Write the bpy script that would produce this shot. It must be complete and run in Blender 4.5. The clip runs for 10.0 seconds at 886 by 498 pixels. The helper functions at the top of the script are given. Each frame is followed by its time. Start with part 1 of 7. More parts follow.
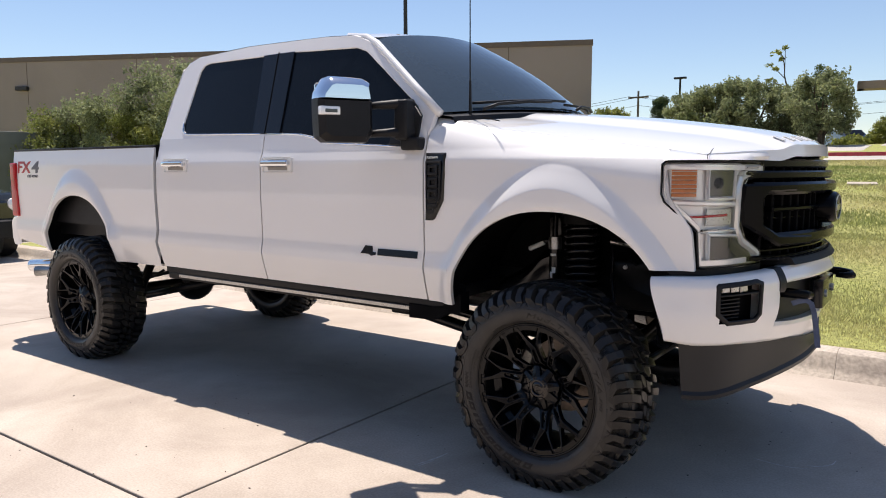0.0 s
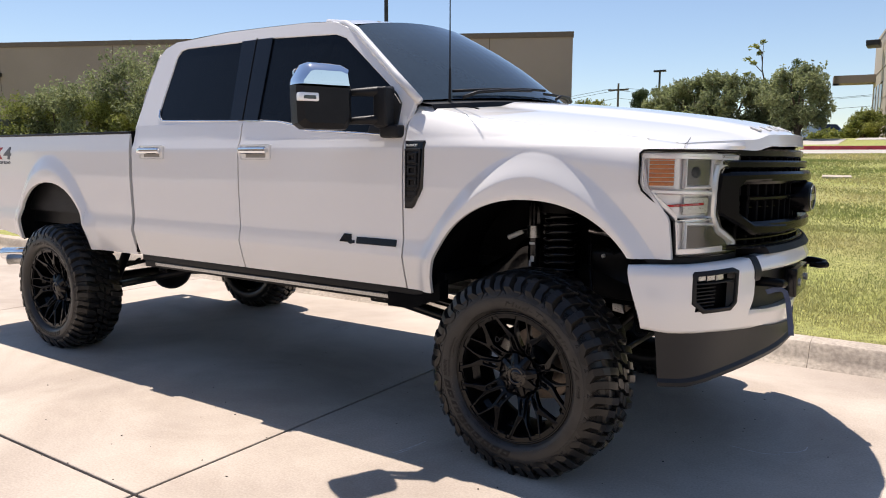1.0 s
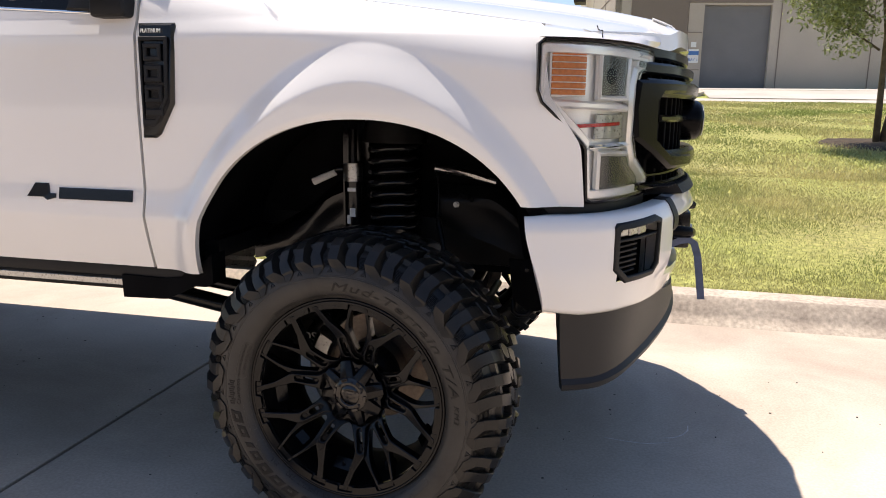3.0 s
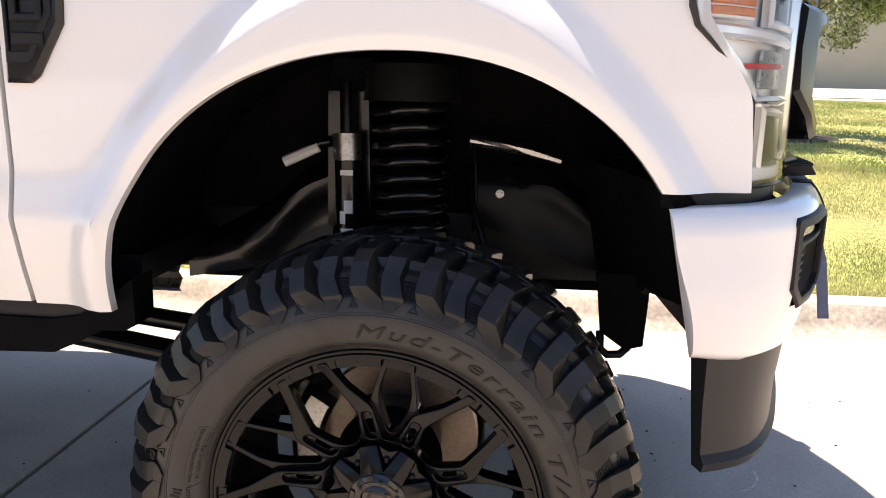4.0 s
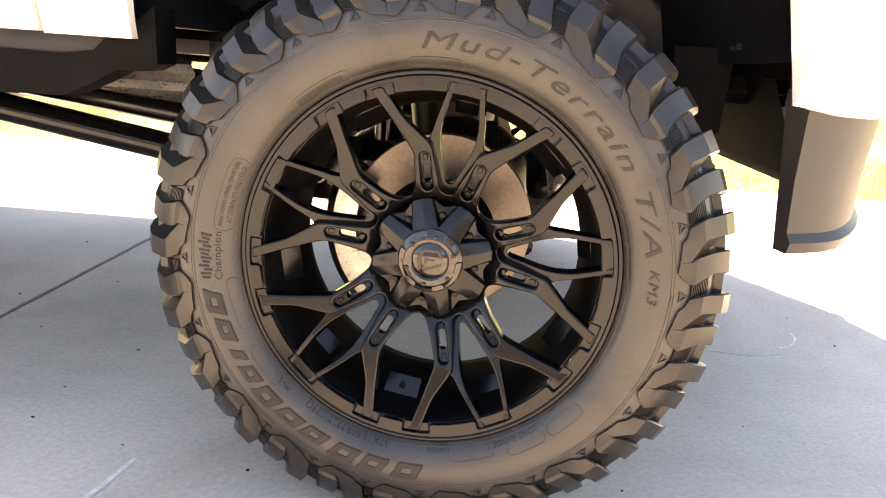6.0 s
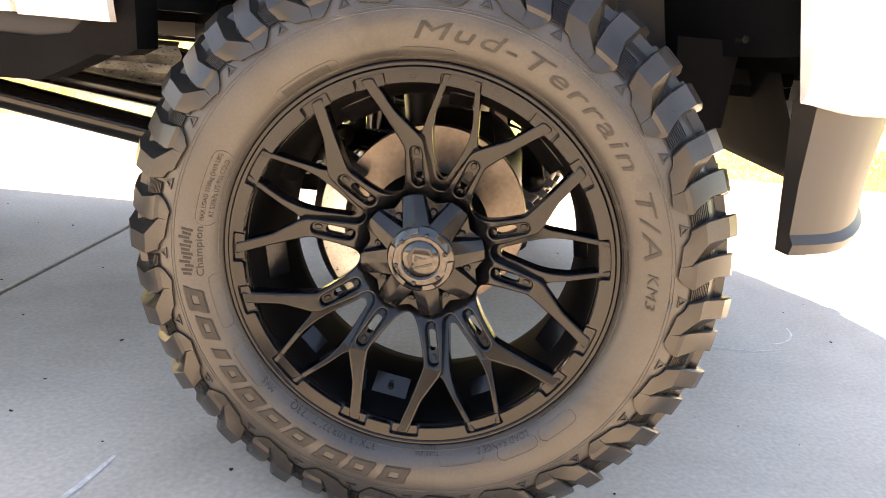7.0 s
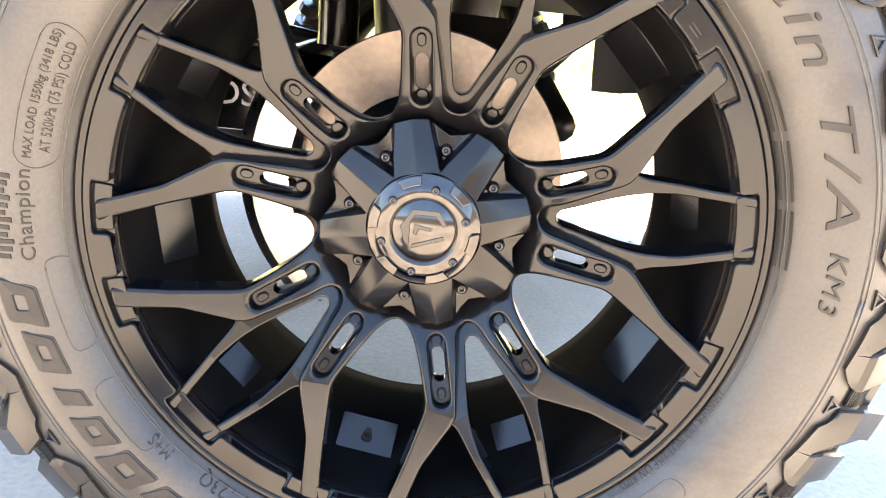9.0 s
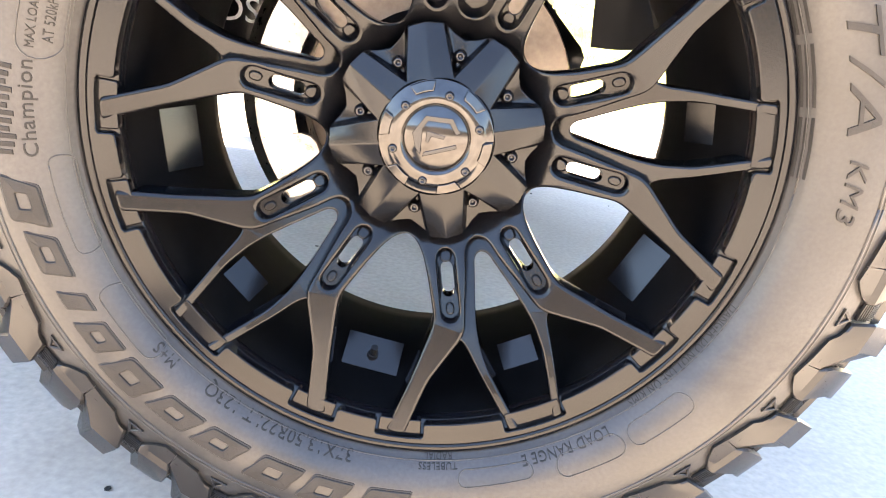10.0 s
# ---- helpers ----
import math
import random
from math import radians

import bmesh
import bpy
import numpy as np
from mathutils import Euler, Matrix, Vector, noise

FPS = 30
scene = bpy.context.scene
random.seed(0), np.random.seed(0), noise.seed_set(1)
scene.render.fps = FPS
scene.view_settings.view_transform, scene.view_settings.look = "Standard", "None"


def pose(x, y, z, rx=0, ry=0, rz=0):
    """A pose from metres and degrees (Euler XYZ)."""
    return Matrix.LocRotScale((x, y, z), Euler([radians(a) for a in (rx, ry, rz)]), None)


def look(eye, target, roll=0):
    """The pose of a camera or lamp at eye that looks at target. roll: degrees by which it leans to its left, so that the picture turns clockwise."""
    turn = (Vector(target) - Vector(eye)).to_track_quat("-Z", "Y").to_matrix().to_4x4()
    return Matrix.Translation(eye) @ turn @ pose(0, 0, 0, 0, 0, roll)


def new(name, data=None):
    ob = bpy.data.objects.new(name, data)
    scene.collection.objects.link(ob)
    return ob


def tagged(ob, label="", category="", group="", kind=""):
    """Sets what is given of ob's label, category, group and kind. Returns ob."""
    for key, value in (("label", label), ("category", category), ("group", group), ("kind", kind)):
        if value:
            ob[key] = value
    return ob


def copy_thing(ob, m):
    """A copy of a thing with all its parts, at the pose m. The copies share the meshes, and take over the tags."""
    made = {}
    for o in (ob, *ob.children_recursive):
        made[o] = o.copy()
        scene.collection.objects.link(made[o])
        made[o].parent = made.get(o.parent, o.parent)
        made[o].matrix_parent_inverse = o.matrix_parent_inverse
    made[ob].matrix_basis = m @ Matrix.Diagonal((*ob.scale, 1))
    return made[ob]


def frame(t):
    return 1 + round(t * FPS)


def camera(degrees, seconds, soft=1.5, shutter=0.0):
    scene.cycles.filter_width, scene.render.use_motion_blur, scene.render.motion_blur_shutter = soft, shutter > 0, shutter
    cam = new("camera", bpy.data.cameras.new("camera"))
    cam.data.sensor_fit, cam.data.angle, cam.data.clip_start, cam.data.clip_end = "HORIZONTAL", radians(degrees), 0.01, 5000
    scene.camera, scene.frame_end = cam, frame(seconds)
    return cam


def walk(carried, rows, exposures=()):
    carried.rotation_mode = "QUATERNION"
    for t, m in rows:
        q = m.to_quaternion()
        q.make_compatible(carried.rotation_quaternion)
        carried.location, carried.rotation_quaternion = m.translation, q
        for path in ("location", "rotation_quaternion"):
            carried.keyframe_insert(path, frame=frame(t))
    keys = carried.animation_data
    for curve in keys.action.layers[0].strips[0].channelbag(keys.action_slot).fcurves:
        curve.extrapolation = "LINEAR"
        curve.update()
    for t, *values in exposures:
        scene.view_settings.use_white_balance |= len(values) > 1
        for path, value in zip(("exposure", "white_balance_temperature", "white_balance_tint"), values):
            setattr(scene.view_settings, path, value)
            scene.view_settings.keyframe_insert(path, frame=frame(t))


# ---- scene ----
cam = camera(63.3, 10.0, 1.0)
PATH = [
    (0, (1.461, -3.91, 1.451), (0.309, -2.291, 1.229), -0.1),
    (0.5, (1.463, -3.92, 1.451), (0.31, -2.302, 1.23), -0.1),
    (1, (1.465, -3.905, 1.435), (0.359, -2.256, 1.189), 0.3),
    (1.5, (1.434, -3.881, 1.415), (0.434, -2.172, 1.13), 0.5),
    (2, (1.259, -3.664, 1.378), (0.407, -1.883, 1.053), 0.6),
    (2.5, (0.979, -3.31, 1.34), (0.333, -1.453, 0.974), 0.6),
    (2.7, (0.855, -3.177, 1.311), (0.292, -1.294, 0.939), 0.7),
    (3.8, (0.264, -2.381, 1.26), (0.084, -0.427, 0.87), 1.1),
    (4, (0.162, -2.261, 1.168), (0.023, -0.303, 0.782), 1.4),
    (4.1, (0.108, -2.206, 1.107), (-0.006, -0.25, 0.709), 2.0),
    (4.5, (0.054, -2.125, 0.954), (-0.033, -0.172, 0.53), 2.4),
    (5, (0.049, -2.157, 0.81), (-0.028, -0.21, 0.357), 3.2),
    (5.5, (0.047, -2.199, 0.785), (-0.045, -0.258, 0.31), 3.6),
    (6.8, (0.041, -2.165, 0.775), (-0.046, -0.25, 0.206), 4.5),
    (7, (0.045, -2.145, 0.796), (-0.033, -0.228, 0.229), 4.8),
    (7.5, (0.005, -1.969, 0.885), (0.009, -0.041, 0.353), 5.1),
    (8, (-0.023, -1.765, 0.768), (0.012, 0.172, 0.268), 4.4),
    (8.5, (-0.046, -1.707, 0.695), (0.057, 0.214, 0.15), 5.5),
    (9, (-0.05, -1.71, 0.634), (0.06, 0.203, 0.059), 6.3),
    (9.5, (-0.06, -1.725, 0.58), (0.068, 0.168, -0.054), 7.2),
    (10, (-0.064, -1.717, 0.574), (0.083, 0.17, -0.071), 7.5),
]
EXPOSURES = [(0, 0.37, 6620, 15), (2.0, 0.43, 6850, 15), (2.7, 0.53, 6950, 15), (3.8, 1.15, 7000, 16), (4.2, 1.6, 7400, 17), (4.6, 2.35, 8200, 18), (5.5, 3.15, 9300, 18), (7.0, 3.35, 9300, 16), (7.6, 3.4, 8800, 14), (8.2, 3.95, 7900, 12), (9.0, 4.36, 7600, 11), (10.0, 4.3, 7700, 13)]
walk(cam, [(t, look(eye, target, roll)) for t, eye, target, roll in PATH], EXPOSURES)

# ---- light ----
SUN_FROM = Vector((-0.30, 0.185, 1.0)).normalized()
world = bpy.data.worlds.new("sky")
scene.world = world
world.use_nodes = True
wn = world.node_tree.nodes
sky = wn.new("ShaderNodeTexSky")
sky.sky_type = "NISHITA"
sky.sun_disc = False
sky.sun_elevation = math.asin(SUN_FROM.z)
sky.sun_rotation = math.atan2(SUN_FROM.x, SUN_FROM.y)
sky.air_density, sky.dust_density, sky.ozone_density = 1.0, 0.2, 2.6
world.node_tree.links.new(sky.outputs[0], wn["Background"].inputs[0])
wn["Background"].inputs[1].default_value = 0.105
sun = new("sun", bpy.data.lights.new("sun", "SUN"))
sun.data.energy, sun.data.angle, sun.data.color = 5.0, radians(0.53), (1.0, 0.95, 0.87)
sun.matrix_world = look(SUN_FROM * 30, (0, 0, 0))


# ---- materials ----
def mat(name, col, rough=0.5, metal=0.0, var=0.12, scale=6.0, col2=None, bump=0.0, bscale=120.0, coat=0.0,
        spec=0.5, rvar=0.1, fine=0.06, island=False, lo=0.35, hi=0.65, trans=0.0, ior=1.45, emit=0.0, patchy=False, fixed=False):
    """A surface with colour that varies at a coarse and a fine scale, uneven gloss and fine relief."""
    m = bpy.data.materials.new(name)
    m.use_nodes = True
    nt = m.node_tree
    n, l = nt.nodes, nt.links
    b = n["Principled BSDF"]
    tc = n.new("ShaderNodeTexCoord")
    at = n.new("ShaderNodeNewGeometry").outputs["Position"] if fixed else tc.outputs["Object"]
    big = n.new("ShaderNodeTexNoise")
    big.inputs["Scale"].default_value, big.inputs["Detail"].default_value = scale, 6
    l.new(at, big.inputs["Vector"])
    ramp = n.new("ShaderNodeValToRGB")
    ramp.color_ramp.elements[0].position, ramp.color_ramp.elements[1].position = lo, hi
    a = [c * (1 - var) for c in col]
    c2 = col2 if col2 else [min(1, c * (1 + var)) for c in col]
    ramp.color_ramp.elements[0].color, ramp.color_ramp.elements[1].color = (*a, 1), (*c2, 1)
    l.new(big.outputs["Fac"], ramp.inputs[0])
    small = n.new("ShaderNodeTexNoise")
    small.inputs["Scale"].default_value, small.inputs["Detail"].default_value = bscale, 4
    l.new(at, small.inputs["Vector"])
    mul = n.new("ShaderNodeMixRGB")
    mul.blend_type = "OVERLAY"
    mul.inputs[0].default_value = min(1, fine * 6)
    l.new(ramp.outputs[0], mul.inputs[1])
    l.new(small.outputs["Fac"], mul.inputs[2])
    out = mul.outputs[0]
    if island:
        geo = n.new("ShaderNodeNewGeometry")
        hsv = n.new("ShaderNodeHueSaturation")
        mr = n.new("ShaderNodeMapRange")
        mr.inputs["To Min"].default_value, mr.inputs["To Max"].default_value = (island if isinstance(island, tuple) else (0.6, 1.45))
        l.new(geo.outputs["Random Per Island"], mr.inputs["Value"])
        l.new(mr.outputs[0], hsv.inputs["Value"])
        l.new(out, hsv.inputs["Color"])
        out = hsv.outputs[0]
    l.new(out, b.inputs["Base Color"])
    rr = n.new("ShaderNodeMapRange")
    rr.inputs["To Min"].default_value, rr.inputs["To Max"].default_value = max(0.0, rough - rvar), min(1.0, rough + rvar)
    l.new((big if patchy else small).outputs["Fac"], rr.inputs["Value"])
    l.new(rr.outputs[0], b.inputs["Roughness"])
    b.inputs["Metallic"].default_value = metal
    b.inputs["Coat Weight"].default_value = coat
    b.inputs["Coat Roughness"].default_value = 0.03
    b.inputs["Specular IOR Level"].default_value = spec
    b.inputs["IOR"].default_value = ior
    b.inputs["Transmission Weight"].default_value = trans
    if emit:
        l.new(out, b.inputs["Emission Color"])
        b.inputs["Emission Strength"].default_value = emit
    if bump:
        bn = n.new("ShaderNodeBump")
        bn.inputs["Strength"].default_value = bump
        bn.inputs["Distance"].default_value = 0.004
        l.new(small.outputs["Fac"], bn.inputs["Height"])
        l.new(bn.outputs[0], b.inputs["Normal"])
    return m


PAINT = mat("white_paint", (0.782, 0.767, 0.742), 0.30, var=0.006, scale=2, coat=1.0, fine=0.0, rvar=0.0)
GLOSS_BLACK = mat("gloss_black", (0.005, 0.005, 0.006), 0.20, var=0.1, coat=0.15, rvar=0.04, spec=0.4)
SATIN_BLACK = mat("satin_black", (0.0035, 0.0035, 0.004), 0.145, var=0.2, scale=20, bump=0.03, bscale=900, rvar=0.05, spec=0.30)
BARREL = mat("barrel_black", (0.003, 0.003, 0.0033), 0.6, var=0.2, scale=20, rvar=0.06, spec=0.03)
CAP = mat("smoked_chrome", (0.055, 0.053, 0.052), 0.13, 1.0, var=0.08, scale=30, rvar=0.05)
PLASTIC = mat("black_plastic", (0.010, 0.010, 0.011), 0.48, var=0.2, scale=10, bump=0.10, bscale=700, spec=0.3)
GREY_PLASTIC = mat("grey_plastic", (0.020, 0.020, 0.021), 0.45, var=0.08, scale=5, bump=0.05, bscale=600, spec=0.36)
UNDER = mat("chassis_black", (0.007, 0.007, 0.0075), 0.34, var=0.4, scale=8, bump=0.05, bscale=200, spec=0.18)
LINER = mat("liner_felt", (0.0055, 0.0055, 0.006), 0.8, var=0.3, scale=7, bump=0.2, bscale=400, spec=0.03)
RUBBER = mat("tyre_rubber", (0.0225, 0.0211, 0.0197), 0.40, var=0.2, scale=7, col2=(0.0418, 0.0384, 0.0345), bump=0.05, bscale=260, rvar=0.26, lo=0.3, hi=0.75, patchy=True, spec=0.46)
TREAD = mat("tread_rubber", (0.009, 0.0088, 0.0090), 0.31, var=0.2, scale=9, col2=(0.020, 0.0180, 0.0160), bump=0.012, bscale=420, rvar=0.09, spec=0.36, fine=0.02)
# Near-black for lines that paint shade along raised edges and in strokes.
LINE_SHADE = mat("line_shade_black", (0.006, 0.0055, 0.005), 0.6, var=0.2, scale=40)
LETTER = mat("letter_rubber", (0.014, 0.0125, 0.011), 0.55, var=0.2, scale=40, bump=0.1, bscale=700, spec=0.24)
LAMP_CHROME = mat("lamp_chrome", (0.90, 0.89, 0.87), 0.17, 0.45, var=0.01, rvar=0.03, fine=0.0)
CHROME = mat("chrome", (0.86, 0.87, 0.88), 0.06, 1.0, var=0.01, rvar=0.03, fine=0.0)
SILVER = mat("brushed_silver", (0.42, 0.42, 0.41), 0.3, 1.0, var=0.06, scale=30, rvar=0.1)
ROTOR = mat("brake_steel", (0.185, 0.158, 0.137), 0.34, 0.9, var=0.10, scale=12, rvar=0.10, col2=(0.205, 0.170, 0.143))
AMBER = mat("amber_reflector", (0.62, 0.20, 0.05), 0.25, var=0.08, scale=90, coat=0.6)
RED = mat("red_lens", (0.42, 0.008, 0.012), 0.12, var=0.1, coat=0.25)
DECAL_RED = mat("decal_red", (0.42, 0.03, 0.03), 0.35, var=0.1)
DECAL_GREY = mat("decal_grey", (0.10, 0.10, 0.11), 0.4, var=0.1)
WHITE_MARK = mat("white_mark", (0.75, 0.75, 0.73), 0.5, var=0.06, scale=40)
BLUE_TAPE = mat("blue_grey_strap", (0.10, 0.13, 0.22), 0.5, var=0.15, scale=30, bump=0.2, bscale=600)
GLASS = mat("tinted_glass", (0.006, 0.008, 0.011), 0.03, var=0.05, rvar=0.02, spec=0.2)
SCREEN_GLASS = mat("windshield_glass", (0.030, 0.045, 0.060), 0.03, var=0.1, scale=1.2, rvar=0.02, spec=0.7)
HOUSING = mat("lamp_silver", (0.92, 0.915, 0.90), 0.22, 0.25, var=0.03, scale=14, rvar=0.06)
NAME_M = mat("name_rubber", (0.0165, 0.0150, 0.0135), 0.5, var=0.2, scale=40, bump=0.1, bscale=700, spec=0.26)
GRILLE_BLACK = mat("grille_black", (0.004, 0.004, 0.0045), 0.18, var=0.1, rvar=0.04, spec=0.09)
HOUSING_DARK = mat("lamp_dark", (0.05, 0.05, 0.045), 0.2, 0.2, var=0.2, coat=0.8)
CONCRETE = mat("concrete_slab", (0.465, 0.392, 0.325), 0.78, var=0.10, scale=0.9, col2=(0.545, 0.468, 0.39), bump=0.06, bscale=90, fine=0.05, rvar=0.12, fixed=True)
def stained(m, shade, scale, lo, hi, speck=0.0):
    """Adds broad uneven stains and small dark specks to a surface's colour."""
    nt = m.node_tree
    b = nt.nodes["Principled BSDF"]
    src = b.inputs["Base Color"].links[0].from_socket
    tc, ns, rp, mx = (nt.nodes.new("ShaderNode" + k) for k in ("NewGeometry", "TexNoise", "ValToRGB", "MixRGB"))
    ns.inputs["Scale"].default_value, ns.inputs["Detail"].default_value, ns.inputs["Roughness"].default_value = scale, 9, 0.68
    ns.inputs["Distortion"].default_value = 0.6
    rp.color_ramp.elements[0].position, rp.color_ramp.elements[1].position = lo, hi
    rp.color_ramp.elements[0].color, rp.color_ramp.elements[1].color = (*shade, 1), (1, 1, 1, 1)
    mx.blend_type, mx.inputs[0].default_value = "MULTIPLY", 1.0
    nt.links.new(tc.outputs["Position"], ns.inputs["Vector"])
    nt.links.new(ns.outputs["Fac"], rp.inputs[0])
    nt.links.new(src, mx.inputs[1])
    nt.links.new(rp.outputs[0], mx.inputs[2])
    out = mx.outputs[0]
    if speck:
        vo, r2, m2 = (nt.nodes.new("ShaderNode" + k) for k in ("TexVoronoi", "ValToRGB", "MixRGB"))
        vo.inputs["Scale"].default_value = speck
        r2.color_ramp.elements[0].position, r2.color_ramp.elements[1].position = 0.012, 0.022
        r2.color_ramp.elements[0].color = (0.45, 0.42, 0.40, 1)
        m2.blend_type, m2.inputs[0].default_value = "MULTIPLY", 1.0
        nt.links.new(tc.outputs["Position"], vo.inputs["Vector"])
        nt.links.new(vo.outputs["Distance"], r2.inputs[0])
        nt.links.new(out, m2.inputs[1])
        nt.links.new(r2.outputs[0], m2.inputs[2])
        out = m2.outputs[0]
    nt.links.new(out, b.inputs["Base Color"])


stained(RUBBER, (0.52, 0.53, 0.58), 4.2, 0.33, 0.44)
stained(CONCRETE, (0.80, 0.78, 0.76), 0.8, 0.38, 0.60, 2.6)
KERB_M = mat("kerb_concrete", (0.41, 0.345, 0.28), 0.85, var=0.12, scale=2.2, col2=(0.50, 0.43, 0.35), bump=0.25, bscale=40, fine=0.10)
JOINT = mat("joint_filler", (0.018, 0.017, 0.016), 0.9, var=0.4, scale=25)
SOIL = mat("lawn_soil", (0.36, 0.32, 0.12), 0.95, var=0.2, scale=0.35, col2=(0.27, 0.29, 0.075), bump=0.5, bscale=18, fine=0.15)
GRASS_M = mat("grass_blade", (0.31, 0.38, 0.115), 0.6, var=0.25, scale=0.45, col2=(0.54, 0.48, 0.23), bscale=6, island=(0.78, 1.25), spec=0.3)
ASPHALT = mat("drive_concrete", (0.42, 0.39, 0.35), 0.85, var=0.1, scale=0.5, bscale=20)
REDPAINT = mat("red_kerb_paint", (0.52, 0.055, 0.07), 0.6, var=0.2, scale=3)
TAN = mat("tan_wall", (0.315, 0.252, 0.212), 0.85, var=0.05, scale=0.3, bump=0.1, bscale=30, fine=0.04)
TAN_LIGHT = mat("pale_wall", (0.44, 0.385, 0.32), 0.85, var=0.05, scale=0.3, bump=0.1, bscale=30, fine=0.04)
TAUPE = mat("taupe_wall", (0.205, 0.165, 0.135), 0.85, var=0.05, scale=0.4, bump=0.1, bscale=30, fine=0.04)
COPING = mat("coping_metal", (0.14, 0.10, 0.07), 0.5, var=0.1)
ROLLDOOR = mat("roller_door_grey", (0.17, 0.165, 0.165), 0.5, var=0.06, scale=1.0)
DOOR_M = mat("door_grey", (0.25, 0.235, 0.215), 0.5, var=0.06)
SIGN_BLUE = mat("sign_blue", (0.06, 0.17, 0.42), 0.5, var=0.05)
BARK = mat("bark", (0.10, 0.075, 0.05), 0.9, var=0.35, scale=9, bump=0.6, bscale=60)
LEAF = mat("leaf_green", (0.22, 0.255, 0.12), 0.55, var=0.25, scale=1.2, col2=(0.34, 0.37, 0.18), island=True, spec=0.4)
LEAF_LIGHT = mat("leaf_light", (0.20, 0.24, 0.055), 0.55, var=0.25, scale=1.0, col2=(0.32, 0.33, 0.09), island=True, spec=0.4)
LEAF_DARK = mat("leaf_dark", (0.07, 0.11, 0.05), 0.6, var=0.25, scale=1.0, col2=(0.12, 0.16, 0.07), island=True, spec=0.3)
def leafy(m, share_):
    """Lets part of the light through a leaf."""
    nt = m.node_tree
    b = nt.nodes["Principled BSDF"]
    tr, mx = nt.nodes.new("ShaderNodeBsdfTranslucent"), nt.nodes.new("ShaderNodeMixShader")
    nt.links.new(b.inputs["Base Color"].links[0].from_socket, tr.inputs["Color"])
    mx.inputs[0].default_value = share_
    nt.links.new(b.outputs[0], mx.inputs[1])
    nt.links.new(tr.outputs[0], mx.inputs[2])
    nt.links.new(mx.outputs[0], nt.nodes["Material Output"].inputs["Surface"])


for leaf_m in (LEAF, LEAF_LIGHT, LEAF_DARK, GRASS_M):
    leafy(leaf_m, 0.45)
MULCH = mat("mulch", (0.05, 0.035, 0.022), 0.95, var=0.4, scale=12, bump=0.8, bscale=50)
CAR_BLACK = mat("dark_car_paint", (0.02, 0.022, 0.022), 0.2, var=0.1, coat=1.0)
POLE_M = mat("pole_bronze", (0.03, 0.026, 0.024), 0.5, var=0.15)
WOOD_POLE = mat("pole_wood", (0.14, 0.11, 0.085), 0.9, var=0.2)


THIN = bpy.data.materials.new("thin_clear_cover")
THIN.use_nodes = True
tn, tl_ = THIN.node_tree.nodes, THIN.node_tree.links
tmix, ttr, tgl, tfr = tn.new("ShaderNodeMixShader"), tn.new("ShaderNodeBsdfTransparent"), tn.new("ShaderNodeBsdfGlossy"), tn.new("ShaderNodeFresnel")
tgl.inputs["Roughness"].default_value = 0.03
tfr.inputs["IOR"].default_value = 1.38
tl_.new(tfr.outputs[0], tmix.inputs[0])
tl_.new(ttr.outputs[0], tmix.inputs[1])
tl_.new(tgl.outputs[0], tmix.inputs[2])
tl_.new(tmix.outputs[0], tn["Material Output"].inputs["Surface"])

# ---- mesh helpers ----
def part(name, bm, material, parent=None, label="", smooth=35):
    """Links a bmesh as one mesh object under a thing or a part."""
    me = bpy.data.meshes.new(name)
    if smooth:
        for f in bm.faces:
            f.smooth = True
        for e in bm.edges:
            if len(e.link_faces) == 2 and e.calc_face_angle(0) > radians(smooth):
                e.smooth = False
    bm.to_mesh(me)
    bm.free()
    me.materials.append(material)
    ob = new(name, me)
    if parent is not None:
        ob.parent = parent
    if label:
        ob["label"] = label
    return ob


def share(name, src, m, parent, label=""):
    """Another object on the mesh of src, posed by m in its parent."""
    ob = new(name, src.data)
    ob.parent = parent
    ob.matrix_basis = m
    if label:
        ob["label"] = label
    return ob


def thing(name, label, category, at=(0, 0, 0), group="", rz=0.0):
    ob = new(name)
    ob.matrix_world = pose(*at, 0, 0, rz)
    return tagged(ob, label, category, group)


def structure(name, bm, material, label="", smooth=0):
    return tagged(part(name, bm, material, None, label, smooth), kind="structure")


def box(bm, lo, hi, bev=0.0, seg=2, m=None):
    r = bmesh.ops.create_cube(bm, size=1.0)
    vs = r["verts"]
    c = [(a + b) / 2 for a, b in zip(lo, hi)]
    d = [abs(b - a) for a, b in zip(lo, hi)]
    for v in vs:
        v.co = Vector((v.co.x * d[0] + c[0], v.co.y * d[1] + c[1], v.co.z * d[2] + c[2]))
    if bev:
        es = list({e for v in vs for e in v.link_edges})
        r = bmesh.ops.bevel(bm, geom=es, offset=bev, segments=seg, affect="EDGES", profile=0.6)
        vs = list({v for f in r["faces"] for v in f.verts} | {v for v in vs if v.is_valid})
    if m is not None:
        bmesh.ops.transform(bm, matrix=m, verts=[v for v in vs if v.is_valid])
    return bm


def boxed(lo, hi, bev=0.0, seg=2, m=None):
    return box(bmesh.new(), lo, hi, bev, seg, m)


def rod(bm, a, b, r, r2=None, seg=14, caps=True):
    a, b = Vector(a), Vector(b)
    d = b - a
    m = Matrix.Translation((a + b) / 2) @ d.to_track_quat("Z", "Y").to_matrix().to_4x4()
    bmesh.ops.create_cone(bm, cap_ends=caps, segments=seg, radius1=r, radius2=r if r2 is None else r2, depth=d.length, matrix=m)
    return bm


def rodded(a, b, r, r2=None, seg=14):
    return rod(bmesh.new(), a, b, r, r2, seg)


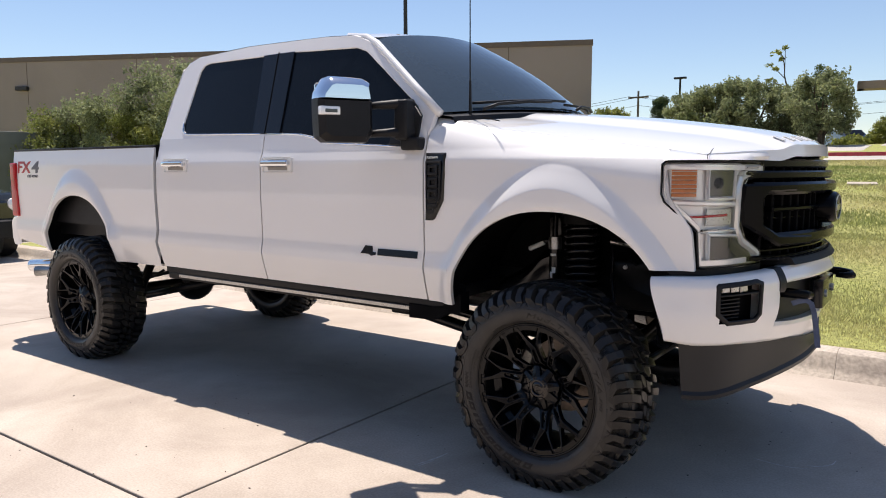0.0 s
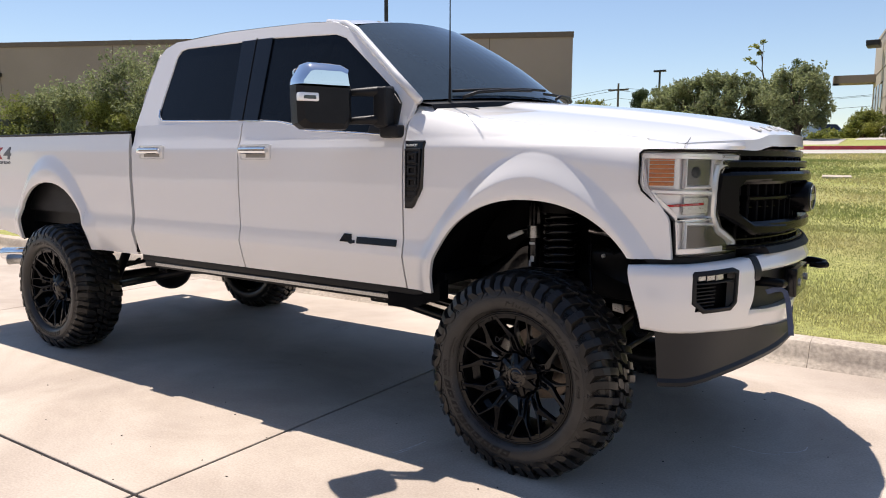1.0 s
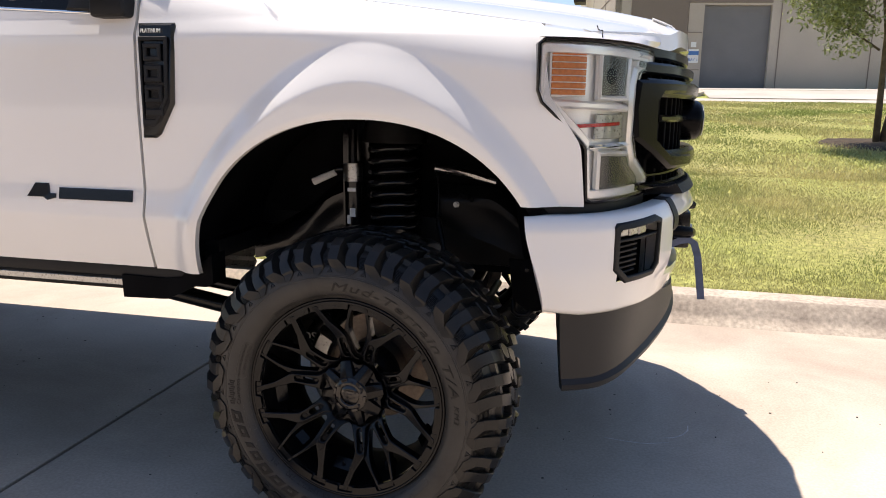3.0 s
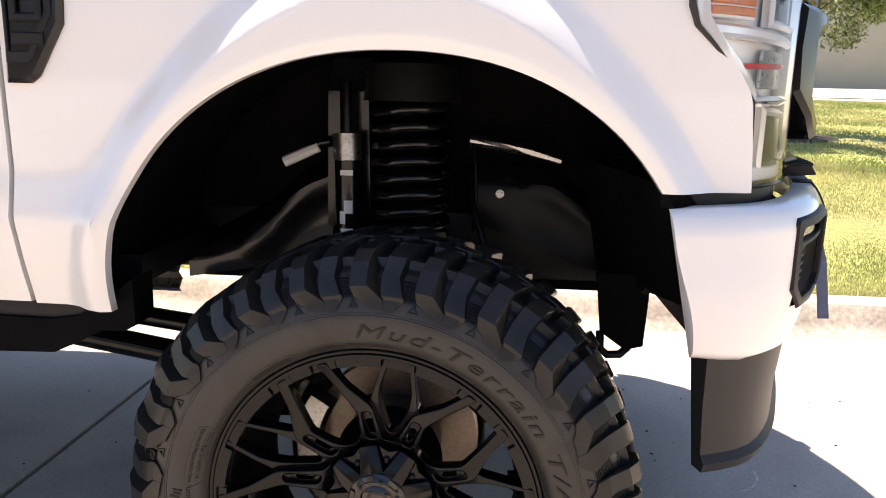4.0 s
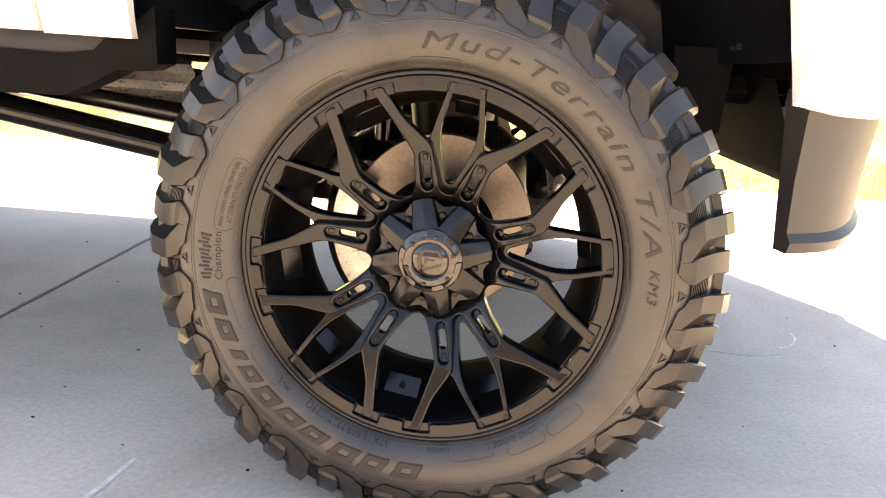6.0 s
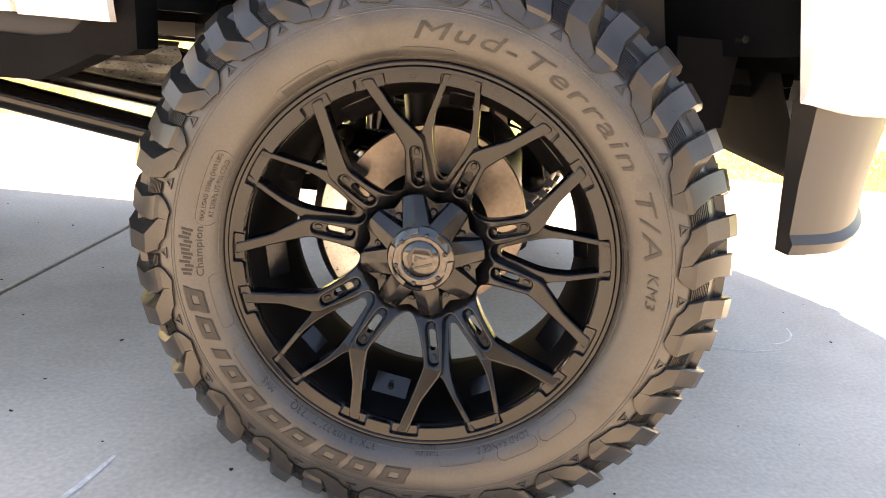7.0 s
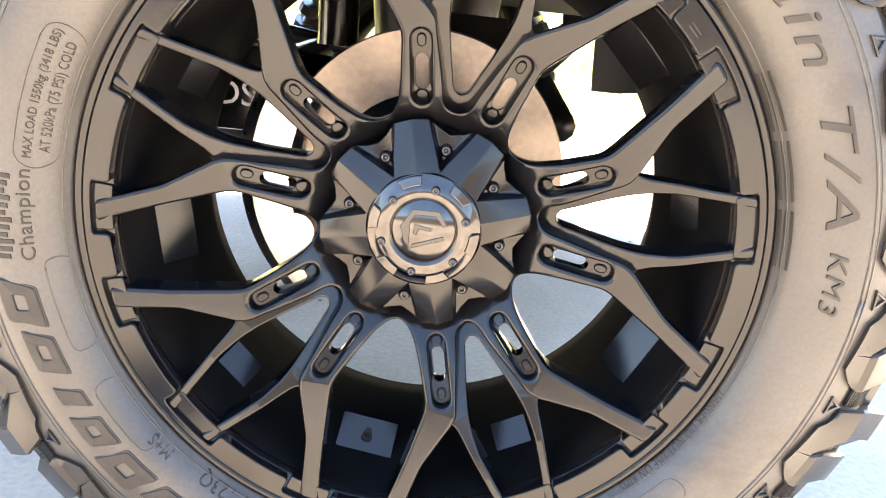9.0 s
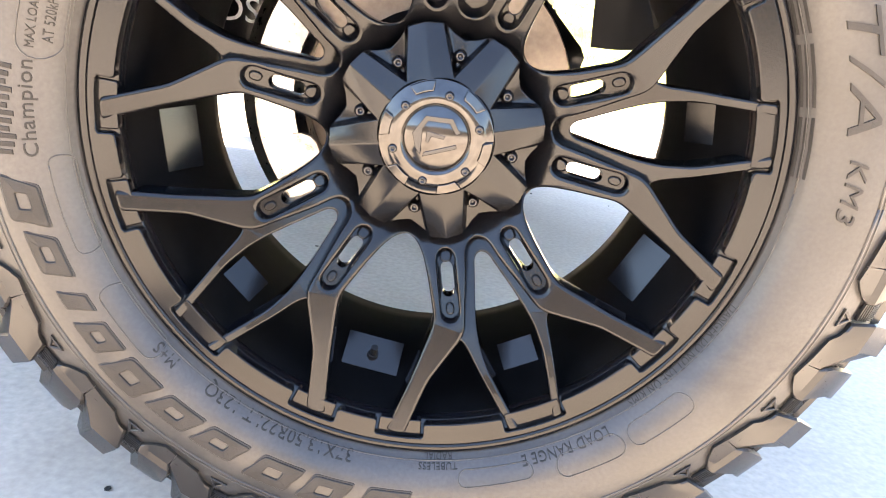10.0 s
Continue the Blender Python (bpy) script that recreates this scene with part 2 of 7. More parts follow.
def tube(bm, pts, r, seg=8, closed=False):
    """A pipe along points; r a number or a list."""
    pts = [Vector(p) for p in pts]
    rs = r if isinstance(r, (list, tuple)) else [r] * len(pts)
    rings, up = [], None
    for i, p in enumerate(pts):
        d = (pts[min(i + 1, len(pts) - 1)] - pts[max(i - 1, 0)])
        d = d.normalized() if d.length > 1e-9 else Vector((0, 0, 1))
        if up is None:
            up = d.orthogonal().normalized()
        up = (up - d * up.dot(d)).normalized()
        w = d.cross(up)
        rings.append([bm.verts.new(p + (up * math.cos(k * math.tau / seg) + w * math.sin(k * math.tau / seg)) * rs[i]) for k in range(seg)])
    for a, b in zip(rings, rings[1:]):
        for k in range(seg):
            bm.faces.new((a[k], a[(k + 1) % seg], b[(k + 1) % seg], b[k]))
    bm.faces.new(list(reversed(rings[0])))
    bm.faces.new(rings[-1])
    return bm


def loft(bm, rings, closed=True, cap=True):
    """Skins rings of points, one after another."""
    vs = [[bm.verts.new(p) for p in ring] for ring in rings]
    n = len(vs[0])
    for a, b in zip(vs, vs[1:]):
        for k in range(n if closed else n - 1):
            bm.faces.new((a[k], a[(k + 1) % n], b[(k + 1) % n], b[k]))
    if closed and cap:
        bm.faces.new(list(reversed(vs[0])))
        bm.faces.new(vs[-1])
    bmesh.ops.recalc_face_normals(bm, faces=bm.faces[:])
    return bm


def spin(profile, seg=96, a0=0.0, a1=math.tau):
    """A body of revolution about local Z from (radius, height) points."""
    bm = bmesh.new()
    full = abs(a1 - a0 - math.tau) < 1e-6
    n = seg if full else seg + 1
    rings = []
    for k in range(n):
        a = a0 + (a1 - a0) * k / seg
        rings.append([bm.verts.new((r * math.cos(a), r * math.sin(a), h)) for r, h in profile])
    for k in range(seg):
        a, b = rings[k], rings[(k + 1) % n]
        for i in range(len(profile) - 1):
            bm.faces.new((a[i], b[i], b[i + 1], a[i + 1]))
    return bm


def inset_poly(poly, d):
    """A polygon moved inwards by d (counter-clockwise)."""
    area = sum(a[0] * b[1] - b[0] * a[1] for a, b in zip(poly, poly[1:] + poly[:1]))
    s = 1 if area > 0 else -1
    out = []
    n = len(poly)
    for i in range(n):
        p, q, r = Vector(poly[i - 1]), Vector(poly[i]), Vector(poly[(i + 1) % n])
        e1, e2 = (q - p).normalized(), (r - q).normalized()
        n1, n2 = Vector((-e1.y, e1.x)) * s, Vector((-e2.y, e2.x)) * s
        k = n1 + n2
        k = k / max(0.35, k.length_squared / 2) if k.length > 1e-6 else n1
        out.append(tuple(q + k * d))
    return out


def plate(bm, poly, top, depth, bev=0.003, holes=()):
    """A bevelled plate from a flat outline with holes: top(u, v) is its face's height, depth how far its sides go down."""
    h = top if callable(top) else (lambda u, v: top)
    loops = []
    for q, ins in [(poly, bev)] + [(hh, -bev) for hh in holes]:
        area = sum(a[0] * b[1] - b[0] * a[1] for a, b in zip(q, q[1:] + q[:1]))
        q = list(q) if area > 0 else list(reversed(q))
        inner = inset_poly(q, ins)
        lo = [bm.verts.new((u, v, h(u, v) - depth)) for u, v in q]
        mid = [bm.verts.new((u, v, h(u, v) - bev)) for u, v in q]
        up = [bm.verts.new((u, v, h(u, v))) for u, v in inner]
        for a, b in ((lo, mid), (mid, up)):
            for k in range(len(q)):
                j = (k + 1) % len(q)
                fc = (a[k], a[j], b[j], b[k])
                bm.faces.new(fc if ins > 0 else tuple(reversed(fc)))
        loops.append(up)
    es = [bm.edges.get((l[k], l[(k + 1) % len(l)])) for l in loops for k in range(len(l))]
    r = bmesh.ops.triangle_fill(bm, use_beauty=True, use_dissolve=False, edges=es, normal=(0, 0, 1))
    for f in r["geom"]:
        if isinstance(f, bmesh.types.BMFace) and f.normal.z < 0:
            f.normal_flip()
    return bm


def interp(x, pts):
    return float(np.interp(x, [p[0] for p in pts], [p[1] for p in pts]))


def islands(bm):
    """Splits a bmesh into its loose pieces."""
    left, out = set(bm.faces), []
    while left:
        stack, grp = [left.pop()], []
        while stack:
            f = stack.pop()
            grp.append(f)
            for v in f.verts:
                for g in v.link_faces:
                    if g in left:
                        left.discard(g)
                        stack.append(g)
        nb, seen = bmesh.new(), {}
        for f in grp:
            for v in f.verts:
                if v not in seen:
                    seen[v] = nb.verts.new(v.co)
        for f in grp:
            nb.faces.new([seen[v] for v in f.verts])
        out.append(nb)
    bm.free()
    return sorted(out, key=lambda q: min(v.co.x for v in q.verts))


def smoothstep(a, b, x):
    t = min(1, max(0, (x - a) / (b - a)))
    return t * t * (3 - 2 * t)


def letters(text, size, depth, spacing=1.0, bold=0.0, slant=0.0):
    """Mesh of raised writing with the built-in font, from its baseline's start, facing +Z."""
    cu = bpy.data.curves.new("writing", "FONT")
    cu.body, cu.size, cu.extrude, cu.space_character, cu.resolution_u = text, size, depth, spacing, 3
    cu.offset, cu.shear = bold, slant
    ob = bpy.data.objects.new("writing", cu)
    scene.collection.objects.link(ob)
    me = bpy.data.meshes.new_from_object(ob.evaluated_get(bpy.context.evaluated_depsgraph_get()))
    bpy.data.objects.remove(ob)
    bm = bmesh.new()
    bm.from_mesh(me)
    return bm


# ---- ground, kerb, lawn ----
def rise(y):
    """Height of the lawn, drive and yard behind the kerb."""
    return interp(y, [(1.9, 0.15), (2.2, 0.155), (23.5, 1.70), (24.2, 1.72), (30, 1.93), (31, 2.10), (37, 2.58), (60, 2.75), (3000, 2.75)])


def sheet(xs, ys, z):
    bm = bmesh.new()
    g = [[bm.verts.new((x, y, z(x, y))) for x in xs] for y in ys]
    for j in range(len(ys) - 1):
        for i in range(len(xs) - 1):
            bm.faces.new((g[j][i], g[j][i + 1], g[j + 1][i + 1], g[j + 1][i]))
    return bm


far = [-2500, -600, -200, -80, -40, -20, -12, -6, -3, 0, 3, 6, 12, 20, 40, 80, 200, 600, 2500]
structure("ground", sheet(far, [-2500, -400, -100, -30, -16, 1.6, 1.9, 2.2, 5, 8, 12, 16, 20, 23.5, 24.2, 30, 31, 37, 60, 150, 500, 2500],
                          lambda x, y: (rise(y) - 0.03) if y > 1.8 else -0.06), SOIL, "dry soil under patchy lawn and paving")
structure("lawn", sheet([-9.5 + 0.5 * k for k in range(90)], [1.90 + 0.45 * k for k in range(49)],
                        lambda x, y: rise(y) - 0.004 + 0.02 * noise.noise((x * 0.7, y * 0.7, 0))), SOIL, "sunlit patchy lawn with dry straw spots", 60)
structure("joint_bed", boxed((-41.6, -15.6, -0.055), (21, 1.62, -0.020)), JOINT, "dark filler between concrete slabs")
# Unseen paving behind and beside the yard, added to keep reflections pale.
structure("unseen_paving", sheet([-300, -120, -42, -20, 0, 21, 60, 150], [-160, -80, -40, -15.6], lambda x, y: -0.012), ASPHALT, "unseen pale concrete added far off for reflections")
for x0, x1 in ((-300, -41.6), (21.0, 150)):
    structure("unseen_paving", sheet([x0, (x0 + x1) / 2, x1], [-15.6, -8, 1.62], lambda x, y: -0.012), ASPHALT, "unseen pale concrete added far off for reflections")
# Unseen wall, added to give wheels and paint a dark horizon to reflect.
structure("unseen_wall", boxed((-70, -34.3, -0.1), (70, -34.0, 8.0)), TAUPE, "unseen plain taupe wall added behind the camera to darken reflections")
structure("drive", sheet([-60, -30, -10, 0, 10, 30, 60], [24.0, 26, 28, 30.0], lambda x, y: rise(y) + 0.01), ASPHALT, "pale concrete drive behind the lawn")


def extrude_profile(pts, x0, x1, n=1):
    """A bar along X with a (y, z) outline."""
    return loft(bmesh.new(), [[(x0 + (x1 - x0) * k / n, y, z) for y, z in pts] for k in range(n + 1)])


kerb_prof = [(1.58, -0.05), (1.64, 0.004), (1.675, 0.02), (1.70, 0.055), (1.735, 0.125), (1.76, 0.148), (1.80, 0.155), (1.93, 0.158), (1.945, 0.15), (1.95, 0.0), (1.95, -0.05)]
kerb = structure("kerb", boxed((-40, 1.70, -0.05), (21, 1.90, 0.05)), KERB_M, "worn concrete kerb beside the lawn")
for k in range(14):
    a = -40.0 + k * 4.48 + 0.94 - 0.41 + 0.0
    part("kerb_stone", extrude_profile(kerb_prof, a + 0.0012, a + 4.4788, 12), KERB_M, kerb, smooth=30)

# Red fire-lane kerb and the verge in front of the warehouse
yard = structure("verge", sheet([-26, -14, -6, 0, 3, 4.55], [30.9, 33, 35, 37.2], lambda x, y: rise(y) + 0.03), SOIL, "dry grass verge before the warehouse", 60)
bm = bmesh.new()
loft(bm, [[(-40, 30.2, 1.85), (-40, 30.25, 2.10), (-40, 30.5, 2.10), (-40, 30.5, 1.85)], [(2.6, 30.2, 1.85), (2.6, 30.25, 2.10), (2.6, 30.5, 2.10), (2.6, 30.5, 1.85)],
          [(3.9, 30.45, 1.87), (3.9, 30.5, 2.12), (3.9, 30.75, 2.12), (3.9, 30.75, 1.87)]])
red = structure("red_kerb", bm, REDPAINT, "red painted fire-lane kerb with white stencil")
for txt, x in (("FIRE LANE", -0.53), ("NO PARKING", 0.38)):
    bm = letters(txt, 0.125, 0.003)
    bmesh.ops.transform(bm, matrix=pose(x, 30.215, 1.90, 79, 0, 0), verts=bm.verts[:])
    part("stencil", bm, WHITE_MARK, red, smooth=0)
bm = bmesh.new()
ends = [(3.9, 30.45), (4.3, 30.75), (4.55, 31.3), (4.62, 33.0), (4.62, 36.0)]
loft(bm, [[(x, y, rise(y) - 0.1), (x, y + 0.05, rise(y) + 0.14), (x - 0.2, y + 0.2, rise(y) + 0.14), (x - 0.2, y + 0.2, rise(y) - 0.1)] for x, y in ends])
structure("verge_kerb", bm, KERB_M, "pale concrete kerb round the end of the verge", 40)
structure("drive", sheet([4.62, 8, 12, 16, 21], [30.0, 32, 34, 35.0], lambda x, y: rise(y) + 0.04), ASPHALT, "pale concrete drive to the roll-up door")
structure("front_walk", sheet([-9, -4, -1.9], [30.5, 33, 36, 39, 44], lambda x, y: rise(y) + 0.045), ASPHALT, "pale concrete walk to the warehouse entrance")
structure("wall_walk", sheet([-1.5, 2, 5, 9, 14, 21], [35.0, 36.2, 37.6], lambda x, y: rise(y) + 0.05 + 0.0 * x), ASPHALT, "pale concrete apron along the warehouse")


# ---- warehouses ----
def face_box(a, b, z0, z1, thick, bev=0.0):
    """A slab standing on the line a-b, thick to its left."""
    a, b = Vector((*a, 0)), Vector((*b, 0))
    d = (b - a)
    L = d.length
    ang = math.degrees(math.atan2(d.y, d.x))
    return boxed((0, 0, z0), (L, thick, z1), bev, 1, pose(a.x, a.y, 0, 0, 0, ang))


ha = thing("warehouse", "long tan tilt-up concrete warehouse with brown coping", "building", (-40, 32, 0))
ia = ha.matrix_world.inverted()


def lay(ob, inv):
    ob.data.transform(inv)
    return ob


A0, A1 = Vector((-79.0, 12.8)), Vector((-18.8, 41.7))
lay(part("wall", face_box(A0, A1, -0.2, 9.6, 0.3), TAN, ha), ia)
lay(part("end_wall", face_box(A1, A1 + Vector((-12.8, 27.0)), -0.2, 9.6, 0.3), TAN, ha), ia)
lay(part("roof", face_box(A0 + Vector((-0.2, 0.4)), A1 + Vector((-0.2, 0.4)), 9.0, 9.2, 26), COPING, ha), ia)
dA = (A1 - A0).normalized()
nA = Vector((dA.y, -dA.x))
lay(part("coping", face_box(A0 + nA * 0.08, A1 + nA * 0.08 + dA * 0.05, 9.6, 9.95, 0.5), COPING, ha), ia)
for k in range(7):
    p = A0 + dA * (6 + 9.2 * k)
    lay(part("panel_joint", face_box(p + nA * 0.006, p + dA * 0.06 + nA * 0.006, 0, 9.6, 0.03), COPING, ha), ia)
lay(part("band", face_box(A0 + nA * 0.03, A1 + nA * 0.03, -0.2, 6.4, 0.03), TAN, ha, "lower wall band"), ia)
for s in (0.353, 0.62):
    p = A0 + (A1 - A0) * s
    bm = face_box(p + nA * 0.35, p + nA * 0.35 + dA * 1.0, 7.45, 7.75, 0.35, 0.04)
    lay(part("wall_lamp", bm, POLE_M, ha, "dark wall pack lamp"), ia)

hb = thing("warehouse", "beige tilt-up warehouse with taupe panels and a grey roller door", "building", (0.3, 37.4, 2.5))
ib = hb.matrix_world.inverted()
dB = Vector((math.cos(radians(8.0)), math.sin(radians(8.0))))
nB = Vector((dB.y, -dB.x))
B0 = Vector((0.50, 37.45))


def onB(u0, u1, z0, z1, proud, thick=0.3):
    return face_box(B0 + dB * u0 + nB * proud, B0 + dB * u1 + nB * proud, z0, z1, thick)


lay(part("wall", onB(0, 4.55, 2.3, 10, 0.0), TAN_LIGHT, hb), ib)
lay(part("wall", onB(7.95, 30, 2.3, 10, 0.0), TAN_LIGHT, hb), ib)
lay(part("wall", onB(4.55, 7.95, 6.85, 10, 0.0), TAN_LIGHT, hb), ib)
sideB = Vector((-dB.y, dB.x))
lay(part("side_wall", face_box(B0 + sideB * 20, B0, 2.3, 10, 0.3), TAN_LIGHT, hb), ib)
lay(part("roof", face_box(B0 + sideB * 0.3, B0 + sideB * 0.3 + dB * 30, 9.6, 9.8, 19.4), COPING, hb), ib)
lay(part("panel", onB(0.84, 3.72, 2.5, 7.25, 0.03, 0.05), TAUPE, hb, "taupe painted wall panel"), ib)
lay(part("panel", onB(3.72, 4.55, 6.95, 7.35, 0.03, 0.05), TAUPE, hb, "taupe painted wall panel"), ib)
lay(part("panel", onB(4.55, 7.95, 6.95, 7.9, 0.03, 0.05), TAUPE, hb, "taupe painted wall panel"), ib)
for z in (3.55, 5.45, 7.45):
    lay(part("panel_joint", onB(0.02, 4.5, z, z + 0.035, 0.04, 0.05), TAUPE, hb), ib)
    lay(part("panel_joint", face_box(B0 + sideB * 19.8 - dB * 0.02, B0 - dB * 0.02, z, z + 0.035, 0.05), TAUPE, hb), ib)
for u in (0.82, 3.74, 8.4, 13.0):
    lay(part("panel_joint", onB(u, u + 0.03, 2.5, 10, 0.04, 0.05), TAUPE, hb), ib)
for u in (4.2, 10.5):
    lay(part("panel_joint", face_box(B0 + sideB * (u + 0.05) - dB * 0.02, B0 + sideB * u - dB * 0.02, 2.5, 10, 0.05), TAUPE, hb), ib)
rd = lay(part("roller_door", onB(4.55, 7.95, 2.45, 6.85, -0.22, 0.06), ROLLDOOR, hb, "grey ribbed roller door, shut"), ib)
for k in range(30):
    lay(part("slat", onB(4.57, 7.93, 2.52 + 0.144 * k, 2.52 + 0.144 * k + 0.115, -0.205, 0.03), ROLLDOOR, rd), ib)
dr = lay(part("door", onB(1.62, 2.62, 2.55, 4.68, 0.05, 0.05), DOOR_M, hb, "grey steel side door"), ib)
lay(part("door_frame", onB(1.55, 2.69, 4.68, 4.78, 0.08, 0.08), TAUPE, dr), ib)
lay(part("plate", onB(1.96, 2.26, 4.28, 4.38, 0.06, 0.02), WHITE_MARK, dr, "small white door plate"), ib)
lay(part("lamp", onB(1.98, 2.13, 5.3, 5.45, 0.15, 0.14), WHITE_MARK, hb, "small wall lamp"), ib)
lay(part("lamp", onB(1.32, 1.48, 3.95, 4.12, 0.18, 0.16), POLE_M, hb, "dark wall fitting"), ib)
sg = lay(part("sign", onB(3.86, 4.40, 3.92, 4.62, 0.05, 0.02), WHITE_MARK, hb, "white and blue bay sign"), ib)
lay(part("stripe", onB(3.86, 4.40, 4.32, 4.52, 0.06, 0.02), SIGN_BLUE, sg), ib)
bm = letters("BAY 1", 0.19, 0.004)
bmesh.ops.transform(bm, matrix=pose(*(B0 + dB * 3.89 + nB * 0.055), 4.02, 90, 0, math.degrees(math.atan2(dB.y, dB.x))), verts=bm.verts[:])
for ch in islands(bm):
    lay(part("letter", ch, SIGN_BLUE, sg, smooth=0), ib)
lay(part("sign", onB(3.98, 4.25, 4.72, 4.98, 0.05, 0.02), WHITE_MARK, hb, "small white notice"), ib)
for k in range(3):
    u = 13.6 + 1.9 * k
    lay(part("window", face_box(B0 + sideB * (u + 1.1) - dB * 0.03, B0 + sideB * u - dB * 0.03, 3.6, 6.6, 0.06), GLASS, hb, "dark tall entrance window"), ib)
lay(part("canopy", face_box(B0 + sideB * 20 - dB * 2.6, B0 + sideB * 18.4 - dB * 2.6, 7.0, 7.55, 0.4), TAN, hb, "pale entrance canopy"), ib)
lay(part("canopy", face_box(B0 + sideB * 18.4 - dB * 2.6, B0 + sideB * 18.4, 7.0, 7.55, 1.6), TAN, hb, "pale entrance canopy"), ib)
for u in (15.0,):
    p = B0 + sideB * u - dB * 0.5
    lay(part("wall_lamp", boxed((p.x - 0.4, p.y - 1.4, 8.9), (p.x + 0.4, p.y + 0.2, 9.25), 0.05), POLE_M, hb, "black wall lamps on arms"), ib)

bm = boxed((-30.0, 1.2, -0.05), (-19.0, 7.6, 2.45), 0.03)
tagged(part("enclosure", bm, mat("green_grey_block", (0.17, 0.175, 0.15), 0.85, var=0.1, scale=1.5), None, "grey-green rendered block enclosure beyond the bushes"), category="wall", kind="structure")


# ---- poles ----
def pole_thing(name, label, x, y, z0, h, r, material, cat, arm=None):
    e = thing(name, label, cat, (x, y, z0))
    part("pole", rodded((0, 0, 0), (0, 0, h), r, r * 0.75), material, e)
    if arm:
        part("head", boxed((-arm, -0.16, h - 0.02), (arm, 0.16, h + 0.14), 0.03), material, e)
    return e


pole_thing("street_lamp", "tall dark bronze lamp pole behind the truck", -17.9, 20.6, 1.4, 9.4, 0.10, POLE_M, "lamp post")
pole_thing("street_lamp", "distant dark lamp pole with a flat head", -17.9, 57.6, 2.6, 6.3, 0.11, POLE_M, "lamp post", 0.5)
up = pole_thing("utility_pole", "distant wooden utility pole with crossarm", -31.7, 85, 2.7, 8.4, 0.16, WOOD_POLE, "utility pole")
part("crossarm", boxed((-1.3, -0.08, 7.5), (1.3, 0.08, 7.7)), WOOD_POLE, up)
for k, (dx, zz) in enumerate(((-1.2, 7.75), (1.2, 7.75), (0, 6.6))):
    pts = [(-31.7 + dx + 40 * s - 0, 85 + 6 * s, 2.7 + zz - 2.2 * math.sin(math.pi * min(1, abs(s)))) for s in (-1, -0.75, -0.5, -0.25, 0, 0.25, 0.5, 0.75, 1)]
    bm = tube(bmesh.new(), pts, 0.025, 4)
    tagged(part("cable", bm, POLE_M, None, "thin dark overhead cable at the utility pole", 0), category="cable", group="overhead cables")


# ---- plants ----
rng = np.random.default_rng(7)


def leaf_cloud(centres, radii, per, size, seed, droop=0.0):
    """One mesh of many small leaves scattered in clumps."""
    r = np.random.default_rng(seed)
    V, F = [], []
    for c, rad in zip(centres, radii):
        n = int(per * (rad / 0.5) ** 2)
        d = r.normal(size=(n, 3))
        d /= np.linalg.norm(d, axis=1)[:, None]
        p = np.array(c) + d * (rad * r.uniform(0.25, 1.08, (n, 1)) ** 0.6) * np.array([1, 1, 0.85])
        a = r.normal(size=(n, 3))
        a[:, 2] -= droop
        a /= np.linalg.norm(a, axis=1)[:, None]
        b = np.cross(a, r.normal(size=(n, 3)))
        b /= np.linalg.norm(b, axis=1)[:, None] + 1e-9
        s = size * r.uniform(0.6, 1.3, (n, 1))
        q = np.stack([p - a * s, p + b * s * 0.42, p + a * s, p - b * s * 0.42], 1)
        o = len(V)
        V.extend(q.reshape(-1, 3).tolist())
        F.extend([(o + 4 * k, o + 4 * k + 1, o + 4 * k + 2, o + 4 * k + 3) for k in range(n)])
    me = bpy.data.meshes.new("crown")
    me.from_pydata(V, [], F)
    return me


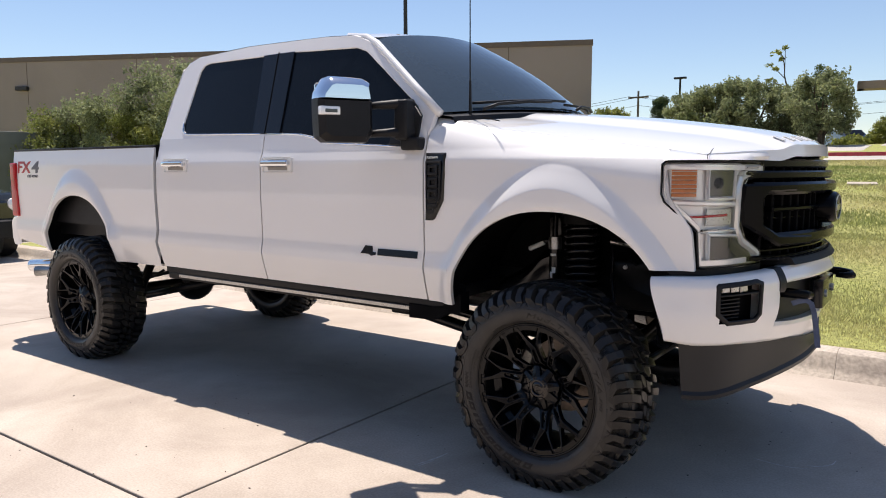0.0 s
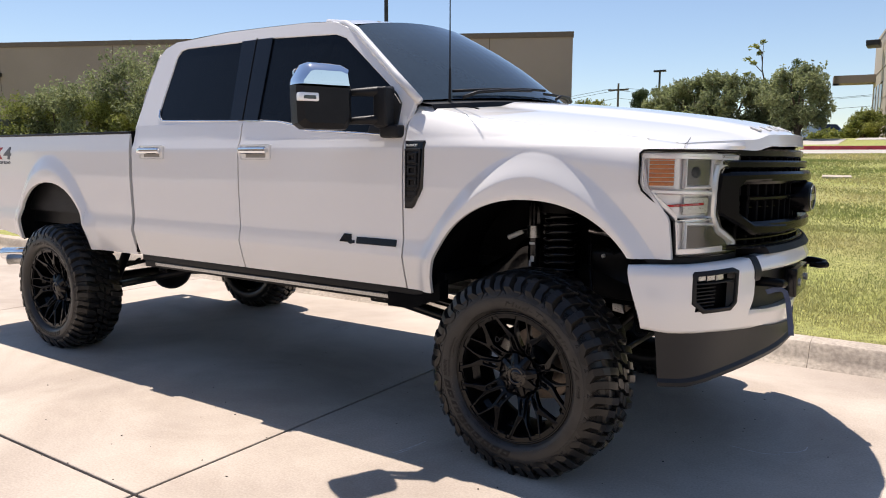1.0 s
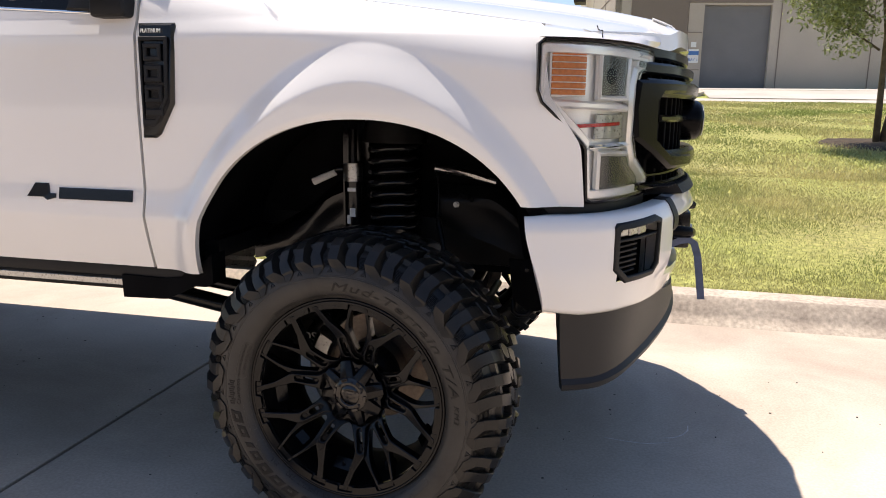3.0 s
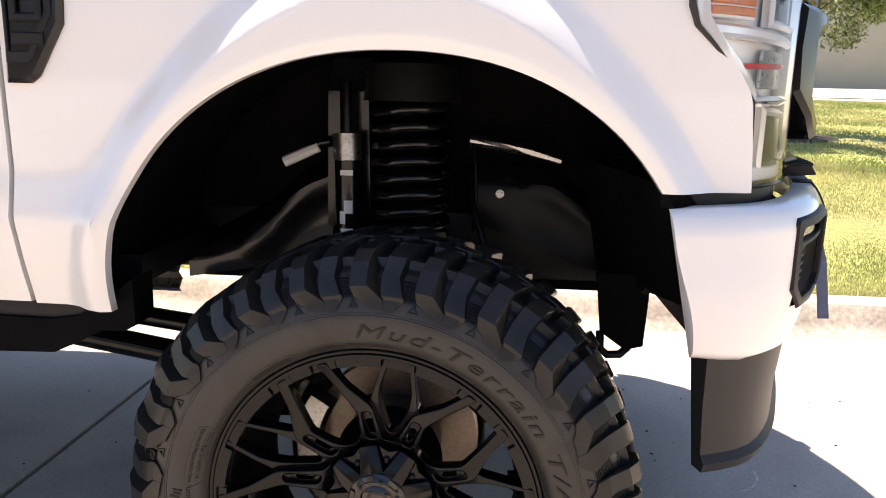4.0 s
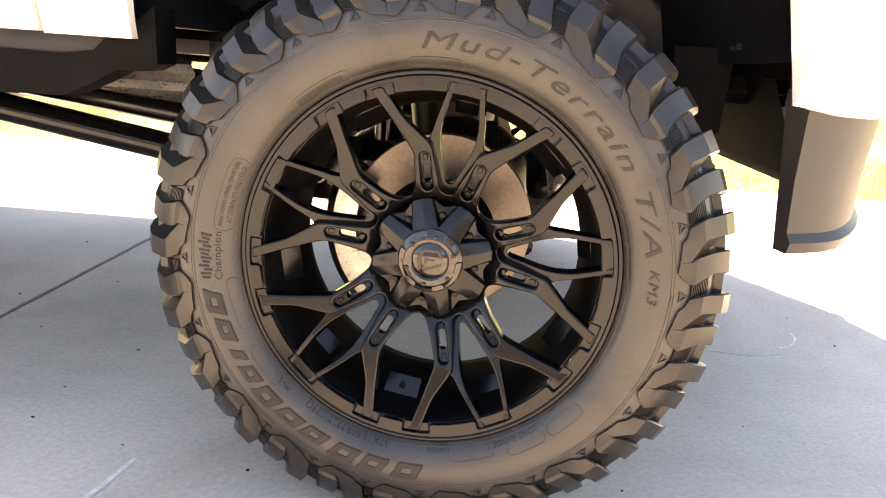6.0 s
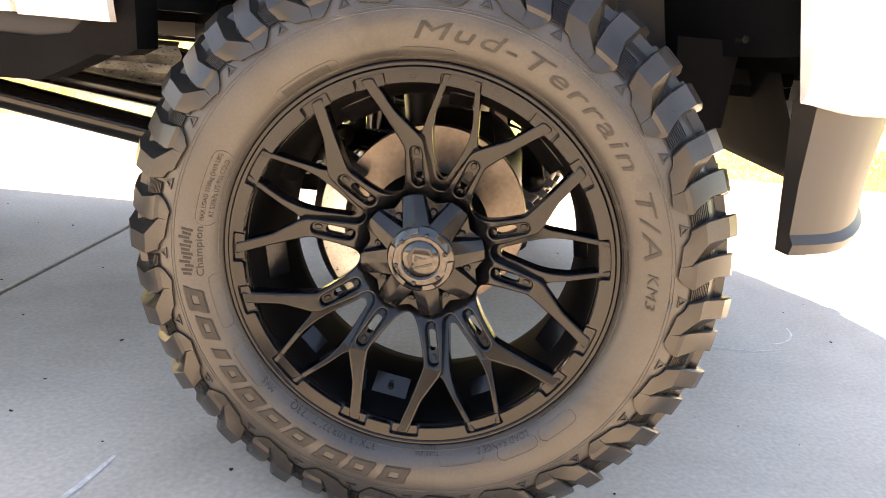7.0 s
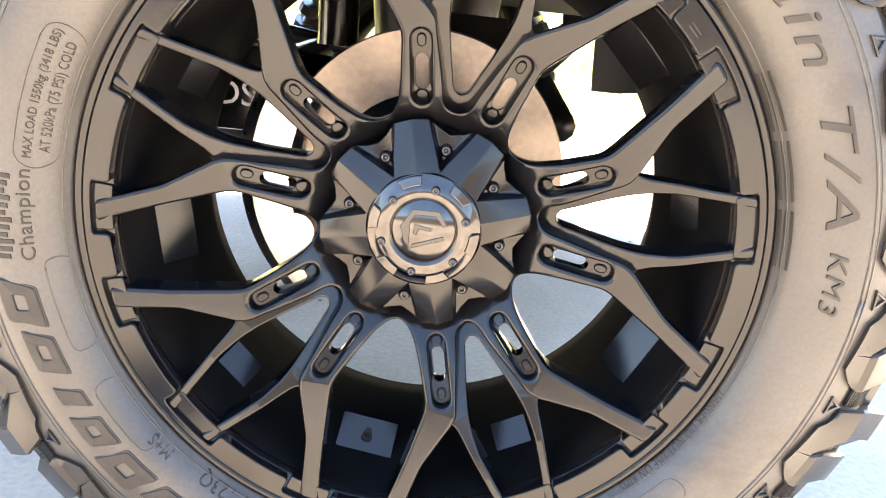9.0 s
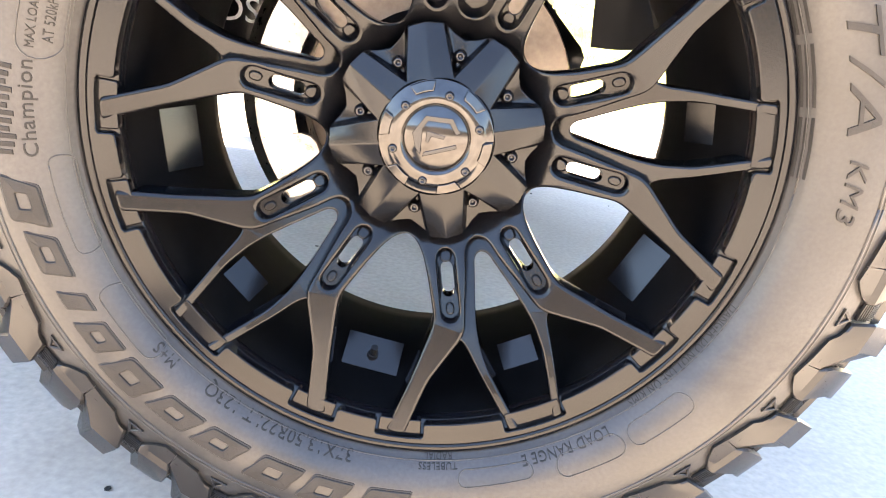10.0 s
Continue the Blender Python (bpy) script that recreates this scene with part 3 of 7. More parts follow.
def tree(label, x, y, z0, height, spread, leaf, size, per, seed, stems=1, name="tree", shape="round", trunk=0.3, tr=0.07, cat="tree", grp=""):
    """A tree or bush: tapered trunk and limbs, and a crown of small leaves in uneven clumps."""
    r = random.Random(seed)
    e = thing(name, label, cat, (x, y, z0), grp)
    bm = bmesh.new()
    tips = []
    for s in range(stems):
        a0 = s * math.tau / max(1, stems) + r.uniform(0, 1)
        lean = 0.0 if stems == 1 else r.uniform(0.12, 0.3)
        base = Vector((0.05 * math.cos(a0), 0.05 * math.sin(a0), -0.08)) if stems > 1 else Vector((0, 0, -0.08))
        top = Vector((math.cos(a0) * lean * height * 0.5, math.sin(a0) * lean * height * 0.5, height * 0.82))
        mid = base.lerp(top, 0.5) + Vector((r.uniform(-1, 1), r.uniform(-1, 1), 0)) * 0.05 * height
        path = [base, base.lerp(mid, 0.5), mid, mid.lerp(top, 0.5) + Vector((r.uniform(-1, 1), r.uniform(-1, 1), 0)) * 0.03 * height, top]
        tube(bm, path, [tr, tr * 0.85, tr * 0.65, tr * 0.4, tr * 0.12], 7)
        tips.append(top)
        nl = 9 if stems == 1 else 5
        for k in range(nl):
            f = trunk + (1 - trunk) * (k + 0.3) / nl * 0.95
            p0 = base.lerp(top, f)
            a = r.uniform(0, math.tau) if stems == 1 else a0 + r.uniform(-1.3, 1.3)
            if shape == "cone":
                reach = spread * (1.05 - f) * r.uniform(0.7, 1.0)
            elif shape == "sparse":
                reach = spread * r.uniform(0.5, 1.0) * (1 - 0.4 * f)
            else:
                reach = spread * math.sin(math.pi * min(0.95, 0.25 + 0.7 * (f - trunk) / (1 - trunk))) * r.uniform(0.65, 1.1)
            p2 = p0 + Vector((math.cos(a) * reach, math.sin(a) * reach, height * r.uniform(0.03, 0.16)))
            p1 = p0.lerp(p2, 0.5) + Vector((0, 0, r.uniform(0.0, 0.06) * height))
            tube(bm, [p0, p1, p2], [tr * 0.35, tr * 0.2, tr * 0.05], 5)
            tips += [p2, p1.lerp(p2, 0.4), p1]
    part("trunk", bm, BARK, e, smooth=60)
    cen, rad = [], []
    for t in tips:
        k = 0.42 if shape == "sparse" else 1.0
        for j in range(3):
            rr = spread * r.uniform(0.11, 0.27) * k
            cen.append(tuple(t + Vector((r.uniform(-1, 1), r.uniform(-1, 1), r.uniform(-0.7, 0.9))) * spread * 0.22 * k))
            rad.append(rr)
    if shape == "round":
        # feathery shoots that stand up out of the crown
        for t in tips:
            for j in range(3):
                o = t + Vector((r.uniform(-1, 1), r.uniform(-1, 1), 0.4)) * spread * 0.28
                up_ = Vector((r.uniform(-0.3, 0.3), r.uniform(-0.3, 0.3), 1)) * spread * r.uniform(0.16, 0.34)
                for f in (0.35, 0.7, 1.0):
                    cen.append(tuple(o + up_ * f))
                    rad.append(spread * 0.055 * (1.25 - f * 0.6))
    me = leaf_cloud(cen, rad, per, size, seed, 0.25)
    me.materials.append(leaf)
    crown = new("crown", me)
    crown.parent = e
    return e


# bushes before the left warehouse
for k, (x, y, h, sp) in enumerate(((-18.9, 6.3, 3.5, 1.15), (-18.1, 7.0, 4.0, 1.15), (-17.0, 7.7, 3.6, 1.25), (-16.2, 8.5, 5.0, 1.45), (-15.5, 9.6, 4.8, 1.35), (-14.8, 11.0, 4.2, 1.2))):
    tree("dense light-green bush with feathery shoots before the warehouse", x, y, 0.25, h - 0.55, sp, LEAF_LIGHT if k % 2 == 0 else LEAF, 0.042, 520, 20 + k, 4, "bush", "round", 0.1, 0.05, "bush", "bushes before the warehouse")
# trees beyond the lawn
for k, (x, y, h, sp, leaf, shp) in enumerate(((-16.6, 39.5, 3.3, 1.1, LEAF_LIGHT, "round"), (-14.4, 42.5, 4.3, 1.25, LEAF_DARK, "cone"), (-11.5, 38.6, 3.9, 1.25, LEAF, "round"), (-10.2, 38.0, 4.1, 1.35, LEAF, "round"), (-8.9, 38.0, 4.5, 1.4, LEAF, "round"),
                                              (-7.5, 37.6, 4.2, 1.4, LEAF, "round"), (-6.2, 38.2, 3.9, 1.3, LEAF, "round"), (-5.1, 44.0, 5.5, 1.45, LEAF_DARK, "cone"), (-4.15, 36.2, 4.3, 1.55, LEAF, "round"), (-7.2, 43.0, 7.6, 1.35, LEAF_LIGHT, "sparse"), (-2.0, 46.5, 2.4, 1.1, LEAF_LIGHT, "round"))):
    lab = {"round": "bushy grey-green tree beyond the lawn", "cone": "dark pointed evergreen beyond the lawn", "sparse": "tall thin young tree with sparse leaves"}[shp]
    tree(lab, x, y, rise(y) - 0.1, h - 0.4, sp, leaf, 0.075 if shp != "sparse" else 0.12, 340 if shp != "sparse" else 110, 50 + k, 1 if shp != "round" else 3, "tree", shp, 0.16, 0.09, "tree", "trees beyond the lawn")
# lawn tree with two stems in a mulch ring
tree("young two-stemmed lawn tree in a mulch ring", 5.2, 11.1, rise(11.1), 4.6, 1.85, LEAF, 0.045, 420, 91, 2, "tree", "round", 0.40, 0.06)
bm = spin([(0.0, 0.07), (0.5, 0.06), (0.85, 0.035), (1.0, -0.03)], 28)
for v in bm.verts:
    v.co += Vector((5.2, 11.1, rise(11.1) + 0.03 * noise.noise(v.co * 5) + 0.0714 * v.co.y))
structure("mulch_ring", bm, MULCH, "dark mulch ring round the lawn tree", 60)
lid = thing("utility_cover", "pale concrete utility cover set in the lawn", "cover", (-0.27, 14.85, rise(14.85) + 0.02))
part("cover_plate", boxed((-0.30, -0.22, -0.06), (0.30, 0.22, 0.03), 0.012, 1, pose(0, 0, 0, 4.1, 0, 6)), KERB_M, lid)
for k in range(14):
    x, y = -24 + k * 1.9 + rng.uniform(-0.5, 0.5), 60 + rng.uniform(-4, 6)
    if -6 < x < 0.5:
        tree("distant low shrub beside the far drive", x, y, 2.6, rng.uniform(0.9, 1.5), 1.1, LEAF_LIGHT, 0.16, 60, 200 + k, 3, "shrub", "round", 0.1, 0.04, "shrub", "distant shrubs")


def grass_field(x0, x1, y0, y1, n, h, seed, w=0.006):
    r = np.random.default_rng(seed)
    x, y = r.uniform(x0, x1, n), y0 + (y1 - y0) * r.uniform(0, 1, n) ** 1.5
    patch = np.sin(x * 1.7 + 2 * np.sin(y * 0.9)) * 0.25 + np.sin(y * 2.3 + x * 0.6) * 0.2 + 0.75
    z = np.interp(y, [1.9, 2.2, 23.5], [0.15, 0.155, 1.70]) - 0.004
    a = r.uniform(0, math.tau, n)
    hh = h * r.uniform(0.5, 1.35, n) * patch
    lx, ly = r.normal(0, 0.5, n) * hh, r.normal(0, 0.5, n) * hh
    ww = w * (1 + (y - 2) * 0.12)
    dx, dy = np.cos(a) * ww, np.sin(a) * ww
    V = np.stack([np.stack([x - dx, y - dy, z - 0.005], 1), np.stack([x + dx, y + dy, z - 0.005], 1), np.stack([x + lx, y + ly, z + hh], 1)], 1).reshape(-1, 3)
    me = bpy.data.meshes.new("grass")
    me.vertices.add(3 * n)
    me.vertices.foreach_set("co", V.astype(np.float32).ravel())
    me.loops.add(3 * n)
    me.loops.foreach_set("vertex_index", np.arange(3 * n, dtype=np.int32))
    me.polygons.add(n)
    me.polygons.foreach_set("loop_start", np.arange(0, 3 * n, 3, dtype=np.int32))
    me.update(calc_edges=True)
    me.materials.append(GRASS_M)
    return tagged(new("grass", me), "short patchy green and straw lawn grass", "grass", kind="stuff")


grass_field(-4.5, 6.5, 1.93, 7.5, 230000, 0.034, 3, 0.0036)
grass_field(-5, 14.0, 7.0, 24.0, 150000, 0.05, 4, 0.007)


# ---- truck: wheels (local X forward, Y up, Z outwards from the rim's face) ----
truck = thing("pickup_truck", "lifted white crew-cab pickup with black off-road wheels", "truck", (0, 0, 0))
STEER = -3.0
THIN0, BOLT0 = 8.9, 35.0
R_TYRE = 0.475


def pol(r, deg, w=0.0):
    return Vector((r * math.cos(radians(deg)), r * math.sin(radians(deg)), w))


SIDEWALL = [(0.292, -0.014), (0.3050, -0.003), (0.3085, 0.004), (0.314, 0.0135), (0.322, 0.0215), (0.335, 0.0275), (0.350, 0.0305), (0.366, 0.0305), (0.3735, 0.0290), (0.385, 0.0255), (0.398, 0.0205), (0.415, 0.011), (0.430, -0.004), (0.4405, -0.024)]


def wall_w(r):
    return interp(r, SIDEWALL)


def bend_text(txt, size, r0, start, raise_w=0.0018, fit_deg=None, flip=False, spacing=1.05, bold=0.0, slant=0.0):
    """Raised writing laid along an arc of the sidewall. flip: tops towards the hub."""
    bm = letters(txt, size, raise_w * 0.5, spacing, bold, slant)
    if size > 0.02:
        # cuts across the letters, so that they follow the bulge of the wall
        for j in range(-1, 6):
            bmesh.ops.bisect_plane(bm, geom=bm.verts[:] + bm.edges[:] + bm.faces[:], plane_co=(0, size * 0.15 * j, 0), plane_no=(0, 1, 0), dist=1e-7)
    xs = [v.co.x for v in bm.verts]
    x0, x1 = min(xs), max(xs)
    k = (radians(fit_deg) * r0 / (x1 - x0)) if fit_deg else 1.0
    for v in bm.verts:
        x = (v.co.x - x0) * k
        if flip:
            r, a = r0 - v.co.y, radians(start) + x / r0
        else:
            r, a = r0 + v.co.y, radians(start) - x / r0
        v.co = Vector((r * math.cos(a), r * math.sin(a), wall_w(r) + v.co.z + raise_w * 0.4))
    return bm


def capsule(r0, r1, a0, a1, rad=0.0006):
    """Thin raised outline on the sidewall."""
    pts = []
    m, h = (r0 + r1) / 2, (r1 - r0) / 2
    e = math.degrees(h / m)
    for k in range(13):
        a = a0 + e + (a1 - a0 - 2 * e) * k / 12
        pts.append((r1, a))
    for k in range(1, 8):
        t = math.pi / 2 - math.pi * k / 8
        pts.append((m + h * math.sin(t), a1 - e + e * math.cos(t)))
    for k in range(13):
        a = a1 - e - (a1 - a0 - 2 * e) * k / 12
        pts.append((r0, a))
    for k in range(1, 9):
        t = -math.pi / 2 + math.pi * k / 8
        pts.append((m + h * math.sin(t), a0 + e - e * math.cos(t)))
    return tube(bmesh.new(), [pol(r, a, wall_w(r) + 0.0004) for r, a in pts], rad, 5)


# One repeat of the shoulder runs clockwise from a moulded triangle (0) to the next (1): a tall block, a pointed notch, a lower
# block, and the open groove with the triangle. Both blocks share an apron on the sidewall.
APRON = [(-0.05, 0.405), (0.02, 0.4015), (0.145, 0.3975), (0.215, 0.3880), (0.50, 0.3830), (0.637, 0.3805), (0.744, 0.3890), (0.83, 0.4020), (0.9, 0.405)]
TALL = ([(0.436, -0.105), (0.4745, -0.103), (0.479, -0.096), (0.479, -0.052), (0.4745, -0.026), (0.4575, 0.000), (0.4275, 0.0200), (0.4215, 0.0240), None, None, None],
        [0.17, 0.17, 0.16, 0.07, 0.01, -0.03, -0.05, -0.045, 0.012, 0.02, 0.02], [0.44, 0.44, 0.43, 0.34, 0.28, 0.24, 0.228, 0.255, 0.490, 0.499, 0.499])
LOW = ([(0.436, -0.088), (0.4730, -0.086), (0.4775, -0.080), (0.4760, -0.050), (0.4650, -0.020), (0.4370, 0.0085), (0.4125, 0.0235), (0.4070, 0.0260), None, None, None],
       [0.62, 0.62, 0.61, 0.52, 0.455, 0.417, 0.430, 0.455, 0.501, 0.501, 0.501], [0.90, 0.90, 0.89, 0.80, 0.74, 0.70, 0.79, 0.825, 0.834, 0.832, 0.832])


def shoulder(block, pitch, mirror=False):
    """A shoulder block lofted along the tread, from its profile and the lines of its two flanks."""
    prof, left, right = block
    rings = []
    for k, drop in ((0.0, 0.0032), (0.045, 0.0), (0.18, 0), (0.3, 0), (0.42, 0), (0.54, 0), (0.66, 0), (0.78, 0), (0.90, 0), (0.955, 0.0), (1.0, 0.0032)):
        ring = []
        for j, pt in enumerate(prof):
            f = left[j] + (right[j] - left[j]) * k
            if pt is None:
                r = interp(f, APRON)
                lift = (0.0060, 0.0042, -0.006)[j - len(prof) + 3]
                if lift > 0.005:
                    r = max(0.4005, r + 0.0015)
                w = wall_w(r) + lift - drop * (0.7 if abs(f - 0.5) > 0.02 else 0.0)
            else:
                r, w = pt
                r -= drop * (0.9 if j < 6 else 0.3)
                w -= drop * (0.3 if j < 5 else 0.9)
            if mirror:
                f, w = -f, -0.30 - w
            ring.append(pol(r, -f * pitch, w))
        rings.append(ring)
    return loft(bmesh.new(), rings)


def zig_block(w0, w1, half, skew, r=R_TYRE):
    """A centre tread block, a skewed four-sided stud with bevelled rim."""
    bm = bmesh.new()
    wm = (w0 + w1) / 2
    base = [(-half, w0), (half * 0.55, w0), (half, wm), (half * 0.75, w1), (-half * 0.75, w1), (-half * 1.2, wm)]
    def ring(k, rr):
        return [pol(rr, a * k + skew * (w - wm) / 0.02, wm + (w - wm) * k) for a, w in base]
    return loft(bm, [ring(1.06, 0.438), ring(1.0, r - 0.004), ring(0.9, r)])


def stadium(p, q, r, n=6):
    p, q = Vector(p), Vector(q)
    a = math.atan2(q.y - p.y, q.x - p.x)
    out = []
    for c, s in ((q, a - math.pi / 2), (p, a + math.pi / 2)):
        for k in range(n + 1):
            t = s + math.pi * k / n
            out.append((c.x + r * math.cos(t), c.y + r * math.sin(t)))
    return out


def q2(r, d):
    return (r * math.cos(radians(d)), r * math.sin(radians(d)))


def round_plate(poly, depth, bev, holes=(), cuts=(), soft_top=False):
    """A flat plate with rounded edges, its face at z = 0, scored along the given lines so that it can be bent there."""
    bm = bmesh.new()
    loops, tops = [], []
    for q, sg in [(poly, 1)] + [(h, -1) for h in holes]:
        area = sum(a[0] * b[1] - b[0] * a[1] for a, b in zip(q, q[1:] + q[:1]))
        q = list(q) if area > 0 else list(reversed(q))
        rows = [[bm.verts.new((u, v, -depth)) for u, v in q]]
        for k in range(5):
            t = k * math.pi / 8
            d = bev * (1 - math.cos(t))
            rows.append([bm.verts.new((u, v, -bev * (1 - math.sin(t)))) for u, v in (inset_poly(q, sg * d) if d else q)])
        for lo, hi in zip(rows, rows[1:]):
            for k in range(len(q)):
                j = (k + 1) % len(q)
                fc = (lo[k], lo[j], hi[j], hi[k])
                bm.faces.new(fc if sg > 0 else tuple(reversed(fc))).smooth = True
        loops.append(rows[-1])
    es = [bm.edges.get((l[k], l[(k + 1) % len(l)])) for l in loops for k in range(len(l))]
    r = bmesh.ops.triangle_fill(bm, use_beauty=True, use_dissolve=False, edges=es, normal=(0, 0, 1))
    for f in r["geom"]:
        if isinstance(f, bmesh.types.BMFace):
            f.smooth = soft_top
            if f.normal.z < 0:
                f.normal_flip()
    if soft_top:
        for e in es:
            e.smooth = False
    for p, n in cuts:
        bmesh.ops.bisect_plane(bm, geom=bm.verts[:] + bm.edges[:] + bm.faces[:], plane_co=(*p, 0), plane_no=(*n, 0), dist=1e-6)
    return bm


def bend(bm, h):
    for v in bm.verts:
        v.co.z += h(v.co.x, v.co.y)
    return bm


# the forked spoke: stem along S_DIR, its face folding at the fork into the broad arm
S_ROOT, S_OUT = Vector(q2(0.100, 16.2)), Vector(q2(0.180, 15.2))
S_DIR = (S_OUT - S_ROOT).normalized()
FOLD_A, FOLD_B = Vector(q2(0.1795, 20.2)), Vector(q2(0.190, 11.4))
FOLD_N = Vector((FOLD_B.y - FOLD_A.y, FOLD_A.x - FOLD_B.x)).normalized()
if FOLD_N.dot(S_DIR) < 0:
    FOLD_N = -FOLD_N


def stem_h(u, v):
    s = (Vector((u, v)) - S_ROOT).dot(S_DIR)
    q = max(0.0, 0.055 - s)
    return -0.0570 + 0.38 * s - 75.0 * q ** 3


ARM_END = Vector(q2(0.2895, 28.4))
FOLD_T = (ARM_END - FOLD_A).dot(FOLD_N)


def face_h(u, v):
    """Height of the spoke's face: the stem's plane, folded at the fork."""
    p = Vector((u, v))
    d = (p - FOLD_A).dot(FOLD_N)
    if d <= 0:
        return stem_h(u, v)
    foot = p - FOLD_N * d
    g = (ARM_END - FOLD_N * FOLD_T)
    k = d / FOLD_T
    return stem_h(foot.x, foot.y) + k * (0.0012 - stem_h(g.x, g.y))


def shelf_h(u, v):
    return interp(math.hypot(u, v), [(0.09, -0.086), (0.128, -0.0645), (0.165, -0.0460), (0.192, -0.0330), (0.24, -0.0135), (0.29, 0.0004)])


def rounded(poly, r=0.004, n=3, skip=()):
    """Rounds the corners of an outline."""
    out = []
    m = len(poly)
    for i in range(m):
        p, q, s = Vector(poly[i - 1]), Vector(poly[i]), Vector(poly[(i + 1) % m])
        if i in skip:
            out.append(tuple(q))
            continue
        d = min(r, (p - q).length * 0.42, (s - q).length * 0.42)
        a, b = q + (p - q).normalized() * d, q + (s - q).normalized() * d
        for k in range(n + 1):
            t = k / n
            out.append(tuple(a * (1 - t) ** 2 + q * 2 * t * (1 - t) + b * t * t))
    return out


def spoke_mesh(mirror):
    """One forked spoke: a slotted stem flaring into its neighbours, a broad arm to one side and a thin lower arm to the other."""
    body = [q2(0.092, -1.5), q2(0.1090, -1.2), q2(0.1096, 2.0), q2(0.1125, 4.6), q2(0.119, 6.1), q2(0.130, 7.0), q2(0.146, 8.5), q2(0.168, 10.2), q2(0.187, 11.2), q2(0.196, 12.8), q2(0.235, 21.6), q2(0.2855, 25.9),
            q2(0.2875, 26.8), q2(0.2875, 28.9), q2(0.2850, 29.8), q2(0.236, 26.3), q2(0.189, 21.9), q2(0.1765, 20.6), q2(0.160, 21.6), q2(0.138, 23.4), q2(0.1195, 26.4), q2(0.1115, 29.2), q2(0.1072, 32.4), q2(0.1062, 35.0), q2(0.1060, 37.3), q2(0.092, 37.5)]
    body = rounded(body, 0.006, 2, (0, 1, 24, 25))
    s0, s1 = S_ROOT.lerp(S_OUT, 0.27), S_ROOT.lerp(S_OUT, 0.875)
    bm = bend(round_plate(body, 0.026, 0.0036, [stadium(s0, s1, 0.0088, 7)], [(FOLD_A, FOLD_N)] + [(S_ROOT + S_DIR * k, S_DIR) for k in (-0.008, 0.0, 0.007, 0.014, 0.021, 0.029, 0.037, 0.046, 0.055)], True), face_h)
    for e in bm.edges:
        if all(abs((Vector(v.co[:2]) - FOLD_A).dot(FOLD_N)) < 1e-5 for v in e.verts):
            e.smooth = False
    # floor of the slot, with its opening, and the pads at either end
    h0, h1 = S_ROOT.lerp(S_OUT, 0.41), S_ROOT.lerp(S_OUT, 0.66)
    floor_ = bend(round_plate(stadium(s0, s1, 0.0115, 6), 0.014, 0.0006, [stadium(h0, h1, 0.0062, 6)]), lambda u, v: face_h(u, v) - 0.0125)
    bits = [floor_]
    c = S_ROOT.lerp(S_OUT, 0.870)
    bits.append(bend(round_plate(stadium(c - S_DIR * 0.0014, c + S_DIR * 0.0014, 0.0042, 5), 0.008, 0.0014), lambda u, v: face_h(u, v) - 0.0098))
    c = S_ROOT.lerp(S_OUT, 0.235)
    bits.append(bend(round_plate(stadium(c - S_DIR * 0.001, c + S_DIR * 0.002, 0.0062, 5), 0.008, 0.0018), lambda u, v: face_h(u, v) - 0.0092))
    # lower tier: the ledge round the narrow window, running out as the thin arm
    low = [q2(0.098, -1.5), q2(0.1255, -1.3), q2(0.1262, 1.4), q2(0.1305, 3.2), q2(0.145, 4.7), q2(0.165, 6.5), q2(0.187, 7.7), q2(0.205, 7.9), q2(0.228, 7.2), q2(0.258, 5.2), q2(0.2885, 3.5), q2(0.2900, 4.0), q2(0.2900, 4.9), q2(0.2885, 5.4),
           q2(0.258, 7.2), q2(0.230, 9.5), q2(0.207, 11.6), q2(0.199, 13.2), q2(0.200, 15.5), q2(0.180, 15.5), q2(0.150, 12.0), q2(0.115, 8.0)]
    bits.append(bend(round_plate(rounded(low, 0.005, 2, (0, 1)), 0.030, 0.0022), shelf_h))
    for k in bits:
        me = bpy.data.meshes.new("tmp")
        k.to_mesh(me)
        k.free()
        bm.from_mesh(me)
        bpy.data.meshes.remove(me)
    if mirror:
        for v in bm.verts:
            v.co.y = -v.co.y
        bmesh.ops.reverse_faces(bm, faces=bm.faces[:])
    return bm


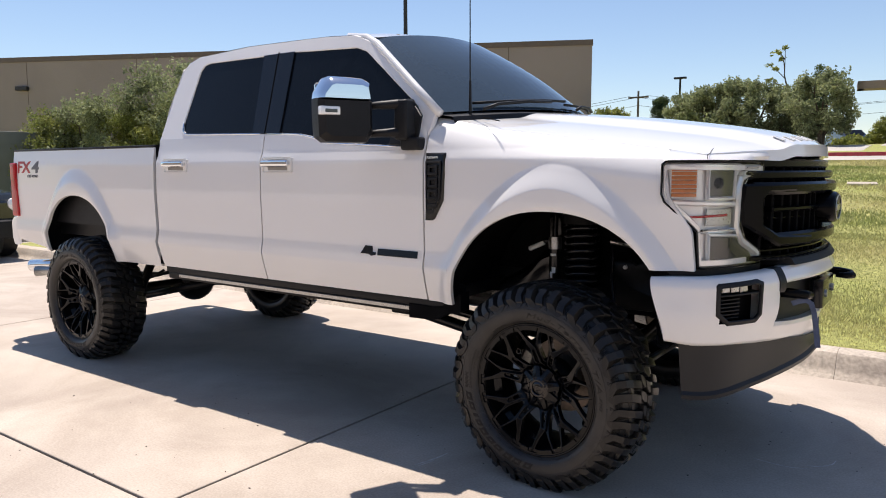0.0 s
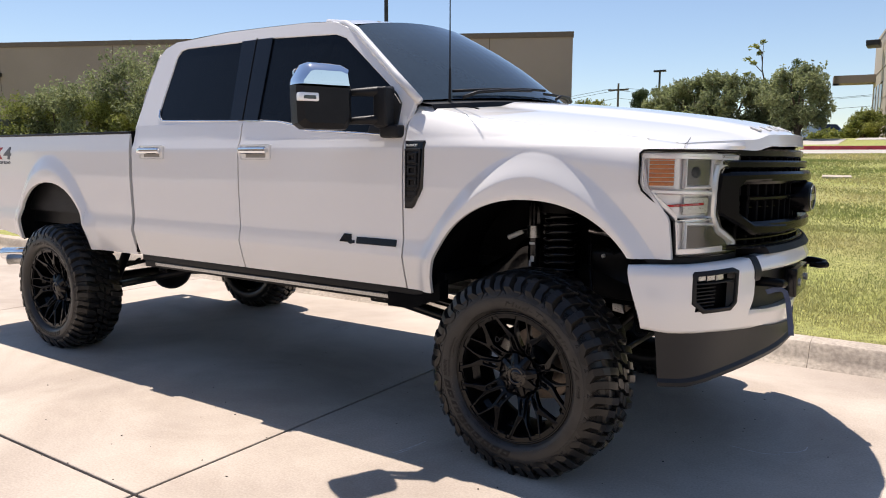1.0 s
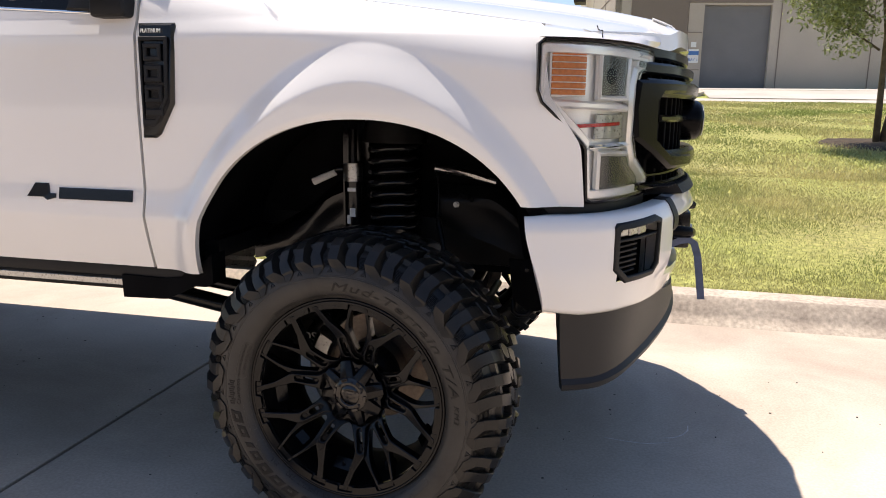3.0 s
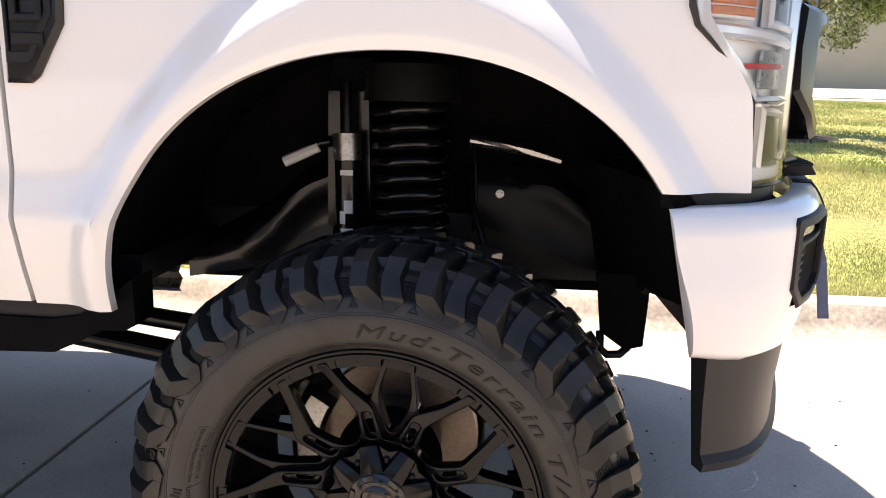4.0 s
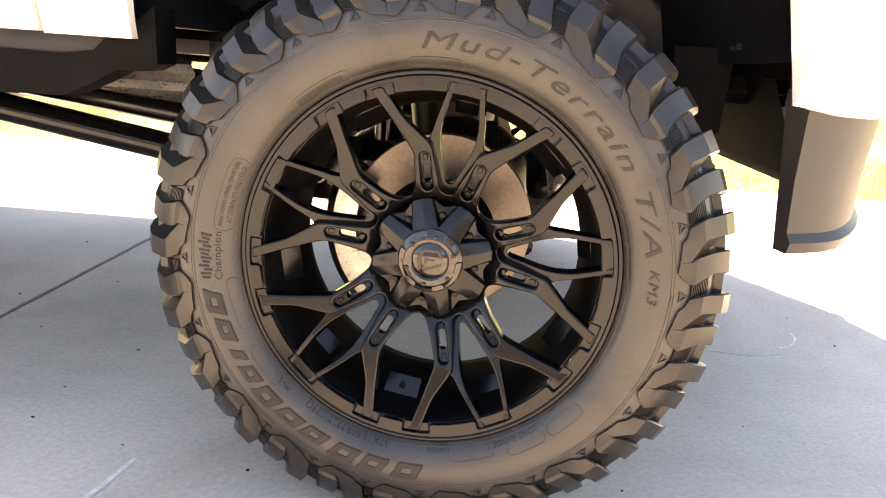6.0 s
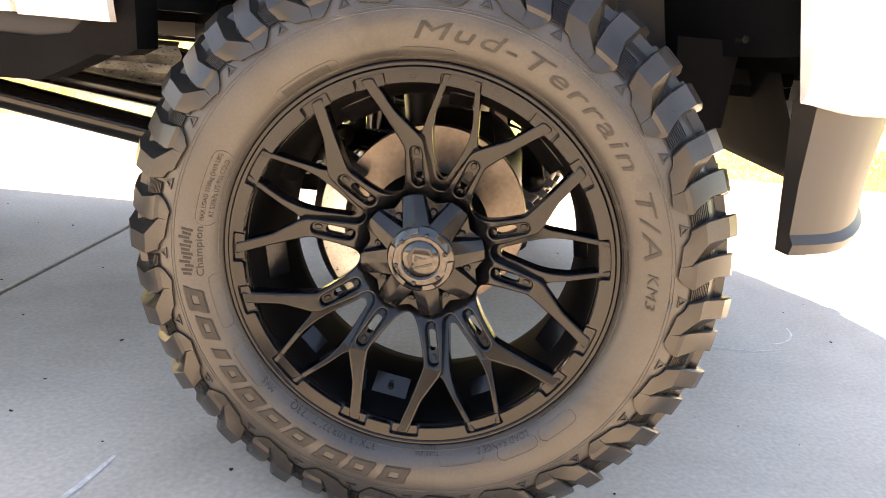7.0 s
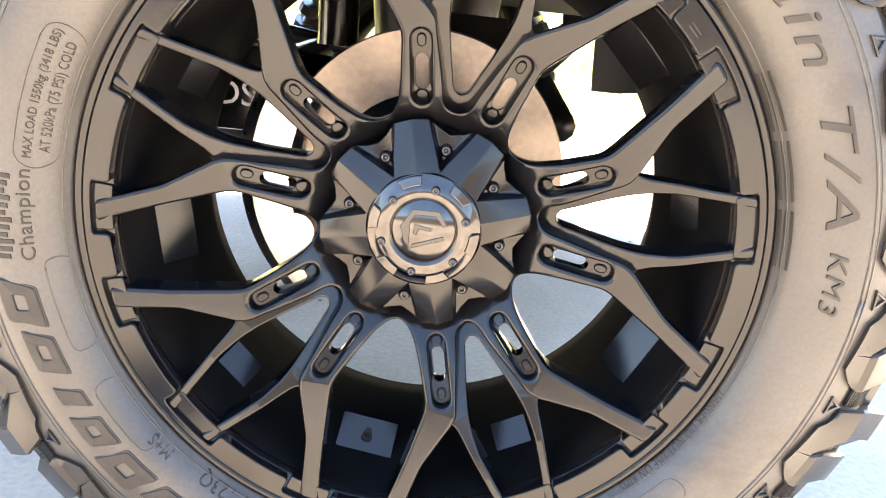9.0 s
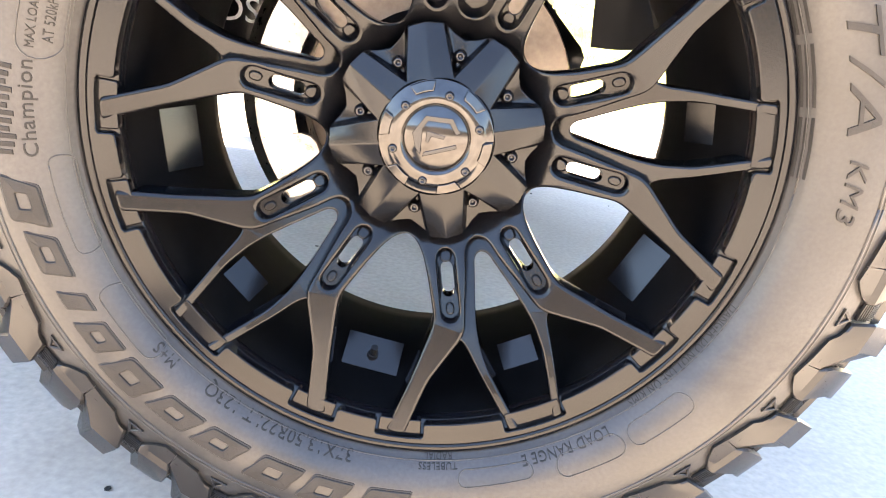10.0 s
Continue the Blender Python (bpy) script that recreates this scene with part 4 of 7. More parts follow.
def hub_cover_mesh():
    """Cast hub cover: eight broad ridges round the cap, with a sloping pocket at each bolt."""
    bm = bmesh.new()
    for k in range(8):
        c = BOLT0 + 45 * k
        for s in (1, -1):
            def P(r, d, h):
                return bm.verts.new((*q2(r, c + s * d), h))
            cap0, cap1 = P(0.047, 0, -0.0400), P(0.047, 22.5, -0.0385)
            tip, tipo = P(0.0555, 0, -0.0430), P(0.0555, 22.5, -0.0400)
            cor, rid = P(0.1005, 13.2, -0.0585), P(0.1015, 22.5, -0.0545)
            f0, f1, f2, f3 = P(0.0625, 0, -0.0640), P(0.0985, 11.4, -0.0632), P(0.0925, 6.8, -0.0640), P(0.0880, 0, -0.0645)
            base = [P(r, d, -0.090) for r, d in ((0.1015, 22.5), (0.1005, 13.2), (0.0985, 11.4), (0.0925, 6.8), (0.0880, 0))]
            ring = [rid, cor, f1, f2, f3]
            quads = [(cap0, tip, tipo, cap1), (tip, cor, rid, tipo), (tip, f0, f1, cor), (f0, f3, f2, f1)]
            quads += [(ring[i], ring[i + 1], base[i + 1], base[i]) for i in range(4)]
            for q in quads:
                bm.faces.new(q if s < 0 else tuple(reversed(q)))
    bmesh.ops.remove_doubles(bm, verts=bm.verts[:], dist=1e-5)
    bmesh.ops.recalc_face_normals(bm, faces=bm.faces[:])
    es = [e for e in bm.edges if len(e.link_faces) == 2 and e.calc_face_angle(0) > radians(18)]
    bmesh.ops.bevel(bm, geom=es, offset=0.0011, segments=3, affect="EDGES", profile=0.5, clamp_overlap=True)
    return bm


def lip_face():
    """Raised face of the rim's lip: one ring, cut back in a rounded bay at each arm's end."""
    inner = []
    for k in range(5):
        c = THIN0 + 72 * k
        at = c - 6.7
        for d0, d1 in ((-6.7, 6.7), (21.8, 32.4), (39.6, 50.2)):
            n = max(1, int((c + d0 - at) / 2))
            inner += [q2(0.2738, at + (c + d0 - at) * j / n) for j in range(1, n)] if c + d0 - at > 0.1 else []
            inner += [q2(0.2738, c + d0), q2(0.2765, c + d0 + 0.5), q2(0.2880, c + d0 + 0.5), q2(0.2896, c + d0 + 1.0)]
            inner += [q2(0.2898, c + d0 + 1.0 + (d1 - d0 - 2.0) * j / 4) for j in range(1, 4)]
            inner += [q2(0.2896, c + d1 - 1.0), q2(0.2880, c + d1 - 0.5), q2(0.2765, c + d1 - 0.5), q2(0.2738, c + d1)]
            at = c + d1
        n = 8
        inner += [q2(0.2738, at + (c + 65.3 - at) * j / n) for j in range(1, n)]
    return bend(round_plate([q2(0.2964, 2.5 * j) for j in range(144)], 0.012, 0.0014, [inner]), lambda u, v: 0.0024)


def lip_seat(d0, d1):
    n = 6
    poly = [q2(0.2728, d0 + (d1 - d0) * k / n) for k in range(n + 1)] + [q2(0.2915, d1 - (d1 - d0) * k / n) for k in range(n + 1)]
    return bend(round_plate(rounded(poly, 0.002, 2), 0.010, 0.0012), lambda u, v: -0.0030)


WHEEL_BITS = []


def bit(name, bm, material, label="", smooth=35, m=None):
    """Keeps a mesh of the wheel with its pose, to be hung on each wheel."""
    me = bpy.data.meshes.new(name)
    if smooth > 0:
        for f in bm.faces:
            f.smooth = True
    if smooth:
        for e in bm.edges:
            if len(e.link_faces) == 2 and e.calc_face_angle(0) > radians(abs(smooth)):
                e.smooth = False
    bm.to_mesh(me)
    bm.free()
    me.materials.append(material)
    WHEEL_BITS.append((name, me, m or Matrix.Identity(4), label))
    return me


def turn(deg):
    return Matrix.Rotation(radians(deg), 4, "Z")


# tyre carcass
back = [(r, -0.30 - w) for r, w in reversed(SIDEWALL)]
bit("tyre", spin([p for p in SIDEWALL if p[0] < 0.41], 160), RUBBER, "dusty black mud-terrain sidewall")
bit("tread_base", spin([(0.398, 0.0205), (0.415, 0.0125), (0.432, -0.001), (0.446, -0.024), (0.4510, -0.06), (0.4510, -0.24), (0.446, -0.276), (0.432, -0.299)] + [p for p in back if p[0] < 0.42], 160), TREAD, "black tread base")
# bands on the sidewall
for r, rad in ((0.3105, 0.0008), (0.3725, 0.0014), (0.3768, 0.0009)):
    bit("rib", tube(bmesh.new(), [pol(r, 360 * k / 120, wall_w(r)) for k in range(121)], rad, 5), RUBBER)
for txt, size, r0, at, wide in (("Mud-Terrain T/A", 0.0350, 0.3335, 94.2, 84.8), ("KM3", 0.0215, 0.3390, 6.4, 9.3)):
    # raised faces, each edge lined in black to paint the shade at its foot
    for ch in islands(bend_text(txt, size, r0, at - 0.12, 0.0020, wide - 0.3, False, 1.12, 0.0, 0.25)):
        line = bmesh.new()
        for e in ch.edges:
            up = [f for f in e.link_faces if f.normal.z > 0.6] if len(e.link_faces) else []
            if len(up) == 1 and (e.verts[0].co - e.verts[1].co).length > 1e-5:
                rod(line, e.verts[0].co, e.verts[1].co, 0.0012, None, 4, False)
        bit("letter_edge_shade", line, LINE_SHADE, "", 0)
        bit("letter", ch, NAME_M, "raised ribbed letter on the sidewall", 0)
# maker's name as plain raised blocks
for a, wd, r_out in ((268.7, 7.0, 0.361), (259.2, 6.6, 0.361), (250.6, 7.0, 0.361), (241.0, 6.8, 0.357), (232.6, 6.8, 0.357), (224.0, 6.6, 0.363), (216.3, 5.2, 0.357), (210.0, 2.7, 0.354), (202.3, 6.2, 0.357), (194.2, 6.2, 0.363)):
    def block(grow):
        n, lean = 5, 1.1
        r0_, r1_, h_ = 0.3345 - grow, r_out + grow, wd / 2 + math.degrees(grow / 0.345)
        lo_ = [q2(r0_, a + lean - h_ + 2 * h_ * j / n) for j in range(n + 1)]
        hi_ = [q2(r1_, a - lean + h_ - 2 * h_ * j / n) for j in range(n + 1)]
        return rounded(lo_ + hi_, 0.0045, 2)
    mid, hr, hw = (0.3345 + r_out) / 2, (r_out - 0.3345) * 0.17, wd * 0.19
    hole = rounded([q2(mid - hr, a - hw), q2(mid - hr, a + hw), q2(mid + hr, a + hw - 0.4), q2(mid + hr, a - hw - 0.4)], 0.002, 2) if wd > 3 else None
    # A slightly larger black backing paints the shade round the block.
    bit("block_edge_shade", plate(bmesh.new(), block(0.0013), lambda u, v: wall_w(math.hypot(u, v)) + 0.0008, 0.003, 0.0003), LINE_SHADE, "", 0)
    bit("name_block", plate(bmesh.new(), block(0.0), lambda u, v: wall_w(math.hypot(u, v)) + 0.0018, 0.003, 0.0007, [hole] if hole else []), NAME_M, "plain raised block on the sidewall", 0)
for txt, size, r, a, fitd, flip in (("37X13.50R22LT 123Q", 0.0120, 0.3095, 262, 28.5, False), ("LOAD RANGE E", 0.0105, 0.3125, 308.5, 16, False), ("TUBELESS", 0.006, 0.3115, 281, 7, False),
                                    ("RADIAL", 0.006, 0.306, 280, 5, False), ("M+S", 0.011, 0.312, 227, 4.5, False), ("WARNING", 0.007, 0.305, 52, 7, False), ("Champion", 0.0150, 0.3285, 187.9, 13.6, False),
                                    ("DANGER DO NOT USE ON RIMS", 0.007, 0.306, -21, 25, False), ("MAX LOAD 1550kg (3418 LBS)", 0.0085, 0.3285, 172.5, 19, False), ("AT 520kPa (75 PSI) COLD", 0.0085, 0.3175, 171.5, 17, False)):
    bit("small_print", bend_text(txt, size, r, a, 0.0009, fitd, flip), LETTER, "small raised print on the sidewall", 0)
for k in range(9):
    bit("print_bar", plate(bmesh.new(), [q2(0.3065 + 0.0028 * (k % 3), 34 - 0.0 - 11 * (k // 3)), q2(0.3080 + 0.0028 * (k % 3), 34 - 11 * (k // 3)), q2(0.3080 + 0.0028 * (k % 3), 29 - 11 * (k // 3)), q2(0.3080 + 0.0028 * (k % 3), 24.5 - 11 * (k // 3)),
                                             q2(0.3065 + 0.0028 * (k % 3), 24.5 - 11 * (k // 3)), q2(0.3065 + 0.0028 * (k % 3), 29 - 11 * (k // 3))], lambda u, v: wall_w(math.hypot(u, v)) + 0.0007, 0.0015, 0.0002), LETTER, "", 0)
for k in range(12):
    a, r_ = 175.2 + 1.05 * k, 0.3425 + 0.0022 * (k % 3)
    bit("print_bar", plate(bmesh.new(), [q2(r_, a), q2(r_, a + 0.7), q2(r_ + 0.017 - 0.004 * (k % 2), a + 0.5), q2(r_ + 0.017 - 0.004 * (k % 2), a - 0.2)], lambda u, v: wall_w(math.hypot(u, v)) + 0.001, 0.002, 0.0003), LETTER, "", 0)
# upright bars in the code label
for k in range(26):
    a = 116.6 + 0.55 * k
    bit("print_bar", plate(bmesh.new(), [q2(0.3125, a), q2(0.3215, a), q2(0.3215, a + 0.22 + 0.1 * (k % 3 == 0)), q2(0.3125, a + 0.22 + 0.1 * (k % 3 == 0))], lambda u, v: wall_w(math.hypot(u, v)) + 0.0008, 0.0015, 0.0001), LETTER, "", 0)
for c in ((0.312, 0.341, 152.5, 174.0), (0.309, 0.325, 114, 133), (0.309, 0.324, 188, 204), (0.309, 0.327, 210, 224), (0.318, 0.338, -49, -37), (0.318, 0.338, -62, -50), (0.308, 0.322, 83, 98), (0.316, 0.330, -79, -66)):
    bit("capsule_ring", capsule(*c), RUBBER)
# rim
bit("rim_lip", spin([(0.298, -0.030), (0.3055, -0.012), (0.3060, -0.003), (0.3045, 0.0014), (0.3015, 0.0022), (0.2980, 0.0012), (0.2965, -0.0012), (0.294, -0.0045), (0.2750, -0.0060), (0.2730, -0.009), (0.2725, -0.018)], 144), SATIN_BLACK, "satin black rim lip")
bit("rim", spin([(0.2725, -0.018), (0.268, -0.05),
                 (0.258, -0.075), (0.252, -0.10), (0.250, -0.19), (0.262, -0.24), (0.285, -0.262), (0.292, -0.266), (0.293, -0.275)], 144), BARREL, "matte black deep rim barrel")
for k in range(5):
    c = THIN0 + 72 * k
    # lower seats in which the arms' ends lie
    for d0, d1 in ((-5.7, 5.7), (22.8, 31.4), (40.6, 49.2)):
        bit("lip_seat", lip_seat(c + d0, c + d1), SATIN_BLACK, "", -50)
bit("lip_face", lip_face(), SATIN_BLACK, "satin black lip face with bays for the arms", -50)
# small engraved strokes on the lip, drawn as thin dark bars
for a, n_ in ((116.0, 3), (95.0, 2), (70.5, 3), (45.0, 2)):
    for j in range(n_):
        r_ = 0.2800 + 0.0032 * j
        bit("lip_mark", plate(bmesh.new(), [q2(r_, a - 1.2), q2(r_ + 0.0009, a - 1.2), q2(r_ + 0.0009, a + 1.2), q2(r_, a + 1.2)], 0.0028, 0.001, 0.0002), LINE_SHADE, "", 0)
s_a, s_b = spoke_mesh(False), spoke_mesh(True)
me_a = bit("spoke", s_a, SATIN_BLACK, "forked satin black spoke with a slot", -50, turn(THIN0))
me_b = bit("spoke", s_b, SATIN_BLACK, "forked satin black spoke with a slot", -50, turn(THIN0))
for k in range(1, 5):
    WHEEL_BITS.append(("spoke", me_a, turn(THIN0 + 72 * k), "forked satin black spoke with a slot"))
    WHEEL_BITS.append(("spoke", me_b, turn(THIN0 + 72 * k), "forked satin black spoke with a slot"))
# dished centre between stems
bit("centre_disc", spin([(0.020, -0.088), (0.098, -0.088), (0.103, -0.090), (0.103, -0.11), (0.02, -0.12)], 96), BARREL)
bit("hub_cover", hub_cover_mesh(), SATIN_BLACK, "satin black ridged hub cover", 24)
for k in range(8):
    bit("hub_bolt", spin([(0.0, -0.0598), (0.0019, -0.0598), (0.0021, -0.0582), (0.0040, -0.0580), (0.0046, -0.0592), (0.0046, -0.0618), (0.0062, -0.0622), (0.0064, -0.0632), (0.0064, -0.070)], 16), GLOSS_BLACK, "small black hub bolt", 30,
        Matrix.Translation(pol(0.0738, BOLT0 + 45 * k)))
CAP_SIZE = Matrix.Diagonal((1.07, 1.07, 1.0, 1.0))
bit("centre_cap", spin([(0.0, -0.0365), (0.0270, -0.0365), (0.0280, -0.0385), (0.0286, -0.0385), (0.0296, -0.0350), (0.0310, -0.0345), (0.0405, -0.0352), (0.0418, -0.0375), (0.0478, -0.0388), (0.0500, -0.0402), (0.0508, -0.0425), (0.0508, -0.055)], 72), CAP, "smoked chrome centre cap with a plain emblem", 25, CAP_SIZE)
for k in range(6):
    a, n = 50 + 60 * k, 5
    poly = [q2(0.0400, a - 11.0 + 22 * j / n) for j in range(n + 1)] + [q2(0.0488, a + 13.5 - 27 * j / n) for j in range(n + 1)]
    bit("cap_tab", bend(round_plate(poly, 0.008, 0.0011), lambda u, v: -0.0340 - 0.30 * (math.hypot(u, v) - 0.040)), CAP, "", -50, CAP_SIZE)
    bit("cap_bolt", spin([(0.0, -0.0338), (0.0014, -0.0338), (0.0016, -0.0325), (0.0030, -0.0325), (0.0036, -0.0340), (0.0040, -0.0348), (0.0040, -0.040)], 12), GLOSS_BLACK, "", 30, CAP_SIZE @ Matrix.Translation(pol(0.0375, 79 + 60 * k)))
for poly in ([(-0.0205, 0.003), (-0.0105, 0.0185), (0.0125, 0.0185), (0.0200, 0.0070), (0.0165, 0.0050), (0.0100, 0.0140), (-0.0080, 0.0140), (-0.0120, 0.0075), (-0.0120, -0.0150), (-0.0165, -0.0100)],
             [(-0.0085, 0.0060), (0.0080, 0.0030), (0.0065, 0.0), (-0.0040, 0.0015), (-0.0060, -0.0040), (-0.0085, -0.0030)],
             [(-0.0100, -0.0165), (-0.0090, -0.0125), (0.0175, -0.0030), (0.0185, -0.0065)]):
    bit("emblem", plate(bmesh.new(), poly, -0.0358, 0.002, 0.0004), GLOSS_BLACK, "", 0, CAP_SIZE)
# bare pads inside the barrel and the valve
for k in range(10):
    c = THIN0 + 36 * k
    big_pad = k % 2 == 1
    hw, (r0_, w0_), (r1_, w1_) = (0.030, (0.2370, -0.094), (0.2620, -0.066)) if big_pad else (0.019, (0.2420, -0.090), (0.2620, -0.068))
    bm = bmesh.new()
    loft(bm, [[(r0_ - 0.002, y, w0_), (r1_ - 0.002, y, w1_), (r1_ + 0.010, y, w1_), (r0_ + 0.010, y, w0_)] for y in (-hw, hw)])
    bmesh.ops.transform(bm, matrix=turn(c), verts=bm.verts[:])
    bit("barrel_pad", bm, SATIN_BLACK, "small flat pad in the barrel", 0)
bm = rodded(pol(0.256, THIN0 + 252, -0.082), pol(0.236, THIN0 + 252, -0.070), 0.0035)
rod(bm, pol(0.258, THIN0 + 252, -0.083), pol(0.246, THIN0 + 252, -0.076), 0.0075, 0.0055)
bit("valve", bm, PLASTIC, "short black tyre valve")

# tread


def groove_ribs(pitch, at):
    """A ribbed ramp in the notch or in the open groove of a shoulder repeat."""
    bm = bmesh.new()
    (r0, f0, f1), (r1, g0, g1), n, up = at

    def edge(t):
        return r0 + (r1 - r0) * t, f0 + (g0 - f0) * t, f1 + (g1 - f1) * t

    # one saw-toothed sheet closed at its sides
    rows = []
    for k in range(3 * n):
        r, a, b = edge(k / (3 * n - 1))
        w = wall_w(r) + up - 0.004 * k / (3 * n) + (0.0, 0.0, -0.0024)[k % 3]
        rows.append([pol(r, -a * pitch, w - 0.014), pol(r, -a * pitch, w), pol(r, -b * pitch, w), pol(r, -b * pitch, w - 0.014)])
    return loft(bm, rows)


NOTCH = ((0.4375, 0.245, 0.425), (0.4015, 0.475, 0.500), 13, 0.0085)
OPEN = ((0.4375, 0.715, 0.955), (0.4030, 0.838, 0.990), 12, 0.0080)


def tie_bar(pitch, a, b):
    """A low bar that joins the shoulder blocks deep in a groove."""
    return loft(bmesh.new(), [[pol(0.440, -(f - 0.01) * pitch, -0.022), pol(0.4605, -f * pitch, -0.028), pol(0.4605, -(f + 0.05) * pitch, -0.050), pol(0.440, -(f + 0.06) * pitch, -0.054)] for f in (a, b)])


def shoulder_mark(pitch):
    """A moulded triangle at the foot of the open groove."""
    outer = [q2(0.4005, 0.0), q2(0.3855, 1.35), q2(0.3855, -1.35)]
    return plate(bmesh.new(), outer, lambda u, v: wall_w(math.hypot(u, v)) + 0.0026, 0.006, 0.0007, [[q2(0.3945, 0.0), q2(0.3875, 0.68), q2(0.3875, -0.68)]])


def block_mesh(bm):
    me = bpy.data.meshes.new("tread_block")
    bmesh.ops.recalc_face_normals(bm, faces=bm.faces[:])
    for f in bm.faces:
        f.smooth = True
    for e in bm.edges:
        if len(e.link_faces) == 2 and e.calc_face_angle(0) > radians(21):
            e.smooth = False
    bm.to_mesh(me)
    bm.free()
    me.materials.append(TREAD)
    return me


# the repeats differ in length round the tyre, to break up its hum: three lengths of block are made
PITCHES = (14.2, 15.0, 15.8)
SETS = {}
for pt in PITCHES:
    SETS[pt] = [("tread_block", block_mesh(shoulder(TALL, pt))), ("tread_block", block_mesh(shoulder(LOW, pt))),
                ("tread_block", block_mesh(shoulder(TALL, pt, True))), ("tread_block", block_mesh(shoulder(LOW, pt, True))),
                ("groove_ribs", block_mesh(groove_ribs(pt, NOTCH))), ("groove_ribs", block_mesh(groove_ribs(pt, OPEN))),
                ("tie_bar", block_mesh(tie_bar(pt, 0.29, 0.50))), ("tie_bar", block_mesh(tie_bar(pt, 0.77, 1.03))), ("shoulder_mark", block_mesh(shoulder_mark(pt)))]
    for w0, w1, half_, skew, at in ((-0.146, -0.112, 2.6, 1.3, 0.22), (-0.146, -0.094, 2.4, 1.0, 0.72), (-0.188, -0.154, 2.6, 1.3, 0.47), (-0.206, -0.154, 2.4, 1.0, 0.97)):
        bm = zig_block(w0, w1, half_ * pt / 13.85, skew, 0.475)
        bmesh.ops.transform(bm, matrix=turn(-at * pt), verts=bm.verts[:])
        SETS[pt].append(("tread_block", block_mesh(bm)))


def drift(k):
    """How far the k-th repeat is ahead of an even spacing, in degrees."""
    return interp(k, [(-9, 0.6), (-7, -0.7), (-5, -3.6), (-4, -3.8), (-2, -1.9), (0, 0), (2, 0.1), (4, -2.8), (6, -4.3), (9, -4.5), (15, 0.6)])


REPEATS = []
for k in range(-9, 15):
    a, b = 94.3 - 15.0 * k + drift(k), 94.3 - 15.0 * (k + 1) + drift(k + 1)
    REPEATS.append((a, min(PITCHES, key=lambda p: abs(p - (a - b)))))
all_tread = bmesh.new()
for a, pt in REPEATS:
    for nm, me in SETS[pt]:
        tmp = me.copy()
        tmp.transform(turn(a))
        all_tread.from_mesh(tmp)
        bpy.data.meshes.remove(tmp)
tread_all = bpy.data.meshes.new("tread")
all_tread.to_mesh(tread_all)
all_tread.free()
tread_all.materials.append(TREAD)


def wheel(label, m, near):
    e = new("wheel")
    e.parent = truck
    e.matrix_basis = m
    e["label"] = label
    for name, me, mm, lab in WHEEL_BITS:
        if not near and name in ("small_print", "print_bar", "capsule_ring", "cap_bolt", "emblem"):
            continue
        ob = new(name, me)
        ob.parent = e
        ob.matrix_basis = mm
        if lab:
            ob["label"] = lab
    if near:
        for a, pt in REPEATS:
            for nm, me in SETS[pt]:
                ob = new(nm, me)
                ob.parent = e
                ob.matrix_basis = turn(a)
    else:
        ob = new("tread", tread_all)
        ob.parent = e
    return e


wheel("front wheel with mud-terrain tyre and black forked rim", pose(-0.035, -1.107, 0.457, 90, 0, STEER), True)
wheel("rear wheel with mud-terrain tyre and black forked rim", pose(-3.99, -1.104, 0.457, 90, 0, 0) @ turn(23), False)
wheel("far front wheel with mud-terrain tyre", pose(-0.035, 1.104, 0.457, 90, 0, 180 + STEER) @ turn(40), False)
wheel("far rear wheel with mud-terrain tyre", pose(-3.99, 1.104, 0.457, 90, 0, 180) @ turn(11), False)


# ---- truck: body ----
PROFILE = [(0.70, 0.945), (0.77, 0.965), (0.86, 0.992), (0.938, 1.011), (0.950, 1.013), (1.026, 0.999), (1.036, 0.998), (1.30, 1.006), (1.494, 1.002), (1.502, 1.000), (1.545, 0.982), (1.66, 0.958), (1.70, 0.950), (2.16, 0.800), (2.24, 0.765)]
FENDER_TOP = [(-0.80, 1.725), (-0.60, 1.69), (-0.36, 1.640), (0.0, 1.592), (0.30, 1.552), (0.47, 1.530), (0.62, 1.508)]
ARCHES = ((-0.015, 0.78, 0.535, 0.48), (-4.09, 0.78, 0.49, 0.47))


def arch_z(x, i):
    cx, cz, a, b = ARCHES[i]
    d = abs(x - cx) / a
    return cz + b * (1 - min(1, d) ** 2.2) ** 0.5 if d < 1 else None


def half(x, z, zone="door"):
    """Half the body's width at a place along and up its side."""
    h = interp(z, PROFILE)
    for cx, cz, a, b in ARCHES:
        if abs(x - cx) < 1.0:
            r = math.hypot((x - cx) / a, max(0, z - cz) / b) if z > cz else abs(x - cx) / a
            c = 1.0 if z <= cz else abs(x - cx) / (math.hypot(x - cx, z - cz) + 1e-6)
            g = 1.0 - smoothstep(0.0, 0.92, c)
            ri, ro = 1.06 + 0.15 * g, 1.18 + 0.26 * g
            k = max(0.0, min(1.0, (ro - r) / (ro - ri)))
            h += (0.044 if cx > -1 else 0.034) * (0.72 * k + 0.28 * smoothstep(0, 1, k)) - 0.006 * (1 - smoothstep(1.0, 1.05, r))
    if zone == "fender":
        zt = interp(x, FENDER_TOP)
        t = max(0.0, (z - (zt - 0.15)) / 0.15)
        h = max(0.89, h) - 0.080 * t ** 2.2 if t > 0 else h
        if x > 0:
            h -= 0.042 * (x / 0.6) ** 2
    if zone == "bed":
        h = min(h, 1.04) if z < 1.5 else 0.999 - 0.014 * smoothstep(1.5, 1.62, z)
    return h


